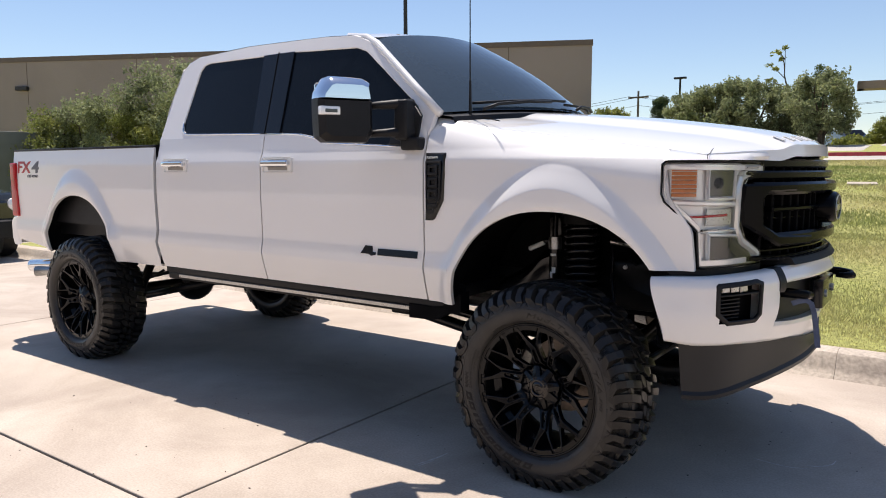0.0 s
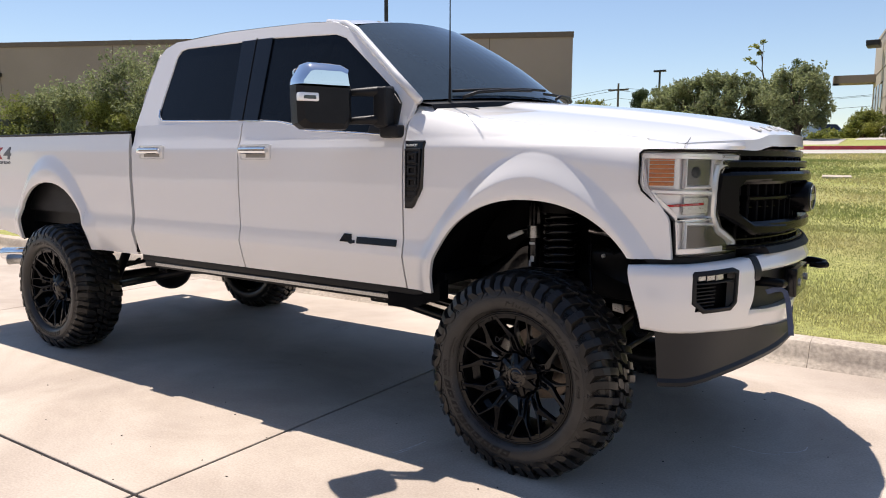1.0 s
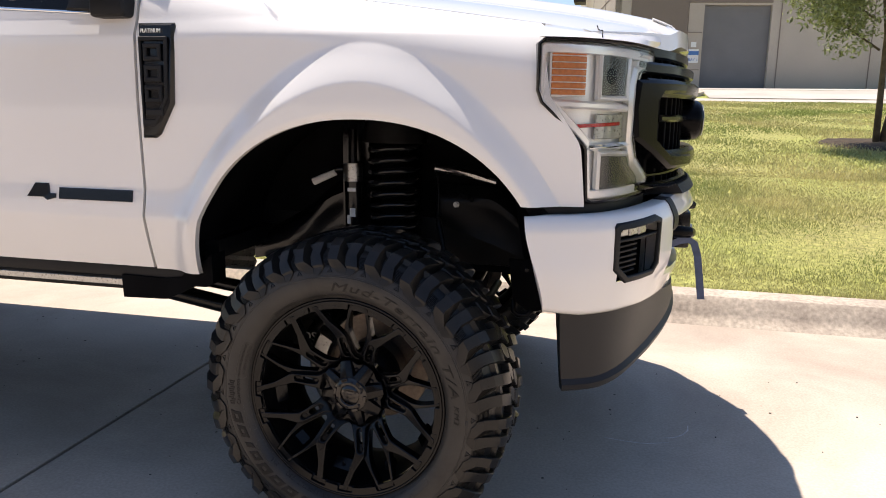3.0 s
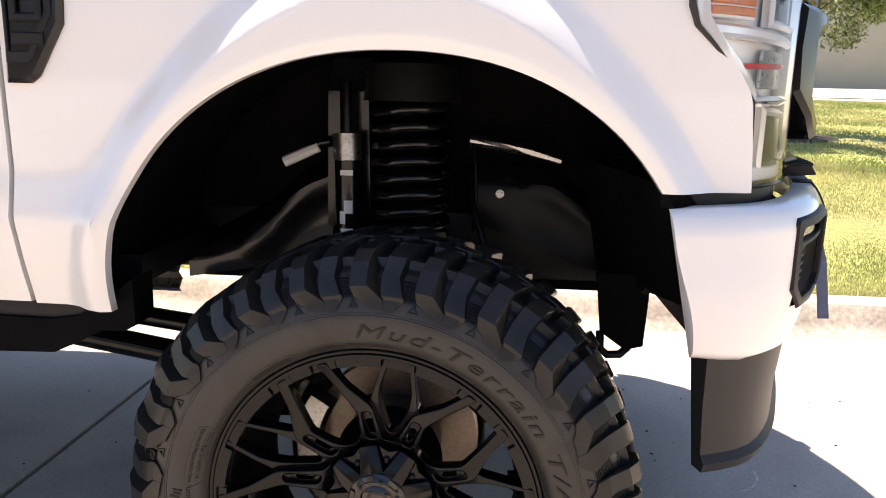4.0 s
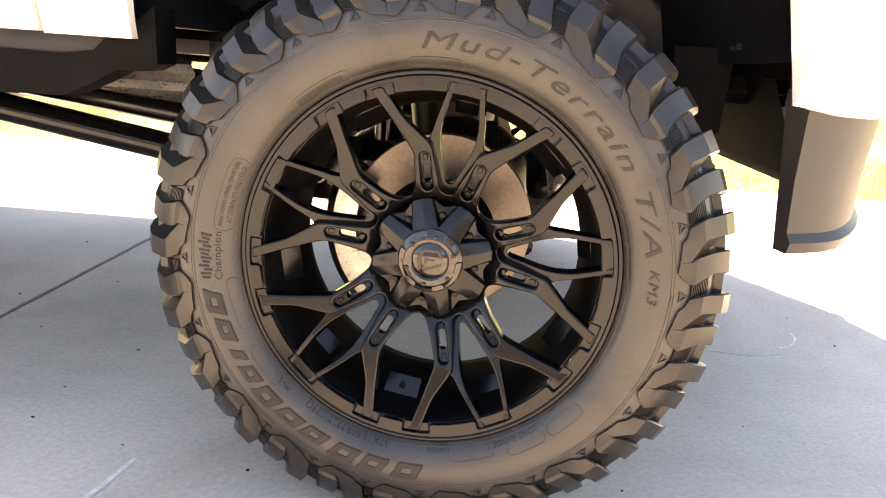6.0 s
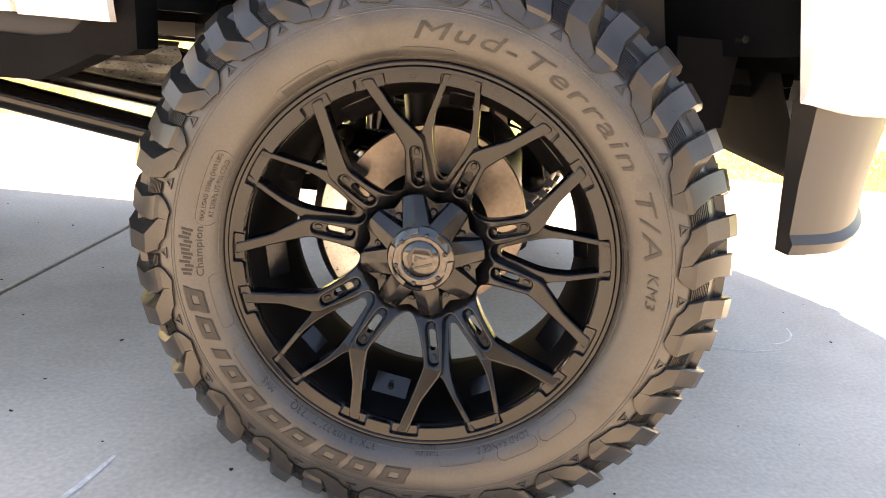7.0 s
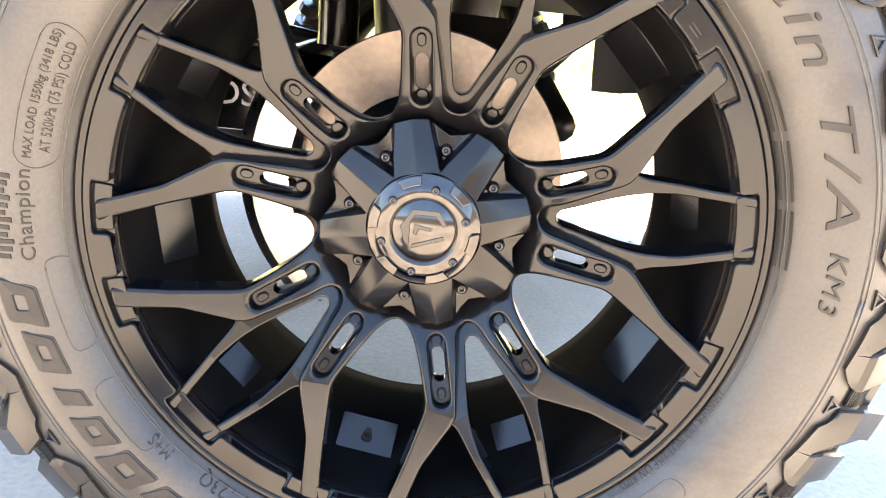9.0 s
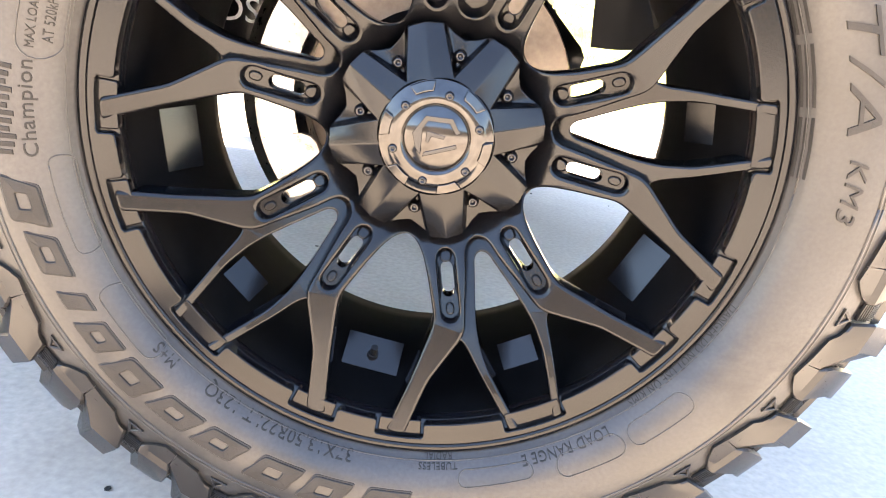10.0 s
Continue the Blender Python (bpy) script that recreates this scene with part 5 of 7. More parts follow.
def panel(xs, zb, zt, rows, zone, s, lip=0.022):
    """A curved body panel between two edge lines, its rim folded inwards."""
    bm = bmesh.new()
    g = []
    for x in xs:
        lo, hi = zb(x), zt(x)
        col = []
        for k in range(rows + 1):
            z = lo + (hi - lo) * k / rows if zone != "door" else interp(k / rows, [(0, lo), (0.10, 0.86), (0.16, 0.935), (0.20, 0.950), (0.24, 1.026), (0.28, 1.04), (0.80, 1.492), (0.84, 1.502), (0.88, 1.545), (1, hi)])
            if zone == "bed" and lo < 0.9:
                z = interp(k / rows, [(0, lo), (0.16, 0.935), (0.20, 0.950), (0.24, 1.026), (0.28, 1.04), (0.80, 1.492), (0.84, 1.502), (1, hi)])
            col.append(bm.verts.new((x, s * half(x, z, zone), z)))
        g.append(col)
    for a, b in zip(g, g[1:]):
        for k in range(rows):
            f = (a[k], b[k], b[k + 1], a[k + 1])
            bm.faces.new(f if s < 0 else tuple(reversed(f)))
    bmesh.ops.remove_doubles(bm, verts=bm.verts[:], dist=0.0004)
    es = [e for e in bm.edges if e.is_boundary]
    mid = Vector((sum(xs) / len(xs), 0, 1.2))
    r = bmesh.ops.extrude_edge_only(bm, edges=es)
    for v in r["geom"]:
        if isinstance(v, bmesh.types.BMVert):
            v.co.y -= s * lip
    return bm


def span(a, b, n):
    return [a + (b - a) * k / n for k in range(n + 1)]


def arch_cols(i, a, b):
    """Columns that follow a wheel arch closely."""
    cx, cz, w, h = ARCHES[i]
    xs = set(span(a, b, 44))
    for k in range(73):
        xs.add(cx - w * math.cos(math.pi * k / 72))
    xs |= {cx - w - 0.0008, cx + w + 0.0008}
    return sorted(x for x in xs if a <= x <= b)


def belt(x):
    return interp(x, [(-3.1, 1.655), (-1.64, 1.650), (-1.52, 1.625), (-1.40, 1.588), (-1.2, 1.575), (-0.80, 1.555), (-0.76, 1.60), (-0.70, 1.70)])


def head_left(x):
    """Fender's upper edge where the headlamp cuts into it."""
    return interp(x, [(0.482, 1.525), (0.490, 1.46), (0.512, 1.33), (0.557, 1.262), (0.598, 1.20), (0.609, 1.10), (0.614, 1.042)])


WIN_R = [(-2.800, 1.76), (-2.792, 1.715), (-2.765, 1.690), (-2.72, 1.683), (-2.02, 1.668), (-2.085, 2.150), (-2.66, 2.154), (-2.715, 2.144), (-2.748, 2.105)]
WIN_F = [(-1.835, 1.664), (-1.66, 1.655), (-1.52, 1.632), (-1.41, 1.600), (-1.10, 1.582), (-0.83, 1.565), (-0.795, 1.60), (-0.785, 1.715), (-0.83, 1.775), (-1.26, 2.100), (-1.34, 2.128), (-1.855, 2.152)]
CAB = [(-3.035, 1.650), (-3.02, 1.74), (-2.985, 1.96), (-2.945, 2.12), (-2.90, 2.175), (-2.80, 2.210), (-2.30, 2.235), (-1.63, 2.225), (-1.36, 2.205), (-1.22, 2.150), (-0.70, 1.735), (-0.705, 1.69), (-0.735, 1.60), (-0.79, 1.552), (-1.10, 1.562), (-1.40, 1.580), (-1.52, 1.615), (-1.64, 1.640)]


def cab_y(z):
    return interp(z, [(1.50, 0.985), (1.55, 0.975), (1.66, 0.955), (2.20, 0.785), (2.24, 0.765)])


def stand(bm, s, off=0.0):
    """Stands a flat (x, z, height) shape up on the cab's leaning side."""
    for v in bm.verts:
        x, z, h = v.co
        v.co = Vector((x, s * (cab_y(z) + h + off), z))
    if s < 0:
        return bm
    bmesh.ops.reverse_faces(bm, faces=bm.faces[:])
    return bm


body = new("body")
body.parent = truck
for s in (-1, 1):
    def lower(i, base):
        return lambda x: max(base(x), arch_z(x, i) or 0)
    fx = arch_cols(0, -0.722, 0.614)
    part("front_fender", panel(sorted(set(fx) | set(span(0.44, 0.614, 24))), lambda x: max(0.775 if x < 0.3 else 1.032, arch_z(x, 0) or 0), lambda x: min(interp(x, FENDER_TOP), head_left(x)) if x > 0.47 else interp(x, FENDER_TOP), 72, "fender", s), PAINT, body, "", 50)
    fd = part("front_door", panel(span(-1.952, -0.732, 30), lambda x: 0.778, belt, 25, "door", s), PAINT, body, "", 40)
    rd_ = part("rear_door", panel(span(-3.028, -1.962, 26), lambda x: 0.778, belt, 25, "door", s), PAINT, body, "", 40)
    bx = arch_cols(1, -5.11, -3.062)
    part("bed_side", panel(bx, lambda x: max(interp(x, [(-5.11, 0.86), (-4.62, 0.80), (-4.5, 0.77), (-3.0, 0.77)]), arch_z(x, 1) or 0), lambda x: 1.600, 26, "bed", s), PAINT, body, "", 50)
    part("bed_rail_cap", boxed((-5.11, s * 0.91 if s > 0 else -0.992, 1.600), (-3.07, s * 0.992 if s > 0 else -0.91, 1.618), 0.006), PLASTIC, body, "black bed rail cap")
    part("cab_frame", stand(plate(bmesh.new(), CAB, 0.0, 0.03, 0.005, [WIN_R, WIN_F]), s), PAINT, body, "", 30)
    part("rear_door_glass", stand(plate(bmesh.new(), inset_poly(WIN_R, -0.004), -0.008, 0.006, 0.001), s), GLASS, body, "dark tinted window glass", 0)
    part("front_door_glass", stand(plate(bmesh.new(), inset_poly(WIN_F, -0.004), -0.008, 0.006, 0.001), s), GLASS, body, "dark tinted window glass", 0)
    part("pillar_trim", stand(plate(bmesh.new(), [(-2.075, 1.664), (-1.83, 1.658), (-1.85, 2.158), (-2.125, 2.158)], 0.003, 0.01, 0.002), s), GLOSS_BLACK, body, "gloss black pillar trim", 0)
    part("pillar_trim", stand(plate(bmesh.new(), [(-1.965, 1.664), (-1.955, 1.664), (-1.985, 2.165), (-1.995, 2.165)], 0.0045, 0.01, 0.0005), s), LINER, body, "dark seam between the doors", 0)
    # chrome strip under the windows
    for pts in ([(-2.80, 1.76), (-2.795, 1.712), (-2.765, 1.686), (-2.72, 1.679), (-2.0, 1.662)], [(-1.95, 1.661), (-1.66, 1.650), (-1.53, 1.626), (-1.42, 1.594), (-1.1, 1.576), (-0.83, 1.560), (-0.79, 1.60)]):
        part("belt_trim", tube(bmesh.new(), [(x, s * (cab_y(z) + 0.001), z) for x, z in pts], 0.0055, 6), CHROME, body, "chrome window strip", 60)
    # door handles
    for hx in (-1.800, -2.800):
        y = s * half(hx, 1.475)
        part("handle_recess", boxed((hx - 0.125, min(y, y + s * 0.004), 1.432), (hx + 0.125, max(y, y + s * 0.004), 1.518), 0.010, 3), PAINT, body)
        # A flat grey plate puts the cup's shade into colour.
        part("cup_shade", boxed((hx - 0.085, min(y, y + s * 0.0062), 1.442), (hx + 0.085, max(y, y + s * 0.0062), 1.508), 0.003, 1), DOOR_M, body, "grey plate painting the shade of the handle cup")
        h = part("door_handle", boxed((hx - 0.118, min(y + s * 0.016, y + s * 0.040), 1.464), (hx + 0.112, max(y + s * 0.016, y + s * 0.040), 1.502), 0.012, 3), CHROME, body, "chrome door handle")
        for dx in (-0.095, 0.09):
            part("handle_post", boxed((hx + dx - 0.018, min(y, y + s * 0.03), 1.470), (hx + dx + 0.018, max(y, y + s * 0.03), 1.496), 0.004, 1), CHROME, h)
    # rubber gap between cab and bed
    part("cab_gap", boxed((-3.065, min(s * 0.90, s * 0.975), 0.79), (-3.025, max(s * 0.90, s * 0.975), 1.62)), LINER, body)
    # dark skins behind the panel gaps
    part("inner_skin", boxed((-3.02, min(s * 0.88, s * 0.925), 0.80), (-0.60, max(s * 0.88, s * 0.925), 1.55)), LINER, body)
    # side step and sill
    part("sill", boxed((-3.03, min(s * 0.84, s * 0.955), 0.735), (-0.60, max(s * 0.84, s * 0.955), 0.785), 0.012, 2), PLASTIC, body)
    part("side_step", boxed((-3.02, min(s * 0.80, s * 0.945), 0.690), (-0.72, max(s * 0.80, s * 0.945), 0.736), 0.010, 2), UNDER, body, "black folding side step")
    part("step_strip", boxed((-2.90, min(s * 0.935, s * 0.9475), 0.702), (-0.78, max(s * 0.935, s * 0.9475), 0.728), 0.004, 1), SILVER, body, "dull silver step edge")
    part("sill_end", loft(bmesh.new(), [[(x, s * 0.88, zt), (x, s * 0.962, zt), (x, s * 0.958, zb), (x, s * 0.88, zb)] for x, zb, zt in ((-0.86, 0.668, 0.745), (-0.70, 0.672, 0.742), (-0.64, 0.700, 0.752), (-0.60, 0.722, 0.790), (-0.555, 0.722, 0.81), (-0.53, 0.735, 0.83))]), LINER, body, "black plastic sill end", 30)
    # arch lining
    cx, cz, a, b = ARCHES[0]
    for i, (cx, cz, a, b) in enumerate(ARCHES):
        rings = []
        for k in range(29):
            t = math.pi * k / 28
            x, z = cx - (a + 0.004) * math.cos(t), cz + (b + 0.004) * max(0.0, math.sin(t)) ** 0.9
            x2, z2 = cx - (a + 0.055) * math.cos(t), cz + (b + 0.05) * max(0.0, math.sin(t)) ** 0.9
            yo = s * (half(x, z + 0.01, "fender" if i == 0 else "bed") - 0.012)
            rings.append([(x, yo, z), (x2, yo - s * 0.05, z2), (x2, s * 0.47, z2)])
        part("arch_liner", loft(bmesh.new(), rings, False), LINER, body, "black felt wheel arch liner", 40)

# roof
bm = bmesh.new()
ROOF_X = [-2.945, -2.90, -2.82, -2.66, -2.3, -1.9, -1.6, -1.40, -1.28]
rings = []
for x in ROOF_X:
    e = interp(x, [(-2.945, 2.12), (-2.90, 2.165), (-2.82, 2.198), (-2.66, 2.220), (-2.3, 2.235), (-1.63, 2.225), (-1.36, 2.205), (-1.25, 2.17)])
    ring = []
    for k in range(25):
        v = -1 + 2 * k / 24
        ring.append((x + 0.11 * (1 - v * v) * (1 if x > -1.5 else -0.3 if x < -2.77 else 0), v * cab_y(e) * 1.0, e + 0.072 * (1 - abs(v) ** 2.6) * interp(x, [(-2.945, 0.3), (-2.78, 1), (-1.5, 1.0), (-1.28, 0.75)])))
    rings.append(ring)
loft(bm, rings, False)
part("roof", bm, PAINT, body, "", 40)
bm = bmesh.new()
loft(bm, [[(-3.03, y, 1.60) for y in span(-0.95, 0.95, 6)], [(-3.005, y, 1.85) for y in span(-0.90, 0.90, 6)], [(-2.955, y, 2.14 + 0.012 * (1 - (y / 0.8) ** 2)) for y in span(-0.80, 0.80, 6)]], False)
part("cab_back", bm, PAINT, body, "", 40)
part("rear_glass", boxed((-2.99, -0.62, 1.70), (-2.945, 0.62, 2.05), 0.01, 1, pose(-2.96, 0, 1.9, 0, 12, 0) @ pose(2.96, 0, -1.9)), GLASS, body)
# bed box
bm = bmesh.new()
box(bm, (-5.08, -0.90, 1.02), (-3.07, 0.90, 1.06))
box(bm, (-3.10, -0.93, 1.02), (-3.07, 0.93, 1.58))
part("bed_floor", bm, PLASTIC, body)
part("tailgate", boxed((-5.135, -0.93, 1.00), (-5.075, 0.93, 1.60), 0.015, 2), PAINT, body)
for s in (-1, 1):
    part("bed_inner", boxed((-5.08, min(s * 0.90, s * 0.93), 1.02), (-3.08, max(s * 0.90, s * 0.93), 1.59)), PLASTIC, body)
    tl = part("tail_lamp", boxed((-5.150, min(s * 0.925, s * 1.018), 1.055), (-5.045, max(s * 0.925, s * 1.018), 1.505), 0.014, 3), RED, truck, "red tail lamp")
    part("lamp_edge", boxed((-5.156, min(s * 0.935, s * 1.020), 1.20), (-5.135, max(s * 0.935, s * 1.020), 1.36), 0.010, 2), GLOSS_BLACK, tl, "dark smoked lamp edge")
rb = part("rear_bumper", loft(bmesh.new(), [[(x, y, 0.815), (x - 0.07, y, 0.80), (x - 0.10, y, 0.86), (x - 0.10, y, 1.00), (x - 0.05, y, 1.04), (x, y, 1.03)] for x, y in ((-5.09, -0.985), (-5.20, -0.96), (-5.235, -0.80), (-5.235, 0.80), (-5.20, 0.96), (-5.09, 0.985))]), PAINT, truck, "white rear bumper", 40)
part("step_pad", boxed((-5.33, -0.9, 1.035), (-5.10, 0.9, 1.05), 0.004, 1), PLASTIC, rb)

# windscreen
bm = bmesh.new()
rings = []
for k in range(13):
    t = k / 12
    ring = []
    for j in range(25):
        v = -1 + 2 * j / 24
        hw = 0.895 + (0.725 - 0.895) * t
        xb, xt = -0.70 + 0.29 * (1 - v * v), -1.275 + 0.125 * (1 - v * v)
        zb, zt = 1.735 + 0.045 * (1 - v * v), 2.190 + 0.072 * (1 - v * v)
        ring.append((xb + (xt - xb) * t + 0.040 * math.sin(math.pi * t) * (1 - 0.7 * v * v), v * hw, zb + (zt - zb) * t + 0.012 * math.sin(math.pi * t) * (1 - v * v)))
    rings.append(ring)
loft(bm, rings, False)
ws = part("windscreen", bm, SCREEN_GLASS, truck, "dark reflective windscreen", 0)
for s in (-1, 1):
    pts = [(-0.705, s * 0.905, 1.732), (-0.85, s * 0.868, 1.853), (-1.0, s * 0.825, 1.973), (-1.15, s * 0.78, 2.088), (-1.27, s * 0.735, 2.178), (-1.36, s * 0.715, 2.205)]
    part("pillar_seal", tube(bmesh.new(), pts, 0.014, 6), GLOSS_BLACK, ws, "black windscreen seal", 60)
# rounded A pillars between side frame and windscreen
for s in (-1, 1):
    pts = [(-0.68, s * 0.925, 1.728), (-0.86, s * 0.888, 1.873), (-1.02, s * 0.845, 2.000), (-1.2, s * 0.790, 2.138), (-1.3, s * 0.765, 2.190), (-1.45, s * 0.752, 2.218)]
    part("roof_pillar", tube(bmesh.new(), pts, [0.022, 0.022, 0.022, 0.022, 0.020, 0.014], 10), PAINT, body, "", 60)
part("cowl", loft(bmesh.new(), [[(-0.73 + 0.29 * (1 - v * v), v * 0.89, 1.728 + 0.045 * (1 - v * v)), (-0.63 + 0.28 * (1 - v * v), v * 0.89, 1.712 + 0.045 * (1 - v * v)), (-0.60 + 0.28 * (1 - v * v), v * 0.89, 1.66)] for v in span(-1, 1, 20)], False), PLASTIC, body, "black cowl grille", 40)
for y0, y1 in ((-0.74, -0.12), (-0.05, 0.58)):
    def base(y, up, ahead=0.0):
        v = y / 0.895
        return (-0.70 + 0.29 * (1 - v * v) + ahead, y, 1.735 + 0.045 * (1 - v * v) + up)
    w = part("wiper", tube(bmesh.new(), [base(y0, 0.005, 0.07), base(y0 + 0.1, 0.030, 0.05), base((y0 + y1) / 2, 0.042, 0.03), base(y1 - 0.1, 0.045, 0.01)], 0.009, 6), PLASTIC, truck, "black windscreen wiper", 60)
    part("blade", tube(bmesh.new(), [base(y, 0.040 + 0.02 * k / 6, -0.02) for k, y in enumerate(span(y0 + 0.02, y1 + 0.1, 6))], 0.008, 5), PLASTIC, w, "", 60)

# hood
def hood_pt(u, v):
    """u from cowl to nose, v across."""
    xc, xf = -0.69 + 0.28 * (1 - v * v), 0.605 + 0.325 * (1 - abs(v) ** 2.4)
    x = xc + (xf - xc) * u
    hw = half(min(x, 0.60), interp(min(x, 0.60), FENDER_TOP), "fender") + 0.0004
    ze = interp(x, FENDER_TOP + [(0.80, 1.485), (0.95, 1.47)])
    a = abs(v)
    mid = interp(x, [(-0.8, 1.79), (-0.5, 1.775), (-0.09, 1.742), (0.23, 1.708), (0.52, 1.668), (0.79, 1.622), (0.95, 1.580)])
    crown = 0.72 * (1 - a ** 2.6) + 0.20 * (1 - smoothstep(0.46, 0.62, a)) + 0.08 * (1 - smoothstep(0.0, 0.5, a))
    z = ze + 0.0006 + crown * max(0.0, mid - ze)
    nose = smoothstep(0.90, 1.0, u)
    z -= (0.014 * nose ** 2 + 0.010 * smoothstep(0.80, 1, u)) * (1 - 0.9 * a ** 4)
    return Vector((x, v * hw, z))


bm = bmesh.new()
us = span(0, 0.86, 24) + [0.88, 0.90, 0.92, 0.94, 0.96, 0.975, 0.99, 1.0]
g = [[hood_pt(u, v) for v in span(-1, 1, 64)] for u in us]
lipring = [p + Vector((0.006, 0, -0.054 * (1 - 0.87 * abs(v) ** 4))) for p, v in zip(g[-1], span(-1, 1, 64))]
under_lip = [p + Vector((-0.09, 0, -0.002)) for p in lipring]
loft(bm, g + [lipring, under_lip], False)
hood = part("hood", bm, PAINT, truck, "white hood with raised centre", 30)
for s in (-1, 1):
    part("cowl_seam", tube(bmesh.new(), [(-0.50 + 0.13 * t, s * (0.80 + 0.06 * t), hood_pt(0.03 + 0.09 * t, s * (0.885 + 0.055 * t)).z + 0.001) for t in span(0, 1, 6)], 0.003, 5), LINER, hood, "", 60)
# raised plain bars along the nose of the hood in place of its name
for k in range(9):
    y = -0.40 + 0.092 * k + (0.05 if k > 4 else 0.0)
    v = y / 0.86
    a, b = hood_pt(0.972, v), hood_pt(0.925, v)
    c = (a + b) / 2
    t = (b - a).normalized()
    ang = math.degrees(math.atan2(t.z, -t.x))
    part("name_bar", boxed((-0.026, -0.030, -0.004), (0.026, 0.030, 0.0040), 0.003, 1, Matrix.Translation(c) @ pose(0, 0, 0, 0, ang, 0)), PAINT, hood, "plain raised bar on the hood")
# ledge under the hood's edge and brow above the headlamps
for s in (-1, 1):
    bm = bmesh.new()
    loft(bm, [[(x, s * half(x, interp(x, FENDER_TOP), "fender"), interp(x, FENDER_TOP)), (x, s * (half(x, interp(x, FENDER_TOP), "fender") - 0.012), interp(x, FENDER_TOP) - 0.004), (x, s * 0.78, interp(x, FENDER_TOP) - 0.06)] for x in span(-0.72, 0.60, 20)], False)
    part("fender_top", bm, PAINT, body, "", 30)


# ---- truck: front end ----
def along(pts, t):
    """A point and outward normal on a plan curve of (x, y) at a share t of its length."""
    P = [Vector(p) for p in pts]
    L = [0.0]
    for a, b in zip(P, P[1:]):
        L.append(L[-1] + (b - a).length)
    d = max(-0.2, min(1.2, t)) * L[-1]
    i = 0
    while i < len(P) - 2 and d > L[i + 1]:
        i += 1
    f = (d - L[i]) / (L[i + 1] - L[i])
    p = P[i] + (P[i + 1] - P[i]) * f
    def tang(j):
        return (P[min(j + 1, len(P) - 1)] - P[max(j - 1, 0)]).normalized()
    tg = tang(i).lerp(tang(i + 1), max(0, min(1, f))).normalized()
    return p, Vector((tg.y, -tg.x)), L[-1]


def smooth_curve(pts, n=6):
    out = []
    P = [Vector(p) for p in pts]
    for i in range(len(P) - 1):
        p0, p1, p2, p3 = P[max(i - 1, 0)], P[i], P[i + 1], P[min(i + 2, len(P) - 1)]
        for k in range(n):
            t = k / n
            out.append(0.5 * ((2 * p1) + (p2 - p0) * t + (2 * p0 - 5 * p1 + 4 * p2 - p3) * t * t + (3 * p1 - p0 - 3 * p2 + p3) * t ** 3))
    out.append(P[-1])
    return [tuple(p) for p in out]


def wrapped(bm, curve, s, off=0.0, push=None, dense=0.03):
    """Bends a flat (share, z, height) shape onto a plan curve (given for the right-hand side); s -1 right, 1 left."""
    long_e = [e for e in bm.edges if abs(e.verts[0].co.x - e.verts[1].co.x) > dense * 2.2]
    for _ in range(3):
        if not long_e:
            break
        bmesh.ops.subdivide_edges(bm, edges=long_e, cuts=1)
        long_e = [e for e in bm.edges if abs(e.verts[0].co.x - e.verts[1].co.x) > dense * 2.2]
    bmesh.ops.triangulate(bm, faces=[f for f in bm.faces if len(f.verts) > 4])
    for v in bm.verts:
        t, z, h = v.co
        p, n, L = along(curve, t)
        if push:
            h += push(t, z)
        v.co = Vector((p.x + n.x * (h + off), (p.y + n.y * (h + off)) * (-s), z))
    bmesh.ops.recalc_face_normals(bm, faces=bm.faces[:])
    return bm


def wplate(poly, h, depth, bev, curve, s, holes=(), scale=0.5, push=None):
    """A plate whose outline is in (share, z), bent on the curve; bevels are kept round by working in metres."""
    f = lambda q: [(a * scale, b) for a, b in q]
    bm = plate(bmesh.new(), f(poly), h, depth, bev, [f(q) for q in holes])
    for v in bm.verts:
        v.co.x /= scale
    return wrapped(bm, curve, s, push=push)


LAMP = smooth_curve([(0.481, -0.987), (0.548, -0.965), (0.624, -0.917), (0.699, -0.832), (0.752, -0.720), (0.790, -0.604)], 5)
LAMP_OUT = [(-0.012, 1.468), (0.02, 1.482), (0.97, 1.478), (1.0, 1.470), (1.0, 1.425), (0.94, 1.412), (0.77, 1.402), (0.725, 1.370), (0.712, 1.215), (0.765, 1.160), (0.985, 1.105), (1.0, 1.085), (1.0, 1.048), (0.98, 1.040), (0.325, 1.036), (0.290, 1.045), (0.268, 1.19), (0.232, 1.208), (0.012, 1.312), (-0.012, 1.345)]
LAMP_IN = inset_poly([(a * 0.5, b) for a, b in LAMP_OUT], 0.0075)
LAMP_IN = [(a / 0.5, b) for a, b in LAMP_IN]
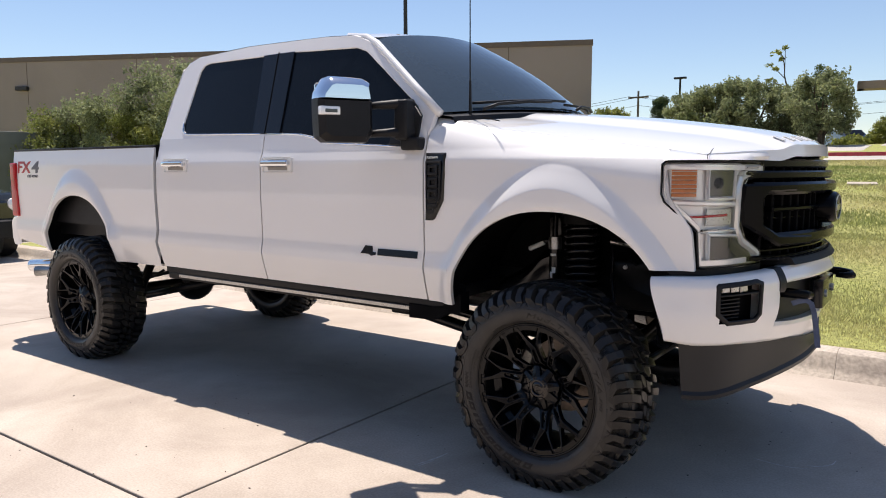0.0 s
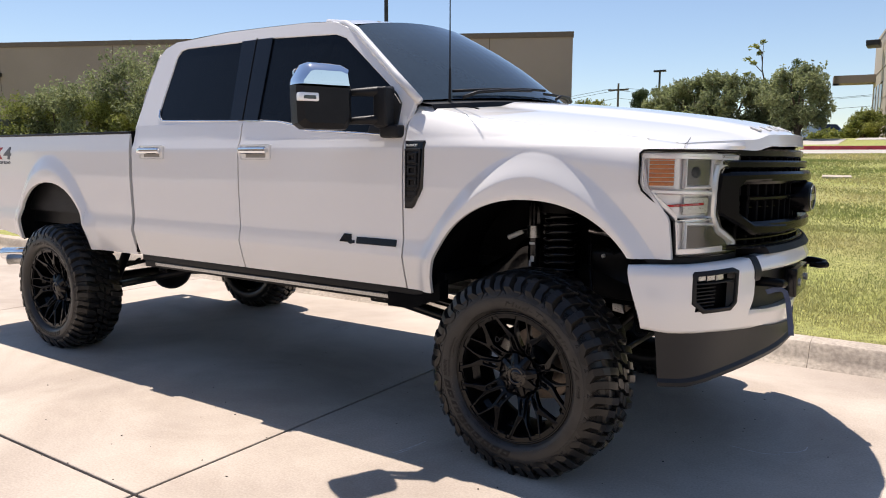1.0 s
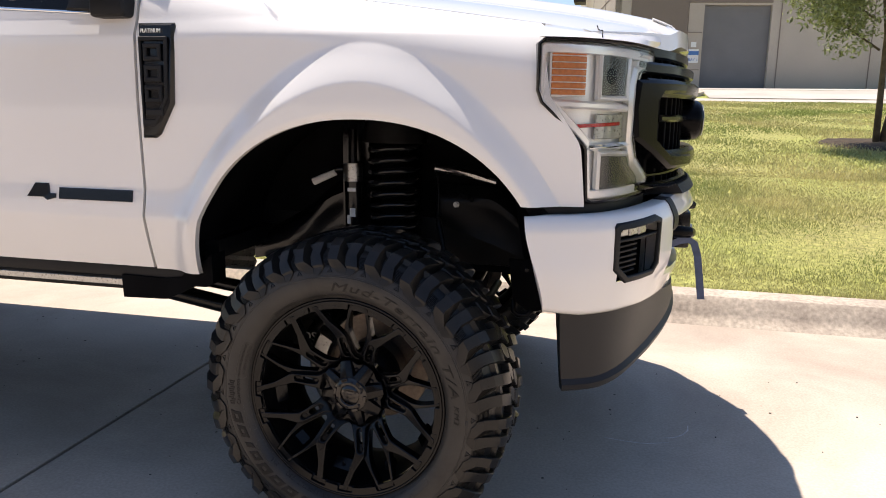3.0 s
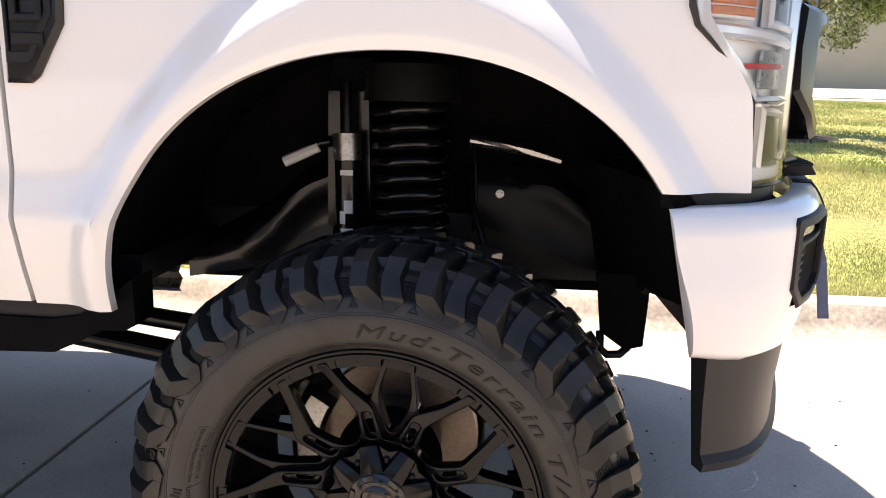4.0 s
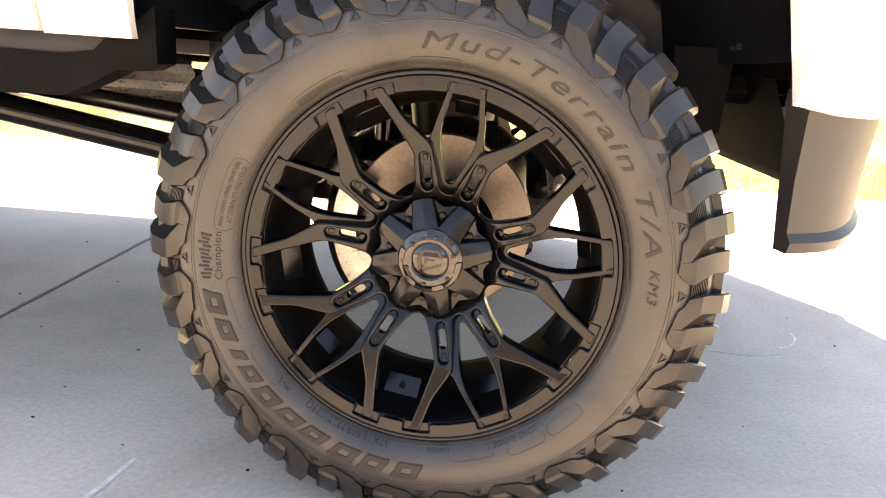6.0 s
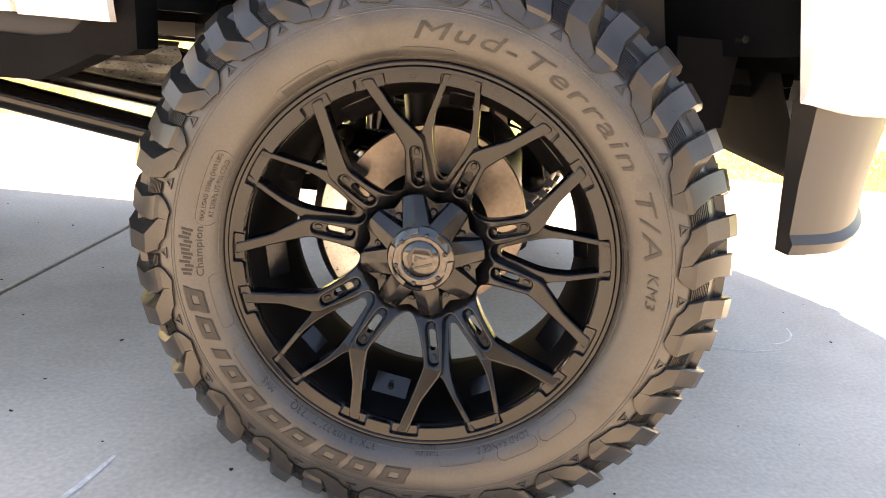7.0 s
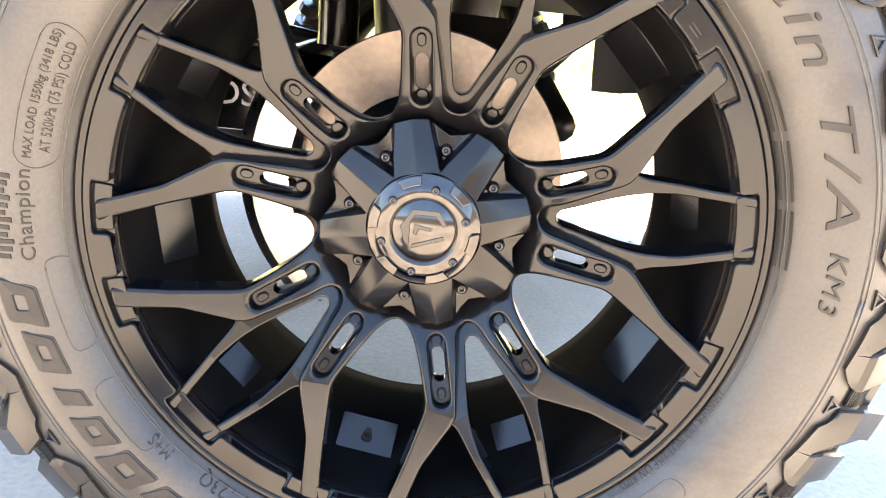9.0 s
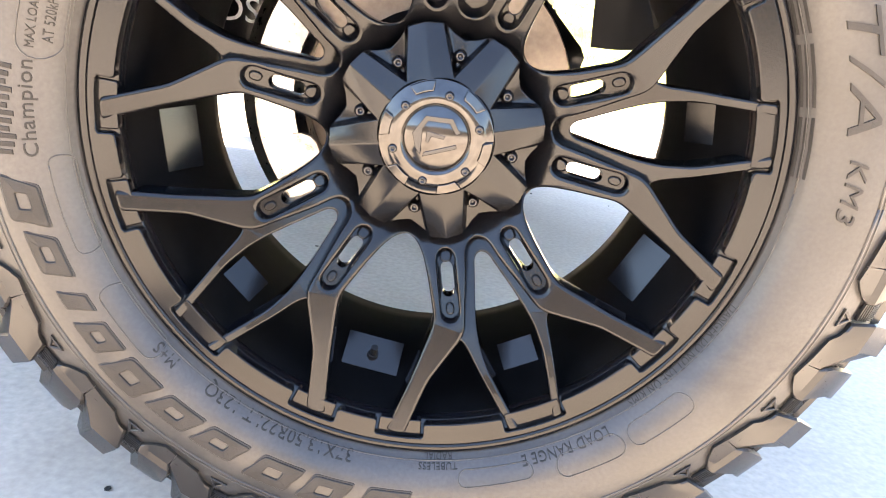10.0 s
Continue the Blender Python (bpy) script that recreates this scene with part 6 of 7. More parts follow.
for s in (-1, 1):
    hl = part("headlamp", wplate(LAMP_OUT, 0.004, 0.06, 0.004, LAMP, s, [LAMP_IN]), GLOSS_BLACK, truck, "headlamp with clear lens, amber bars and chrome bezel", 30)
    part("reflector", wplate(LAMP_IN, -0.034, 0.004, 0.001, LAMP, s), HOUSING, hl, "silver lamp bowl", 30)
    part("bezel", wplate(inset_poly(LAMP_IN, 0.004), -0.006, 0.03, 0.003, LAMP, s, [inset_poly(LAMP_IN, 0.030)]), LAMP_CHROME, hl, "chrome bezel", 30)
    for k in range(7):
        z = 1.335 + 0.0175 * k
        part("amber_bar", wplate([(0.070, z), (0.270, z), (0.270, z + 0.0145), (0.070, z + 0.0145)], -0.010, 0.012, 0.002, LAMP, s), AMBER, hl, "amber side marker bar", 0)
    part("amber_ground", wplate([(0.06, 1.33), (0.28, 1.33), (0.28, 1.458), (0.06, 1.458)], -0.016, 0.006, 0.002, LAMP, s), HOUSING, hl, "", 0)
    part("projector", wplate([(0.385, 1.335), (0.618, 1.335), (0.632, 1.44), (0.60, 1.450), (0.385, 1.450)], -0.014, 0.014, 0.003, LAMP, s), HOUSING_DARK, hl, "dark upper projector window", 0)
    p, n, L = along(LAMP, 0.47)
    bm = spin([(0.0, 0.012), (0.014, 0.009), (0.024, 0.002), (0.029, -0.006)], 20)
    bmesh.ops.transform(bm, matrix=Matrix.Translation((p.x + n.x * -0.016, (p.y + n.y * -0.016) * -s, 1.39)) @ Vector((n.x, n.y * -s, 0)).to_track_quat("Z", "Y").to_matrix().to_4x4(), verts=bm.verts[:])
    part("bulb_lens", bm, GLASS, hl, "round dark projector lens", 60)
    part("chrome_band", wplate([(0.06, 1.300), (0.65, 1.292), (0.65, 1.312), (0.04, 1.324)], -0.006, 0.02, 0.006, LAMP, s), LAMP_CHROME, hl, "", 20)
    part("chrome_band", wplate([(0.27, 1.182), (0.69, 1.190), (0.67, 1.208), (0.30, 1.200)], -0.002, 0.02, 0.008, LAMP, s), CHROME, hl, "chrome lamp divider", 20)
    part("side_strip", wplate([(0.20, 1.246), (0.38, 1.250), (0.56, 1.254), (0.56, 1.264), (0.38, 1.260), (0.20, 1.256)], -0.010, 0.008, 0.0012, LAMP, s), RED, hl, "thin red strip", 0)
    part("mid_window", wplate([(0.36, 1.215), (0.625, 1.218), (0.630, 1.285), (0.37, 1.285)], -0.018, 0.006, 0.002, LAMP, s), SILVER, hl, "", 0)
    part("low_window", wplate([(0.405, 1.072), (0.90, 1.075), (0.88, 1.092), (0.68, 1.165), (0.405, 1.170)], -0.012, 0.012, 0.003, LAMP, s), HOUSING_DARK, hl, "dark lower lamp window", 0)
    part("inner_chrome", wplate([(0.710, 1.37), (0.727, 1.398), (0.770, 1.407), (0.99, 1.428), (0.99, 1.468), (0.74, 1.462), (0.74, 1.448), (0.93, 1.448), (0.93, 1.438), (0.685, 1.420), (0.648, 1.375), (0.636, 1.21), (0.715, 1.135), (0.935, 1.080), (0.935, 1.055), (0.995, 1.055), (0.99, 1.10), (0.748, 1.165), (0.695, 1.215)], 0.002, 0.03, 0.009, LAMP, s), LAMP_CHROME, hl, "chrome inner lamp edge", 30)
    # bright frames round both windows
    for frame_ in ([(0.385, 1.335), (0.618, 1.335), (0.632, 1.44), (0.60, 1.450), (0.385, 1.450)], [(0.405, 1.072), (0.90, 1.075), (0.88, 1.092), (0.68, 1.165), (0.405, 1.170)]):
        flat = [(a * 0.5, b) for a, b in frame_]
        outer = [(a / 0.5, b) for a, b in inset_poly(flat, -0.013)]
        part("window_frame", wplate(outer, -0.006, 0.02, 0.006, LAMP, s, [[(a / 0.5, b) for a, b in inset_poly(flat, 0.001)]]), LAMP_CHROME, hl, "chrome frame of a lamp window", 30)
    ln = part("lens", wplate(LAMP_IN, 0.004, 0.003, 0.001, LAMP, s), THIN, hl, "clear lamp cover", 30)
    ln.visible_shadow = False
    part("lamp_gasket", wplate([(0.0, 1.0), (1.06, 1.0), (1.06, 1.045), (0.0, 1.036)], -0.012, 0.05, 0.004, LAMP, s), PLASTIC, truck, "black strip above the bumper", 30)

    # white brow between headlamp and hood
    rings = []
    for k in range(25):
        t = k / 24
        p, n, L = along(LAMP, t * 1.02)
        lo_ = Vector((p.x + n.x * 0.007, (p.y + n.y * 0.007), 1.4845))
        if p.x < 0.60:
            hi_ = Vector((p.x, -half(p.x, interp(p.x, FENDER_TOP), "fender"), interp(p.x, FENDER_TOP)))
        else:
            v = max(0.0, min(1.0, -p.y / 0.86))
            hi_ = hood_pt(1.0, -v) + Vector((0.007, 0, -0.012 * (1 - 0.75 * v ** 4)))
            hi_.z = max(hi_.z, lo_.z + 0.012)
        mid_ = lo_.lerp(hi_, 0.5) + Vector((n.x, n.y, 0)) * 0.008
        rings.append([Vector((q.x, q.y * -s, q.z)) for q in (lo_ - Vector((n.x, n.y, 0)) * 0.03, lo_, mid_, hi_, hi_ - Vector((n.x, n.y, 0)) * 0.03)])
    part("lamp_brow", loft(bmesh.new(), rings, False), PAINT, truck, "white strip above the headlamp", 40)
    # curved seam between hood and fender
    p, n, L = along(LAMP, 0.33)
    seam = [(p.x + n.x * 0.010, (p.y + n.y * 0.010) * -s, 1.487), (p.x + n.x * 0.010, (p.y + n.y * 0.010) * -s, 1.505)]
    for u, v in ((0.992, 0.955), (0.978, 0.935), (0.962, 0.908), (0.945, 0.878)):
        q = hood_pt(u, v)
        seam.append((q.x, q.y * s, q.z + 0.0015))
    part("seam", tube(bmesh.new(), seam, 0.0013, 5), LINER, hood, "", 60)

# grille
GR = smooth_curve([(0.715, -0.745), (0.785, -0.655), (0.860, -0.51), (0.915, -0.32), (0.948, -0.14), (0.955, 0.0), (0.948, 0.14), (0.915, 0.32), (0.860, 0.51), (0.785, 0.655), (0.715, 0.745)], 5)


def gz(poly, h, depth, bev=0.004, holes=()):
    return wplate(poly, h, depth, bev, GR, -1, holes, scale=1.4)


grille = part("grille", gz([(0.0, 1.06), (1.0, 1.06), (1.0, 1.475), (0.0, 1.475)], -0.105, 0.02), LINER, truck, "gloss black bar grille", 0)


def bar(z0, z1, t0, t1, h, depth=0.05, bev=0.007, label="black grille bar", m=GRILLE_BLACK):
    return part("grille_bar", gz([(t0, z0), (t1, z0), (t1, z1), (t0, z1)], h, depth, bev), m, grille, label, 30)


bar(1.452, 1.490, 0.02, 0.98, -0.012, 0.09)
bar(1.404, 1.440, 0.02, 0.98, 0.010, 0.09)
bar(1.338, 1.392, 0.04, 0.96, 0.030, 0.10, 0.012)
bar(1.262, 1.286, 0.13, 0.87, -0.005, 0.08)
bar(1.230, 1.240, 0.13, 0.87, -0.03, 0.05, 0.003)
bar(1.118, 1.176, 0.12, 0.88, 0.030, 0.10, 0.012)
bar(1.090, 1.104, 0.06, 0.94, -0.015, 0.08, 0.004)
bar(1.056, 1.078, 0.04, 0.96, 0.005, 0.10, 0.006)
# C-shaped brackets at both sides
for f in (lambda t: t, lambda t: 1 - t):
    poly = [(f(t), z) for t, z in ((0.000, 1.30), (0.008, 1.385), (0.20, 1.390), (0.20, 1.352), (0.090, 1.348), (0.072, 1.32), (0.075, 1.215), (0.130, 1.168), (0.30, 1.156), (0.30, 1.114), (0.13, 1.118), (0.008, 1.215))]
    part("grille_bracket", gz(poly, 0.036, 0.13, 0.010), GRILLE_BLACK, grille, "C-shaped gloss black grille bracket", 30)
    part("grille_side", gz([(f(t), z) for t, z in ((-0.01, 1.04), (0.07, 1.04), (0.07, 1.48), (-0.01, 1.48))], -0.06, 0.06, 0.01), GRILLE_BLACK, grille, "", 30)
    part("mesh_insert", gz([(f(t), z) for t, z in ((0.13, 1.20), (0.24, 1.20), (0.24, 1.325), (0.13, 1.325))], -0.055, 0.02, 0.004), PLASTIC, grille, "", 0)
# Fins take the darkest black, which puts the recess's shade into their colour.
for k in range(19):
    t = 0.09 + 0.82 * k / 18
    part("grille_fin", gz([(t, 1.065), (t + 0.012, 1.065), (t + 0.012, 1.455), (t, 1.455)], -0.022, 0.08, 0.002), LINER, grille, "", 0)
# round-ended emblem, plain
bm = spin([(0.0, 0.030), (0.085, 0.028), (0.100, 0.022), (0.108, 0.006), (0.110, -0.05)], 40)
for v in bm.verts:
    v.co = Vector((0.978 + v.co.z, v.co.x * 1.12, 1.265 + v.co.y * 0.70))
em = part("emblem", bm, GRILLE_BLACK, grille, "plain dark oval emblem", 30)
bm = bmesh.new()
tube(bm, [(1.008, 0.088 * 1.08 * math.cos(a), 1.265 + 0.088 * 0.66 * math.sin(a)) for a in span(0, math.tau, 40)], 0.0025, 6)
part("oval_line", bm, SILVER, em, "thin silver oval line", 60)
part("name_bar", boxed((1.004, -0.055, 1.250), (1.010, 0.055, 1.280), 0.002, 1), SILVER, em, "plain silver bar")

# bumper
BUMP = smooth_curve([(0.464, -1.050), (0.540, -1.034), (0.633, -0.997), (0.717, -0.940), (0.795, -0.838), (0.871, -0.677), (0.932, -0.485), (0.985, -0.240), (1.005, 0.0)], 5)
DAM_LINE = smooth_curve([(0.425, -1.002), (0.520, -0.990), (0.620, -0.958), (0.705, -0.905), (0.785, -0.810), (0.865, -0.660), (0.930, -0.480), (0.985, -0.240), (1.005, 0.0)], 5)


def bulge(t, z):
    """The bumper's face leans in towards its foot."""
    f = smoothstep(0.15, 0.75, t)
    return -0.004 - 0.060 * smoothstep(0.88, 0.66, z) * (0.6 + 0.5 * f) - 0.022 * smoothstep(0.965, 1.03, z)


def foot(t):
    return interp(t, [(0, 0.742), (0.12, 0.728), (0.30, 0.722), (0.5, 0.705), (0.75, 0.665), (1.0, 0.635)])


def crest(t):
    return interp(t, [(0, 1.008), (0.2, 1.012), (0.45, 1.022), (0.62, 1.032), (0.8, 1.042), (1.0, 1.045)])


FOG_HOLE = (0.222, 0.388, 0.822, 0.978)


def bgrid(t0, t1, zlo, zhi, s, thick=0.05, nt=24, nz=14, off=0.0, hole=None):
    """A thick piece of bumper between two shares of its curve."""
    bm = bmesh.new()
    front = []
    for i in range(nt + 1):
        t = t0 + (t1 - t0) * i / nt
        p, n, L = along(BUMP, t)
        ring = []
        a, b = zlo(t), zhi(t)
        for k in range(nz + 1):
            z = a + (b - a) * k / nz
            e = min(k, nz - k)
            h = bulge(t, z) + off - (0.010 if e == 0 else 0.002 if e == 1 else 0)
            back_ = 0.060 * smoothstep(0.22, 0.0, t) * smoothstep(1.0, 0.74, z)
            ring.append((p.x + n.x * h + back_, (p.y + n.y * h) * -s, z))
        for k in range(nz, -1, -nz):
            z = a + (b - a) * k / nz
            h = bulge(t, z) + off - (0.010 + (thick - 0.010) * smoothstep(0.0, 0.06, t))
            back_ = 0.060 * smoothstep(0.22, 0.0, t) * smoothstep(1.0, 0.74, z)
            ring.append((p.x + n.x * h + back_, (p.y + n.y * h) * -s, z))
        front.append(ring)
    loft(bm, front)
    if hole:
        gone = []
        marks = [along(BUMP, k / 200)[0] for k in range(201)]
        for f in bm.faces:
            c = f.calc_center_median()
            if hole[2] < c.z < hole[3]:
                q = min(range(201), key=lambda k: (marks[k] - Vector((c.x, -s * c.y if s > 0 else c.y))).length_squared)
                if hole[0] < q / 200 < hole[1]:
                    gone.append(f)
        bmesh.ops.delete(bm, geom=gone, context="FACES")
    return bm


bumper = new("front_bumper")
bumper.parent = truck
bumper["label"] = "white front bumper with fog lamps"
FOG = [(0.206, 0.978), (0.214, 0.988), (0.375, 0.997), (0.402, 0.984), (0.398, 0.846), (0.375, 0.814), (0.252, 0.812), (0.207, 0.856)]
for s in (-1, 1):
    part("bumper_end", bgrid(0.0, 0.492, foot, crest, s, nt=62, nz=36, hole=FOG_HOLE), PAINT, bumper, "", 40)
    part("bumper_top", bgrid(0.525, 1.0, lambda t: 0.962, crest, s, nz=8), PAINT, bumper, "", 40)
    part("bumper_foot", bgrid(0.492, 1.0, foot, lambda t: interp(t, [(0.49, 0.797), (0.65, 0.775), (0.8, 0.765), (1, 0.755)]), s, nz=8), PAINT, bumper, "", 40)
    part("bumper_strap", bgrid(0.488, 0.528, lambda t: 0.925, lambda t: crest(t) + 0.003, s, nz=8, nt=4, off=0.004), PLASTIC, bumper, "black bumper strap", 40)
    ring_in = [(a / 1.27, b) for a, b in inset_poly([(a * 1.27, b) for a, b in FOG], 0.020)]
    fg = part("fog_pocket", wplate(FOG, 0.006, 0.012, 0.004, BUMP, s, [ring_in], scale=1.27, push=lambda t, z: bulge(t, z)), PLASTIC, bumper, "black fog lamp surround", 30)
    part("pocket_floor", wplate([(0.200, 0.80), (0.41, 0.80), (0.41, 1.0), (0.200, 1.0)], -0.052, 0.004, 0.001, BUMP, s, scale=1.27, push=lambda t, z: bulge(t, z)), LINER, fg, "", 30)
    for k in range(6):
        z = 0.835 + 0.0155 * k
        part("pocket_rib", wplate([(0.235, z), (0.31, z + 0.004), (0.31, z + 0.010), (0.235, z + 0.006)], -0.02, 0.03, 0.001, BUMP, s, scale=1.27, push=lambda t, z: bulge(t, z)), PLASTIC, fg, "", 0)
    part("pocket_shelf", wplate([(0.225, 0.932), (0.395, 0.938), (0.395, 0.946), (0.225, 0.940)], -0.004, 0.045, 0.002, BUMP, s, scale=1.27, push=lambda t, z: bulge(t, z)), PLASTIC, fg, "", 0)
    for k in range(3):
        t0 = 0.230 + 0.038 * k
        part("fog_lamp", wplate([(t0, 0.945), (t0 + 0.033, 0.947), (t0 + 0.033, 0.976), (t0, 0.974)], -0.012, 0.02, 0.004, BUMP, s, scale=1.27, push=lambda t, z: bulge(t, z)), SILVER, fg, "clear fog lamp cell", 30)
    # valance under the bumper
    bm = bmesh.new()
    rings = []
    for t in span(0.112, 1.0, 26):
        p, n, L = along(DAM_LINE, t)
        zl = interp(t, [(0.112, 0.488), (0.2, 0.490), (0.35, 0.512), (0.6, 0.535), (0.8, 0.55), (1.0, 0.565)])
        zt = foot(t) + 0.012
        pts = []
        for z, h in ((zt, -0.062), (zt - 0.03, -0.063), ((zt + zl) / 2, -0.066 + 0.01 * smoothstep(0.5, 0.9, t)), (zl + 0.035, -0.062), (zl + 0.02, -0.050), (zl, -0.056), (zl, -0.09), (zt, -0.12)):
            h += 0.052 * (1 - smoothstep(0.2, 0.6, t)) * (0.45 + 0.55 * (z - zl) / (zt - zl))
            lean = 0.022 * smoothstep(0.45, 0.15, t) * (zt - z) / (zt - zl)
            pts.append((p.x + n.x * h + lean, (p.y + n.y * h) * -s, z))
        rings.append(pts)
    loft(bm, rings)
    part("valance", bm, GREY_PLASTIC, bumper, "dark grey plastic valance", 30)
part("bumper_step", loft(bmesh.new(), [[((p.x - 0.012), p.y, 1.034), (p.x - 0.03, p.y, 1.062), (p.x - 0.20, p.y, 1.062), (p.x - 0.20, p.y, 1.02)] for p in [along(BUMP, t)[0] for t in span(0.60, 1.0, 14)]] + [[((p.x - 0.012), -p.y, 1.034), (p.x - 0.03, -p.y, 1.062), (p.x - 0.20, -p.y, 1.062), (p.x - 0.20, -p.y, 1.02)] for p in [along(BUMP, t)[0] for t in span(1.0, 0.60, 14)][1:]]), PLASTIC, bumper, "ribbed black bumper step pad", 30)
for k in range(26):
    y = -0.60 + 1.2 * k / 25
    x = interp(abs(y), sorted((-p[1], p[0]) for p in BUMP))
    part("step_rib", boxed((x - 0.17, y - 0.008, 1.060), (x - 0.035, y + 0.008, 1.068), 0.003, 1), PLASTIC, bumper)
# dark recess with winch and hooks
part("bumper_recess", loft(bmesh.new(), [[(interp(abs(y), sorted((-p[1], p[0]) for p in BUMP)) - 0.09, y, 0.74), (interp(abs(y), sorted((-p[1], p[0]) for p in BUMP)) - 0.09, y, 0.97)] for y in span(-0.62, 0.62, 16)], False), PLASTIC, bumper, "dark bumper recess", 30)
part("fairlead", boxed((0.925, -0.16, 0.79), (0.985, 0.16, 0.93), 0.012, 2), GLOSS_BLACK, bumper, "black winch fairlead")
for y in (-0.11, 0.11):
    part("bolt", rodded((0.98, y, 0.86), (0.995, y, 0.86), 0.018), SILVER, bumper, "bright bolt head")
for s in (-1, 1):
    dx = 0.0 if s > 0 else -0.085
    hk = part("tow_hook", tube(bmesh.new(), [(0.84 + dx, s * 0.45, 0.90), (0.98 + dx, s * 0.45, 0.90), (1.035 + dx, s * 0.43, 0.895), (1.045 + dx, s * 0.40, 0.89), (1.02 + dx, s * 0.375, 0.888), (0.97 + dx, s * 0.37, 0.888)], [0.022, 0.022, 0.02, 0.019, 0.017, 0.012], 10), GRILLE_BLACK, truck, "black tow hook", 60)
# strap hanging from the near hook
strap = thing("strap", "short grey-blue strap hanging from the tow hook", "strap", (0.945, -0.42, 0.868))
bm = bmesh.new()
pts = [(-0.05, 0, -0.02), (-0.02, 0, -0.006), (0.008, 0, 0.0), (0.028, 0, -0.012), (0.042, 0, -0.055), (0.052, -0.002, -0.12), (0.064, -0.004, -0.205)]
rings = []
for k, (x, y, z) in enumerate(pts):
    a, b = Vector(pts[max(k - 1, 0)]), Vector(pts[min(k + 1, len(pts) - 1)])
    d = (b - a).normalized()
    n = Vector((-d.z, -0.35, d.x)).normalized() * 0.0125
    rings.append([(x + n.x, y + n.y - 0.0015, z + n.z), (x + n.x, y + n.y + 0.0015, z + n.z), (x - n.x, y - n.y + 0.0015, z - n.z), (x - n.x, y - n.y - 0.0015, z - n.z)])
loft(bm, rings)
part("webbing", bm, BLUE_TAPE, strap, "", 50)

# mirrors
for s in (-1, 1):
    ang = -26 if s < 0 else 26
    M = pose(-1.04, s * 1.245, 1.745, 0, 0, ang)
    mr = new("mirror")
    mr.parent = truck
    mr["label"] = "large towing mirror, black with chrome top"
    prof = [(-0.145, -0.14), (-0.150, -0.02), (-0.148, 0.06), (-0.105, 0.145), (-0.08, 0.158), (0.085, 0.158), (0.125, 0.14), (0.135, 0.05), (0.140, -0.12), (0.11, -0.165), (-0.11, -0.165)]
    def shell(poly, x0, x1, sh):
        return loft(bmesh.new(), [[M @ Vector((x0, a * sh, b * sh)) for a, b in poly], [M @ Vector((x0 + (x1 - x0) * 0.2, a, b)) for a, b in poly], [M @ Vector((x0 + (x1 - x0) * 0.75, a * 0.98, b * 0.98)) for a, b in poly], [M @ Vector((x1, a * 0.80, b * 0.82)) for a, b in poly]])
    low = [p for p in prof if p[1] < 0.065]
    low = [(-0.145, -0.14), (-0.150, -0.02), (-0.150, 0.045), (0.137, 0.045), (0.140, -0.12), (0.11, -0.165), (-0.11, -0.165)]
    top = [(-0.150, 0.047), (-0.146, 0.075), (-0.105, 0.145), (-0.08, 0.158), (0.085, 0.158), (0.125, 0.14), (0.137, 0.047)]
    flip = lambda q: [(-a, b) for a, b in q] if s < 0 else q
    part("mirror_shell", shell(flip([(-a, b) for a, b in low]), -0.06, 0.075, 0.96), PLASTIC, mr, "black mirror shell", 35)
    def topshell(poly, x0, x1):
        cb = 0.047
        return loft(bmesh.new(), [[M @ Vector((x, a * k, cb + (b - cb) * k2)) for a, b in poly] for x, k, k2 in ((x0, 0.97, 0.96), (x0 + 0.03, 1, 1), (x0 + 0.09, 0.985, 0.96), (x0 + 0.12, 0.93, 0.84), (x1, 0.82, 0.6))])
    part("mirror_cap", topshell(flip([(-a, b) for a, b in top]), -0.062, 0.082), CHROME, mr, "chrome mirror cap", 35)
    part("mirror_glass", boxed((-0.066, -0.125, -0.14), (-0.060, 0.125, 0.13), 0.01, 1, M), CHROME, mr)
    yy = (0.045, 0.135) if s > 0 else (-0.135, -0.045)
    ind = part("indicator", boxed((0.035, yy[0] - (0.012 if s < 0 else 0), -0.035), (0.083, yy[1] + (0.012 if s > 0 else 0), 0.008), 0.010, 2, M), HOUSING, mr, "clear mirror indicator lamp")
    part("amber_core", boxed((0.07, yy[0] + 0.01, -0.025), (0.0845, yy[1] - 0.015, -0.005), 0.003, 1, M), HOUSING_DARK, ind)
    for z in (1.775, 1.635):
        tubs = [(-0.82, s * 0.965, z), (-0.86, s * 1.03, z), (-0.95, s * 1.09, z - 0.005), (-1.03, s * 1.13, z - 0.012)]
        part("mirror_arm", tube(bmesh.new(), tubs, [0.030, 0.026, 0.020, 0.016], 10), PLASTIC, mr, "black mirror arm", 60)
    part("mirror_knuckle", boxed((-0.885, min(s * 0.97, s * 1.05), 1.595), (-0.80, max(s * 0.97, s * 1.05), 1.80), 0.022, 3), PLASTIC, mr)
    part("mirror_foot", boxed((-0.86, min(s * 0.95, s * 1.03), 1.545), (-0.74, max(s * 0.95, s * 1.03), 1.61), 0.018, 3), PLASTIC, mr)
    part("sail_panel", stand(plate(bmesh.new(), [(-0.98, 1.575), (-0.80, 1.565), (-0.785, 1.60), (-0.78, 1.72), (-0.83, 1.775), (-0.92, 1.80)], 0.010, 0.02, 0.006), s), PLASTIC, mr, "black mirror base panel", 30)
# aerial
ae = part("aerial", rodded((-0.60, -0.77, 1.70), (-0.60, -0.775, 2.62), 0.0042, 0.0022, 8), PLASTIC, truck, "thin black whip aerial")
part("aerial_base", rodded((-0.60, -0.77, 1.69), (-0.60, -0.77, 1.90), 0.009, 0.006, 10), PLASTIC, ae)

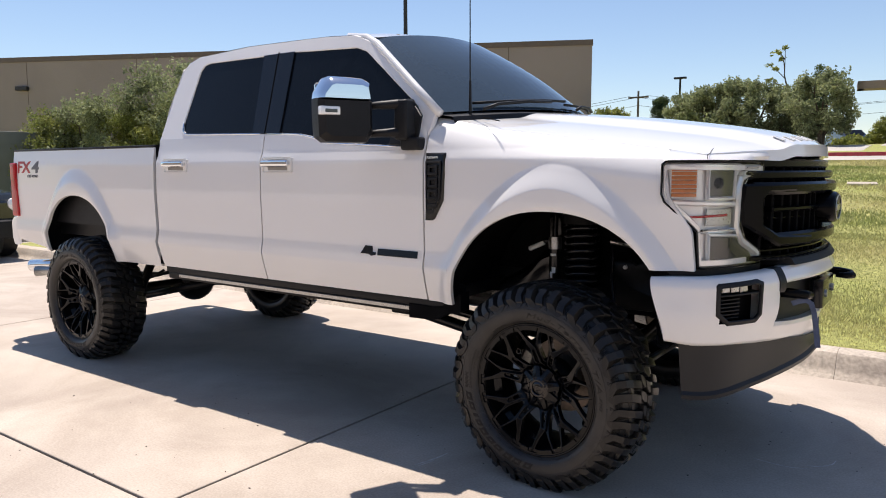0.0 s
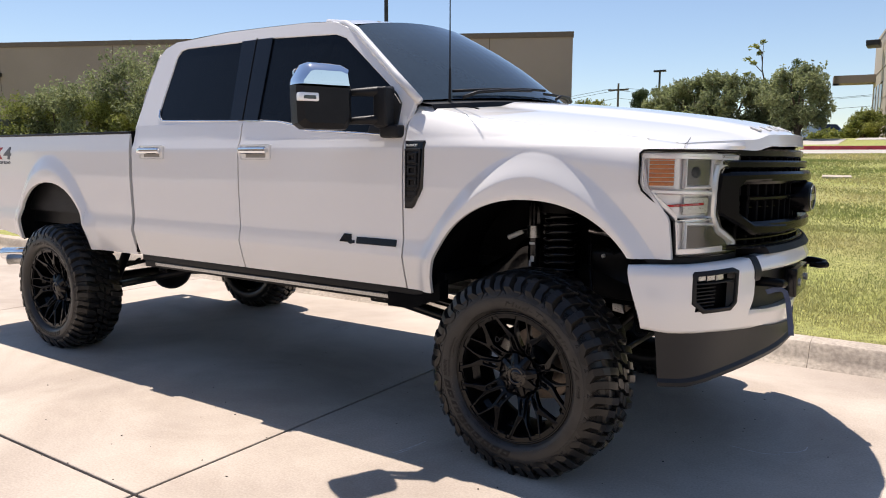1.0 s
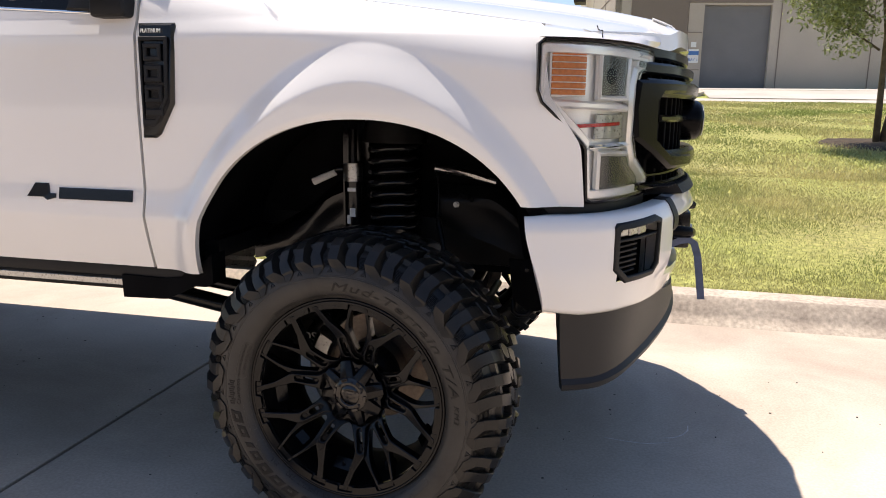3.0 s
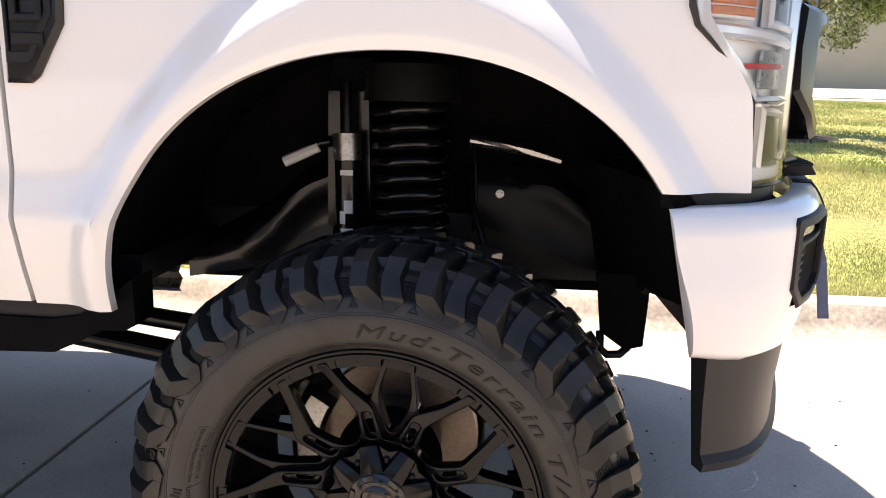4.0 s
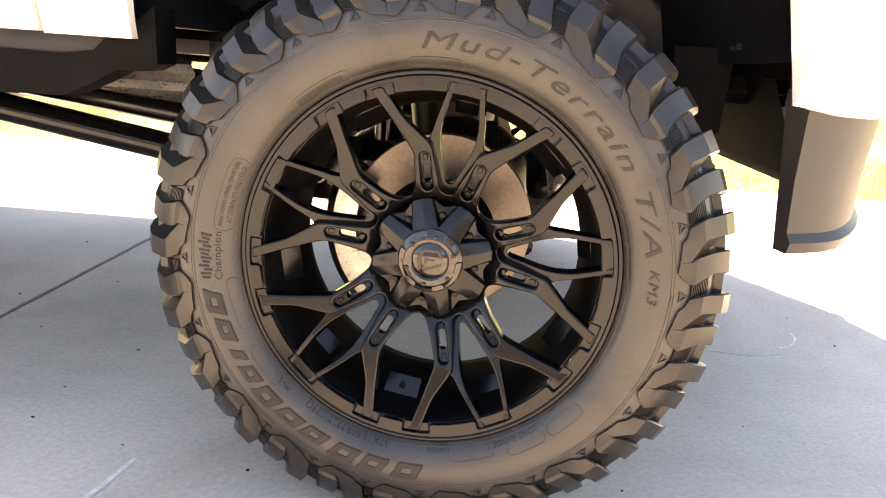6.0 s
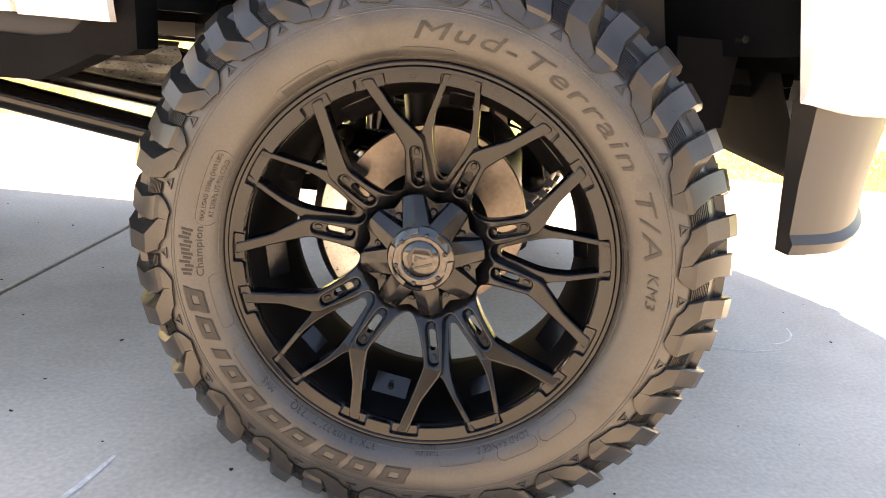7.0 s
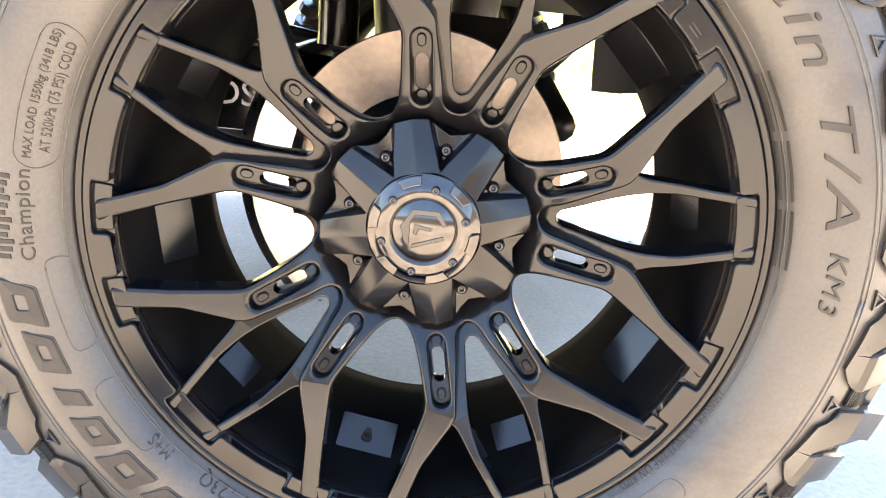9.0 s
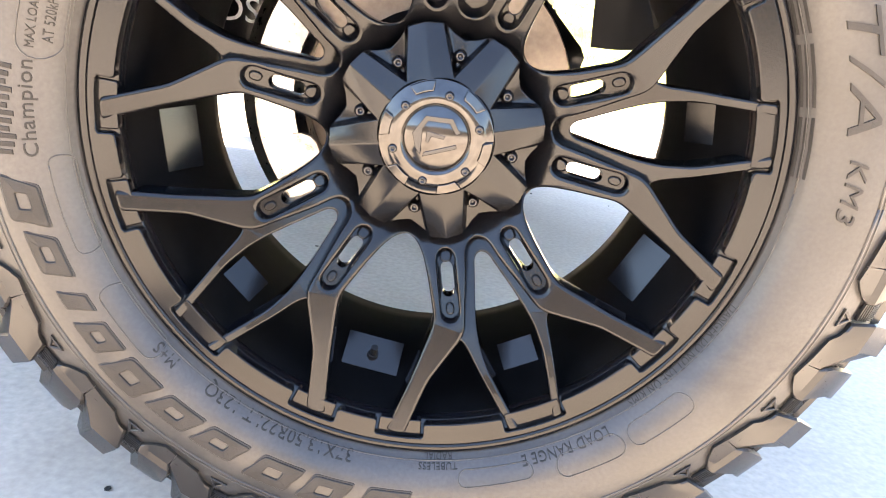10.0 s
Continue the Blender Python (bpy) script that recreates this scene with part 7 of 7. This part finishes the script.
# badges
for s in (-1, 1):
    def on_side(poly, h, depth, bev=0.003, zone="fender", holes=()):
        bm = plate(bmesh.new(), poly, h, depth, bev, holes)
        for v in bm.verts:
            x, z, hh = v.co
            v.co = Vector((x, s * (half(x, z, zone) + hh), z))
        bmesh.ops.recalc_face_normals(bm, faces=bm.faces[:])
        return bm
    eb = part("fender_badge", on_side([(-0.716, 1.530), (-0.597, 1.530), (-0.592, 1.520), (-0.600, 1.295), (-0.652, 1.205), (-0.668, 1.193), (-0.712, 1.193)], 0.014, 0.03, 0.008), GLOSS_BLACK, truck, "gloss black fender vent badge", 30)
    part("badge_frame", on_side([(-0.706, 1.490), (-0.612, 1.490), (-0.610, 1.480), (-0.615, 1.312), (-0.655, 1.238), (-0.663, 1.228), (-0.704, 1.228)], 0.0165, 0.006, 0.002, holes=[[(-0.698, 1.478), (-0.622, 1.478), (-0.625, 1.318), (-0.662, 1.248), (-0.698, 1.248)]]), PLASTIC, eb, "", 0)
    for k, z in enumerate((1.420, 1.358, 1.298, 1.258)):
        hh = 0.05 if k < 3 else 0.022
        part("badge_bar", on_side([(-0.690, z), (-0.632, z), (-0.632, z + hh), (-0.690, z + hh)], 0.019, 0.008, 0.003, holes=[[(-0.678, z + 0.014), (-0.644, z + 0.014), (-0.644, z + hh - 0.014), (-0.678, z + hh - 0.014)]] if k < 3 else []), PLASTIC, eb, "plain raised block on the badge", 0)
    bm = letters("PLATINUM", 0.017, 0.001)
    xs = [v.co.x for v in bm.verts]
    for v in bm.verts:
        x = (v.co.x - min(xs)) / (max(xs) - min(xs))
        X = (-0.699 + 0.066 * x) if s < 0 else (-0.616 - 0.066 * x)
        v.co = Vector((X, s * (half(-0.64, 1.51, "fender") + 0.0155 + v.co.z), 1.501 + v.co.y))
    part("lettering", bm, WHITE_MARK, eb, "small white trim lettering", 0)
    db = part("door_badge", on_side([(-1.035, 0.992), (-0.768, 0.992), (-0.768, 1.028), (-1.035, 1.028)], 0.006, 0.01, 0.002, "door"), GLOSS_BLACK, truck, "black door badge bar", 0)
    part("badge_mark", on_side([(-1.155, 0.996), (-1.125, 1.040), (-1.075, 1.040), (-1.070, 1.008), (-1.048, 1.008), (-1.048, 0.994), (-1.078, 0.986), (-1.095, 0.996)], 0.006, 0.01, 0.002, "door"), GLOSS_BLACK, db, "", 0)
    for txt, size, z, m, w in (("FX", 0.13, 1.425, DECAL_RED, 0.235), ("4", 0.13, 1.425, DECAL_GREY, 0.125), ("OFF ROAD", 0.03, 1.385, DECAL_GREY, 0.18)):
        bm = letters(txt, size, 0.001, 1.0, size * 0.03, 0.1)
        xs = [v.co.x for v in bm.verts]
        x0 = -5.035 if txt == "FX" else -4.790 if txt == "4" else -4.865
        for v in bm.verts:
            x = (v.co.x - min(xs)) / (max(xs) - min(xs)) * w
            X = x0 + x if s < 0 else -(x0 + x) - 9.80
            v.co = Vector((X, s * (half(-4.9, z + v.co.y, "bed") + 0.0015 + v.co.z), z + v.co.y))
        for ch in islands(bm):
            part("decal", ch, m, truck, "off-road decal on the bed side", 0)


# ---- truck: chassis and suspension ----
chassis = new("chassis")
chassis.parent = truck
chassis["label"] = "black frame, axles and suspension"
for s in (-1, 1):
    part("frame_rail", boxed((-5.05, s * 0.43 - 0.045, 0.745), (0.72, s * 0.43 + 0.045, 0.91), 0.012, 2), UNDER, chassis, "black frame rail")
    part("inner_fender", loft(bmesh.new(), [[(x, s * 0.47, 0.86), (x, s * 0.475, 1.10), (x, s * 0.50, 1.30), (x, s * 0.62, 1.33)] for x in span(-0.62, 0.62, 8)], False), LINER, chassis, "", 40)
    part("inner_fender", boxed((-4.70, min(s * 0.46, s * 0.48), 0.80), (-3.50, max(s * 0.46, s * 0.48), 1.35)), LINER, chassis)
part("cab_floor", boxed((-3.05, -0.88, 0.80), (-0.55, 0.88, 0.86)), UNDER, chassis)
part("engine_tray", boxed((-0.6, -0.46, 0.72), (0.72, 0.46, 1.40)), LINER, chassis)
part("bed_under", boxed((-5.05, -0.88, 0.92), (-3.07, 0.88, 1.02)), UNDER, chassis)
# axles
for x, dy in ((0.0, -0.2), (-4.06, 0.0)):
    bm = rodded((x, -0.80, 0.455), (x, 0.80, 0.455), 0.048)
    r = bmesh.ops.create_uvsphere(bm, u_segments=18, v_segments=12, radius=0.17, matrix=Matrix.Translation((x, dy, 0.455)))
    part("axle", bm, UNDER, chassis, "black solid axle", 40)
part("drive_shaft", rodded((-3.85, 0, 0.48), (-1.9, 0, 0.66), 0.045), UNDER, chassis)
part("transfer_case", boxed((-2.15, -0.28, 0.56), (-1.45, 0.25, 0.82), 0.05, 3), UNDER, chassis)
part("fuel_tank", boxed((-3.35, 0.05, 0.62), (-2.2, 0.42, 0.84), 0.05, 3), UNDER, chassis)
for s in (-1, 1):
    # radius arm and its bracket
    part("radius_arm", tube(bmesh.new(), [(-0.02, s * 0.52, 0.40), (-0.35, s * 0.52, 0.47), (-1.15, s * 0.52, 0.60), (-1.25, s * 0.50, 0.62)], [0.04, 0.034, 0.034, 0.04], 10), SATIN_BLACK, chassis, "black tubular radius arm", 50)
    part("arm_brace", tube(bmesh.new(), [(-0.10, s * 0.52, 0.54), (-0.5, s * 0.52, 0.59), (-1.15, s * 0.50, 0.66)], 0.026, 10), SATIN_BLACK, chassis, "", 50)
    part("arm_web", boxed((-0.60, s * 0.52 - 0.008, 0.50), (-0.56, s * 0.52 + 0.008, 0.60), 0.004, 1), SATIN_BLACK, chassis)
    part("arm_bracket", boxed((-1.36, s * 0.46 - 0.05, 0.56), (-1.16, s * 0.46 + 0.05, 0.72), 0.02, 2), UNDER, chassis)
    # leaf springs
    for k in range(4):
        L = 0.78 - 0.13 * k
        part("leaf_spring", tube(bmesh.new(), [(-4.06 + L * t, s * 0.56, 0.60 - 0.018 * k - 0.0 + 0.10 * t * t) for t in span(-1, 1, 10)], 0.012, 6), UNDER, chassis, "", 60)
    part("spring_hanger", boxed((-3.36, s * 0.56 - 0.05, 0.58), (-3.26, s * 0.56 + 0.05, 0.86), 0.015, 2), UNDER, chassis)
    part("rear_damper", rodded((-3.86, s * 0.66, 0.46), (-3.62, s * 0.60, 0.92), 0.034), UNDER, chassis)
    part("traction_bar", tube(bmesh.new(), [(-4.0, s * 0.62, 0.40), (-3.0, s * 0.55, 0.62)], 0.028, 10), UNDER, chassis, "", 60)
    # knuckle, rotor and caliper
    bm = spin([(0.060, 0.022), (0.088, 0.022), (0.094, 0.012), (0.094, 0.0), (0.178, 0.0), (0.180, -0.004), (0.180, -0.032), (0.178, -0.036), (0.06, -0.036)], 72)
    for v in bm.verts:
        v.co = Vector((v.co.x - 0.035, s * (0.805 + v.co.z), 0.458 + v.co.y))
    bmesh.ops.recalc_face_normals(bm, faces=bm.faces[:])
    part("brake_rotor", bm, ROTOR, chassis, "bare steel brake rotor", 30)
    bm = spin([(0.0, -0.10), (0.05, -0.10), (0.056, -0.105), (0.075, -0.13), (0.11, -0.14), (0.105, -0.16), (0.10, -0.24)], 40)
    for v in bm.verts:
        v.co = Vector((v.co.x - 0.035, s * (1.04 + v.co.z), 0.458 + v.co.y))
    part("wheel_hub", bm, UNDER, chassis, "", 30)
    bm = spin([(0.150, 0.045), (0.160, 0.058), (0.205, 0.058), (0.222, 0.040), (0.226, -0.05), (0.150, -0.05), (0.150, 0.045)], 18, radians(148), radians(228))
    bmesh.ops.holes_fill(bm, edges=[e for e in bm.edges if e.is_boundary], sides=0)
    for v in bm.verts:
        v.co = Vector((v.co.x - 0.035, s * (0.80 + v.co.z), 0.458 + v.co.y))
    rod(bm, (-0.182, s * 0.85, 0.385), (-0.182, s * 0.862, 0.385), 0.022)
    bmesh.ops.recalc_face_normals(bm, faces=bm.faces[:])
    part("caliper", bm, SILVER, chassis, "grey cast brake caliper")
    part("knuckle", loft(bmesh.new(), [[(-0.07, s * 0.76, 0.30), (0.07, s * 0.76, 0.30), (0.07, s * 0.68, 0.30), (-0.07, s * 0.68, 0.30)], [(-0.10, s * 0.78, 0.46), (0.10, s * 0.78, 0.46), (0.10, s * 0.66, 0.46), (-0.10, s * 0.66, 0.46)], [(-0.05, s * 0.70, 0.66), (0.06, s * 0.70, 0.66), (0.05, s * 0.70, 0.66), (-0.05, s * 0.70, 0.66)]]), UNDER, chassis, "", 30)
    part("brake_hose", tube(bmesh.new(), [(0.10, s * 0.80, 0.60), (0.18, s * 0.70, 0.66), (0.17, s * 0.68, 0.78), (0.12, s * 0.60, 0.92), (0.10, s * 0.56, 1.02)], 0.008, 8), UNDER, chassis, "", 60)
    # coil spring
    c = Vector((-0.035, s * 0.60, 0))
    pts = [c + Vector((0.082 * math.cos(a), 0.082 * math.sin(a), 0.72 + 0.47 * a / (math.tau * 12.5))) for a in span(0, math.tau * 12.5, 260)]
    part("coil_spring", tube(bmesh.new(), pts, 0.0132, 10), GLOSS_BLACK, chassis, "gloss black coil spring", 60)
    part("spring_seat", rodded((c.x, c.y, 1.18), (c.x, c.y, 1.26), 0.11, 0.10, 24), UNDER, chassis)
    part("spring_core", rodded((c.x, c.y, 0.70), (c.x, c.y, 1.20), 0.045, 0.045, 16), LINER, chassis)
    part("spring_post", rodded((c.x, c.y, 0.50), (c.x, c.y, 0.73), 0.07, 0.10, 20), UNDER, chassis)
    # damper with remote hose
    d = part("damper", rodded((-0.172, s * 0.625, 0.60), (-0.180, s * 0.622, 1.045), 0.029, None, 24), GLOSS_BLACK, chassis, "black and silver damper with white marking")
    part("damper_collar", rodded((-0.179, s * 0.622, 1.045), (-0.181, s * 0.620, 1.105), 0.0325, None, 24), SILVER, d, "bare metal damper collar")
    part("damper_rod", rodded((-0.181, s * 0.620, 1.105), (-0.184, s * 0.610, 1.22), 0.015, None, 12), GLOSS_BLACK, d)
    for z0, z1, a0, a1 in ((1.012, 1.024, 60, 118), (0.925, 0.955, 62, 100), (0.90, 0.93, 95, 122), (0.86, 0.89, 60, 118), (0.80, 0.845, 70, 112), (0.74, 0.78, 62, 118)):
        bm = bmesh.new()
        loft(bm, [[(-0.176 + 0.0298 * math.cos(radians(a)), s * (0.624 + 0.0298 * math.sin(radians(a))), z) for a in span(a0, a1, 8)] for z in (z0, z1)], False)
        part("marking", bm, WHITE_MARK, d, "plain white marking", 60)
    part("reservoir_hose", tube(bmesh.new(), [(-0.21, s * 0.60, 1.085), (-0.245, s * 0.60, 1.082), (-0.29, s * 0.60, 1.055)], 0.012, 10), GLOSS_BLACK, chassis, "", 60)
    part("hose_fitting", rodded((-0.250, s * 0.606, 1.072), (-0.330, s * 0.612, 1.036), 0.0115, 0.013, 8), HOUSING, chassis, "bright hose fitting")
    part("damper_tower", loft(bmesh.new(), [[(-0.24, s * 0.50, 0.88), (-0.135, s * 0.50, 0.88), (-0.135, s * 0.56, 0.88), (-0.24, s * 0.56, 0.88)], [(-0.235, s * 0.50, 1.20), (-0.14, s * 0.50, 1.20), (-0.14, s * 0.57, 1.20), (-0.235, s * 0.57, 1.20)], [(-0.20, s * 0.50, 1.27), (0.04, s * 0.50, 1.27), (0.04, s * 0.66, 1.27), (-0.20, s * 0.66, 1.27)]]), GLOSS_BLACK, chassis, "gloss black damper tower", 30)
    # pressed, wavy frame plates ahead of and behind the spring
    def pressed(x0, x1, zlo, zhi, y, amp, ph):
        rings = []
        for i in range(15):
            x = x0 + (x1 - x0) * i / 14
            lo_, hi_ = zlo(x), zhi(x)
            rings.append([(x, s * (y + amp * math.sin(14 * x + ph) * math.sin(math.pi * min(1.0, k / 8)) - 0.06 * smoothstep(0.75, 1.0, k / 10)), lo_ + (hi_ - lo_) * k / 10) for k in range(11)])
        return loft(bmesh.new(), rings, False)
    part("shock_bracket", pressed(-0.60, -0.235, lambda x: interp(x, [(-0.6, 0.735), (-0.235, 0.80)]), lambda x: interp(x, [(-0.6, 0.82), (-0.40, 0.93), (-0.30, 1.02), (-0.235, 1.05)]), 0.545, 0.020, 2.0), GLOSS_BLACK, chassis, "gloss black chassis bracket", 50)
    part("chassis_plate", pressed(0.11, 0.47, lambda x: interp(x, [(0.11, 0.90), (0.30, 0.84), (0.47, 0.77)]), lambda x: interp(x, [(0.11, 1.035), (0.30, 1.03), (0.40, 0.95), (0.47, 0.84)]), 0.562, 0.010, 0.5), UNDER, chassis, "black chassis plate", 50)
    bt = part("plate_bolt", rodded((0.173, s * 0.56, 0.972), (0.173, s * 0.585, 0.972), 0.006, None, 6), SILVER, chassis, "bright hex bolt")
    part("washer", rodded((0.173, s * 0.56, 0.972), (0.173, s * 0.572, 0.972), 0.010, None, 18), SILVER, bt)
    for dx, dz in ((0.205, 1.0), (0.225, 0.99), (0.19, 1.005)):
        part("plate_hole", rodded((dx, s * 0.563, dz), (dx, s * 0.5665, dz), 0.008, None, 10), LINER, chassis)
    part("sensor_lead", tube(bmesh.new(), [(0.105, s * 0.575, 1.09), (0.115, s * 0.585, 1.03), (0.118, s * 0.595, 0.97), (0.119, s * 0.60, 0.925)], 0.0035, 6), UNDER, chassis, "", 60)
    part("sensor_plug", rodded((0.119, s * 0.60, 0.93), (0.117, s * 0.60, 0.885), 0.009, 0.007, 10), UNDER, chassis)
    foil = tube(bmesh.new(), [(0.10, s * 0.575, 1.095), (0.17, s * 0.575, 1.088), (0.24, s * 0.575, 1.073), (0.31, s * 0.575, 1.055)], [0.012, 0.014, 0.013, 0.010], 9)
    for v in foil.verts:
        v.co += Vector((noise.noise(v.co * 90), noise.noise(v.co * 80 + Vector((3, 1, 2))), noise.noise(v.co * 70))) * 0.004
    part("foil_sleeve", foil, SILVER, chassis, "crinkled silver foil sleeve", 0)
    part("stay_plate", loft(bmesh.new(), [[(0.385, s * y, 0.83), (0.50, s * y, 0.83), (0.492, s * y, 0.672), (0.455, s * y, 0.662), (0.40, s * y, 0.70)] for y in (0.735, 0.748)]), LINER, chassis, "black hanging bumper stay", 20)
    part("bumper_stay", tube(bmesh.new(), [(0.40, s * 0.742, 0.70), (0.402, s * 0.742, 0.662), (0.418, s * 0.742, 0.648), (0.445, s * 0.742, 0.650), (0.462, s * 0.742, 0.668)], 0.009, 8), UNDER, chassis, "", 60)
    part("liner_front", loft(bmesh.new(), [[(0.475 + 0.06 * t, s * 0.955, 1.04 - 0.23 * t), (0.455 + 0.06 * t, s * 0.86, 1.04 - 0.235 * t), (0.41 + 0.05 * t, s * 0.72, 1.05 - 0.25 * t), (0.36 + 0.05 * t, s * 0.56, 1.06 - 0.26 * t)] for t in span(0, 1, 6)], False), LINER, chassis, "black arch liner edge", 40)
    part("corner_bolt", rodded((0.455, s * 0.87, 0.83), (0.458, s * 0.895, 0.83), 0.006), UNDER, chassis)
# Black sheet added under the nose to keep the bright far valance hidden.
part("added_screen", loft(bmesh.new(), [[(0.60, y, 0.82), (0.63, y, 0.74), (0.70, y, 0.58), (0.74, y, 0.55)] for y in span(-0.66, 0.66, 10)], False), LINER, chassis, "black sheet added to hide the far valance", 40)
part("heat_shield", loft(bmesh.new(), [[(x, -0.20 - 0.012 * math.sin(k * math.pi / 2) - 0.006 * noise.noise((x * 40, k, 0)), 0.600 + 0.0125 * k) for k in range(11)] for x in span(-1.10, -0.78, 24)], False), SILVER, chassis, "crinkled silver heat shield", 50)
part("track_bar", tube(bmesh.new(), [(0.16, -0.66, 0.52), (0.18, 0.2, 0.66), (0.18, 0.45, 0.72)], 0.024, 10), UNDER, chassis, "", 60)
part("drag_link", tube(bmesh.new(), [(0.14, -0.70, 0.40), (0.14, 0.70, 0.40)], 0.020, 10), UNDER, chassis, "", 60)
st = part("steering_damper", rodded((-0.265, -0.80, 0.535), (-0.255, -0.25, 0.56), 0.036, None, 20), GLOSS_BLACK, chassis, "black steering damper")
bm = letters("DS", 0.042, 0.001)
bmesh.ops.transform(bm, matrix=pose(-0.298, -0.8035, 0.522, 90, 0, 0), verts=bm.verts[:])
part("label_plate", boxed((-0.325, -0.802, 0.490), (-0.215, -0.77, 0.595), 0.008, 2), GLOSS_BLACK, st)
part("lettering", bm, WHITE_MARK, st, "white letters on the damper", 0)
ex = part("exhaust_tip", tube(bmesh.new(), [(-4.62, -0.66, 0.66), (-4.84, -0.80, 0.635), (-5.06, -0.93, 0.62)], [0.042, 0.045, 0.052], 20), CHROME, truck, "polished exhaust tip", 60)


# ---- parked car behind the truck ----
car = thing("parked_car", "dark parked utility vehicle behind the truck", "car", (-10.85, 0.70, 0.0))
shape = [(0.0, 0.50), (0.02, 0.95), (-0.08, 1.08), (-1.15, 1.16), (-1.95, 1.72), (-4.2, 1.76), (-4.55, 1.1), (-4.6, 0.5)]
bm = bmesh.new()
loft(bm, [[(x - (0.10 if abs(y) > 0.9 else 0), y * (1 if z < 1.2 else 0.82), z - (0.03 if abs(y) > 0.9 else 0)) for x, z in shape] for y in (-0.98, -0.88, 0, 0.88, 0.98)])
bmesh.ops.bevel(bm, geom=[e for e in bm.edges if e.calc_face_angle(0) > 0.5], offset=0.03, segments=2, affect="EDGES")
part("body", bm, CAR_BLACK, car, "", 40)
part("bumper", boxed((-0.05, -0.95, 0.36), (0.16, 0.95, 0.66), 0.05, 3), PLASTIC, car, "dark plastic bumper")
part("grille", boxed((0.0, -0.5, 0.70), (0.05, 0.5, 1.0), 0.02, 2), PLASTIC, car)
for y in (-0.80, 0.80):
    bm = spin([(0.0, 0.03), (0.06, 0.028), (0.095, 0.01), (0.10, -0.03)], 24)
    bmesh.ops.transform(bm, matrix=pose(0.03, y, 0.90, 0, 90, 0), verts=bm.verts[:])
    part("headlamp", bm, HOUSING, car, "round clear headlamp", 40)
    for x in (-0.75, -3.6):
        bm = spin([(0.0, 0.10), (0.22, 0.10), (0.24, 0.12), (0.36, 0.12), (0.38, 0.08), (0.38, -0.12), (0.2, -0.12)], 32)
        bmesh.ops.transform(bm, matrix=pose(x, y * 1.13, 0.38, 90 if y < 0 else -90, 0, 0), verts=bm.verts[:])
        part("wheel", bm, PLASTIC, car, "", 40)
part("windscreen", boxed((-1.93, -0.70, 1.20), (-1.20, 0.70, 1.24), 0.01, 1, pose(-1.55, 0, 1.46, 0, 35, 0) @ pose(1.56, 0, -1.2)), GLASS, car)
part("exhaust_tip", tube(bmesh.new(), [(-4.70, -0.72, 0.60), (-4.84, -0.82, 0.585), (-4.98, -0.93, 0.575)], [0.036, 0.038, 0.045], 20), SILVER, truck, "second exhaust tip", 60)
far_car = copy_thing(car, pose(-4.6, 60.5, 2.75, 0, 0, -60))
far_car["label"] = "dark utility vehicle parked far across the drive"


# ---- pavement slabs ----
pav = structure("pavement", boxed((-41.6, -15.6, -0.06), (21, 1.6, -0.04)), JOINT, "pale sunlit concrete paving in large slabs")


SX, GAP = 4.48, 0.017
cols = [(-1.27 + SX * k) for k in range(-9, 5)]
rows_y = [(-15.6, -6.68), (-6.68, -2.20), (-2.20, 1.60)]
first = {}
for x in cols:
    for y0, y1 in rows_y:
        key = (y0,)
        if key not in first:
            bm = bmesh.new()
            box(bm, (GAP / 2, GAP / 2, -0.05), (SX - GAP / 2, y1 - y0 - GAP / 2, 0.0), 0.003, 1)
            first[key] = part("slab", bm, CONCRETE, pav, smooth=0)
            first[key].matrix_basis = pose(x, y0, 0)
        else:
            share("slab", first[key], pose(x, y0, 0), pav)


# pale scratches and dark grit on the slabs
SCRATCH = mat("pale_scratch", (0.53, 0.49, 0.45), 0.85, var=0.2, scale=30)


def scratch(pts, w):
    rings = []
    for k, (x, y) in enumerate(pts):
        a, b = Vector(pts[max(k - 1, 0)]), Vector(pts[min(k + 1, len(pts) - 1)])
        d = (b - a).normalized()
        h = w * (0.35 + 0.65 * math.sin(math.pi * (k + 0.5) / len(pts)))
        rings.append([(x - d.y * h, y + d.x * h, 0.0012), (x + d.y * h, y - d.x * h, 0.0012)])
    part("scratch", loft(bmesh.new(), rings, False), SCRATCH, pav, "pale scratch on the concrete", 0)


scratch([(-0.625, -1.22), (-0.605, -1.16), (-0.592, -1.11), (-0.584, -1.06), (-0.578, -1.01)], 0.006)
scratch([(-0.605, -1.22), (-0.588, -1.16), (-0.580, -1.12)], 0.004)
scratch([(0.72, -0.175), (0.80, -0.187), (0.88, -0.190), (0.97, -0.155)], 0.0035)
scratch([(0.95, -0.12), (0.99, -0.105), (1.03, -0.07), (1.055, -0.02), (1.06, 0.03)], 0.0035)
grit_rng = random.Random(12)
grit = bmesh.new()
for k in range(260):
    x, y = grit_rng.uniform(-3.2, 2.6), grit_rng.uniform(-3.6, 0.7)
    if -0.3 < x < 0.3 and -1.12 < y < -0.7:
        continue
    r = grit_rng.uniform(0.0012, 0.0042)
    m = Matrix.Translation((x, y, r * 0.5)) @ Matrix.Rotation(grit_rng.uniform(0, 6.3), 4, "Z") @ Matrix.Diagonal((r * grit_rng.uniform(0.8, 2.2), r, r * 0.6, 1))
    bmesh.ops.create_icosphere(grit, subdivisions=1, radius=1.0, matrix=m)
tagged(part("grit", grit, JOINT, None, "", 0), "scattered dark grit and twig bits on concrete", "grit", kind="stuff")
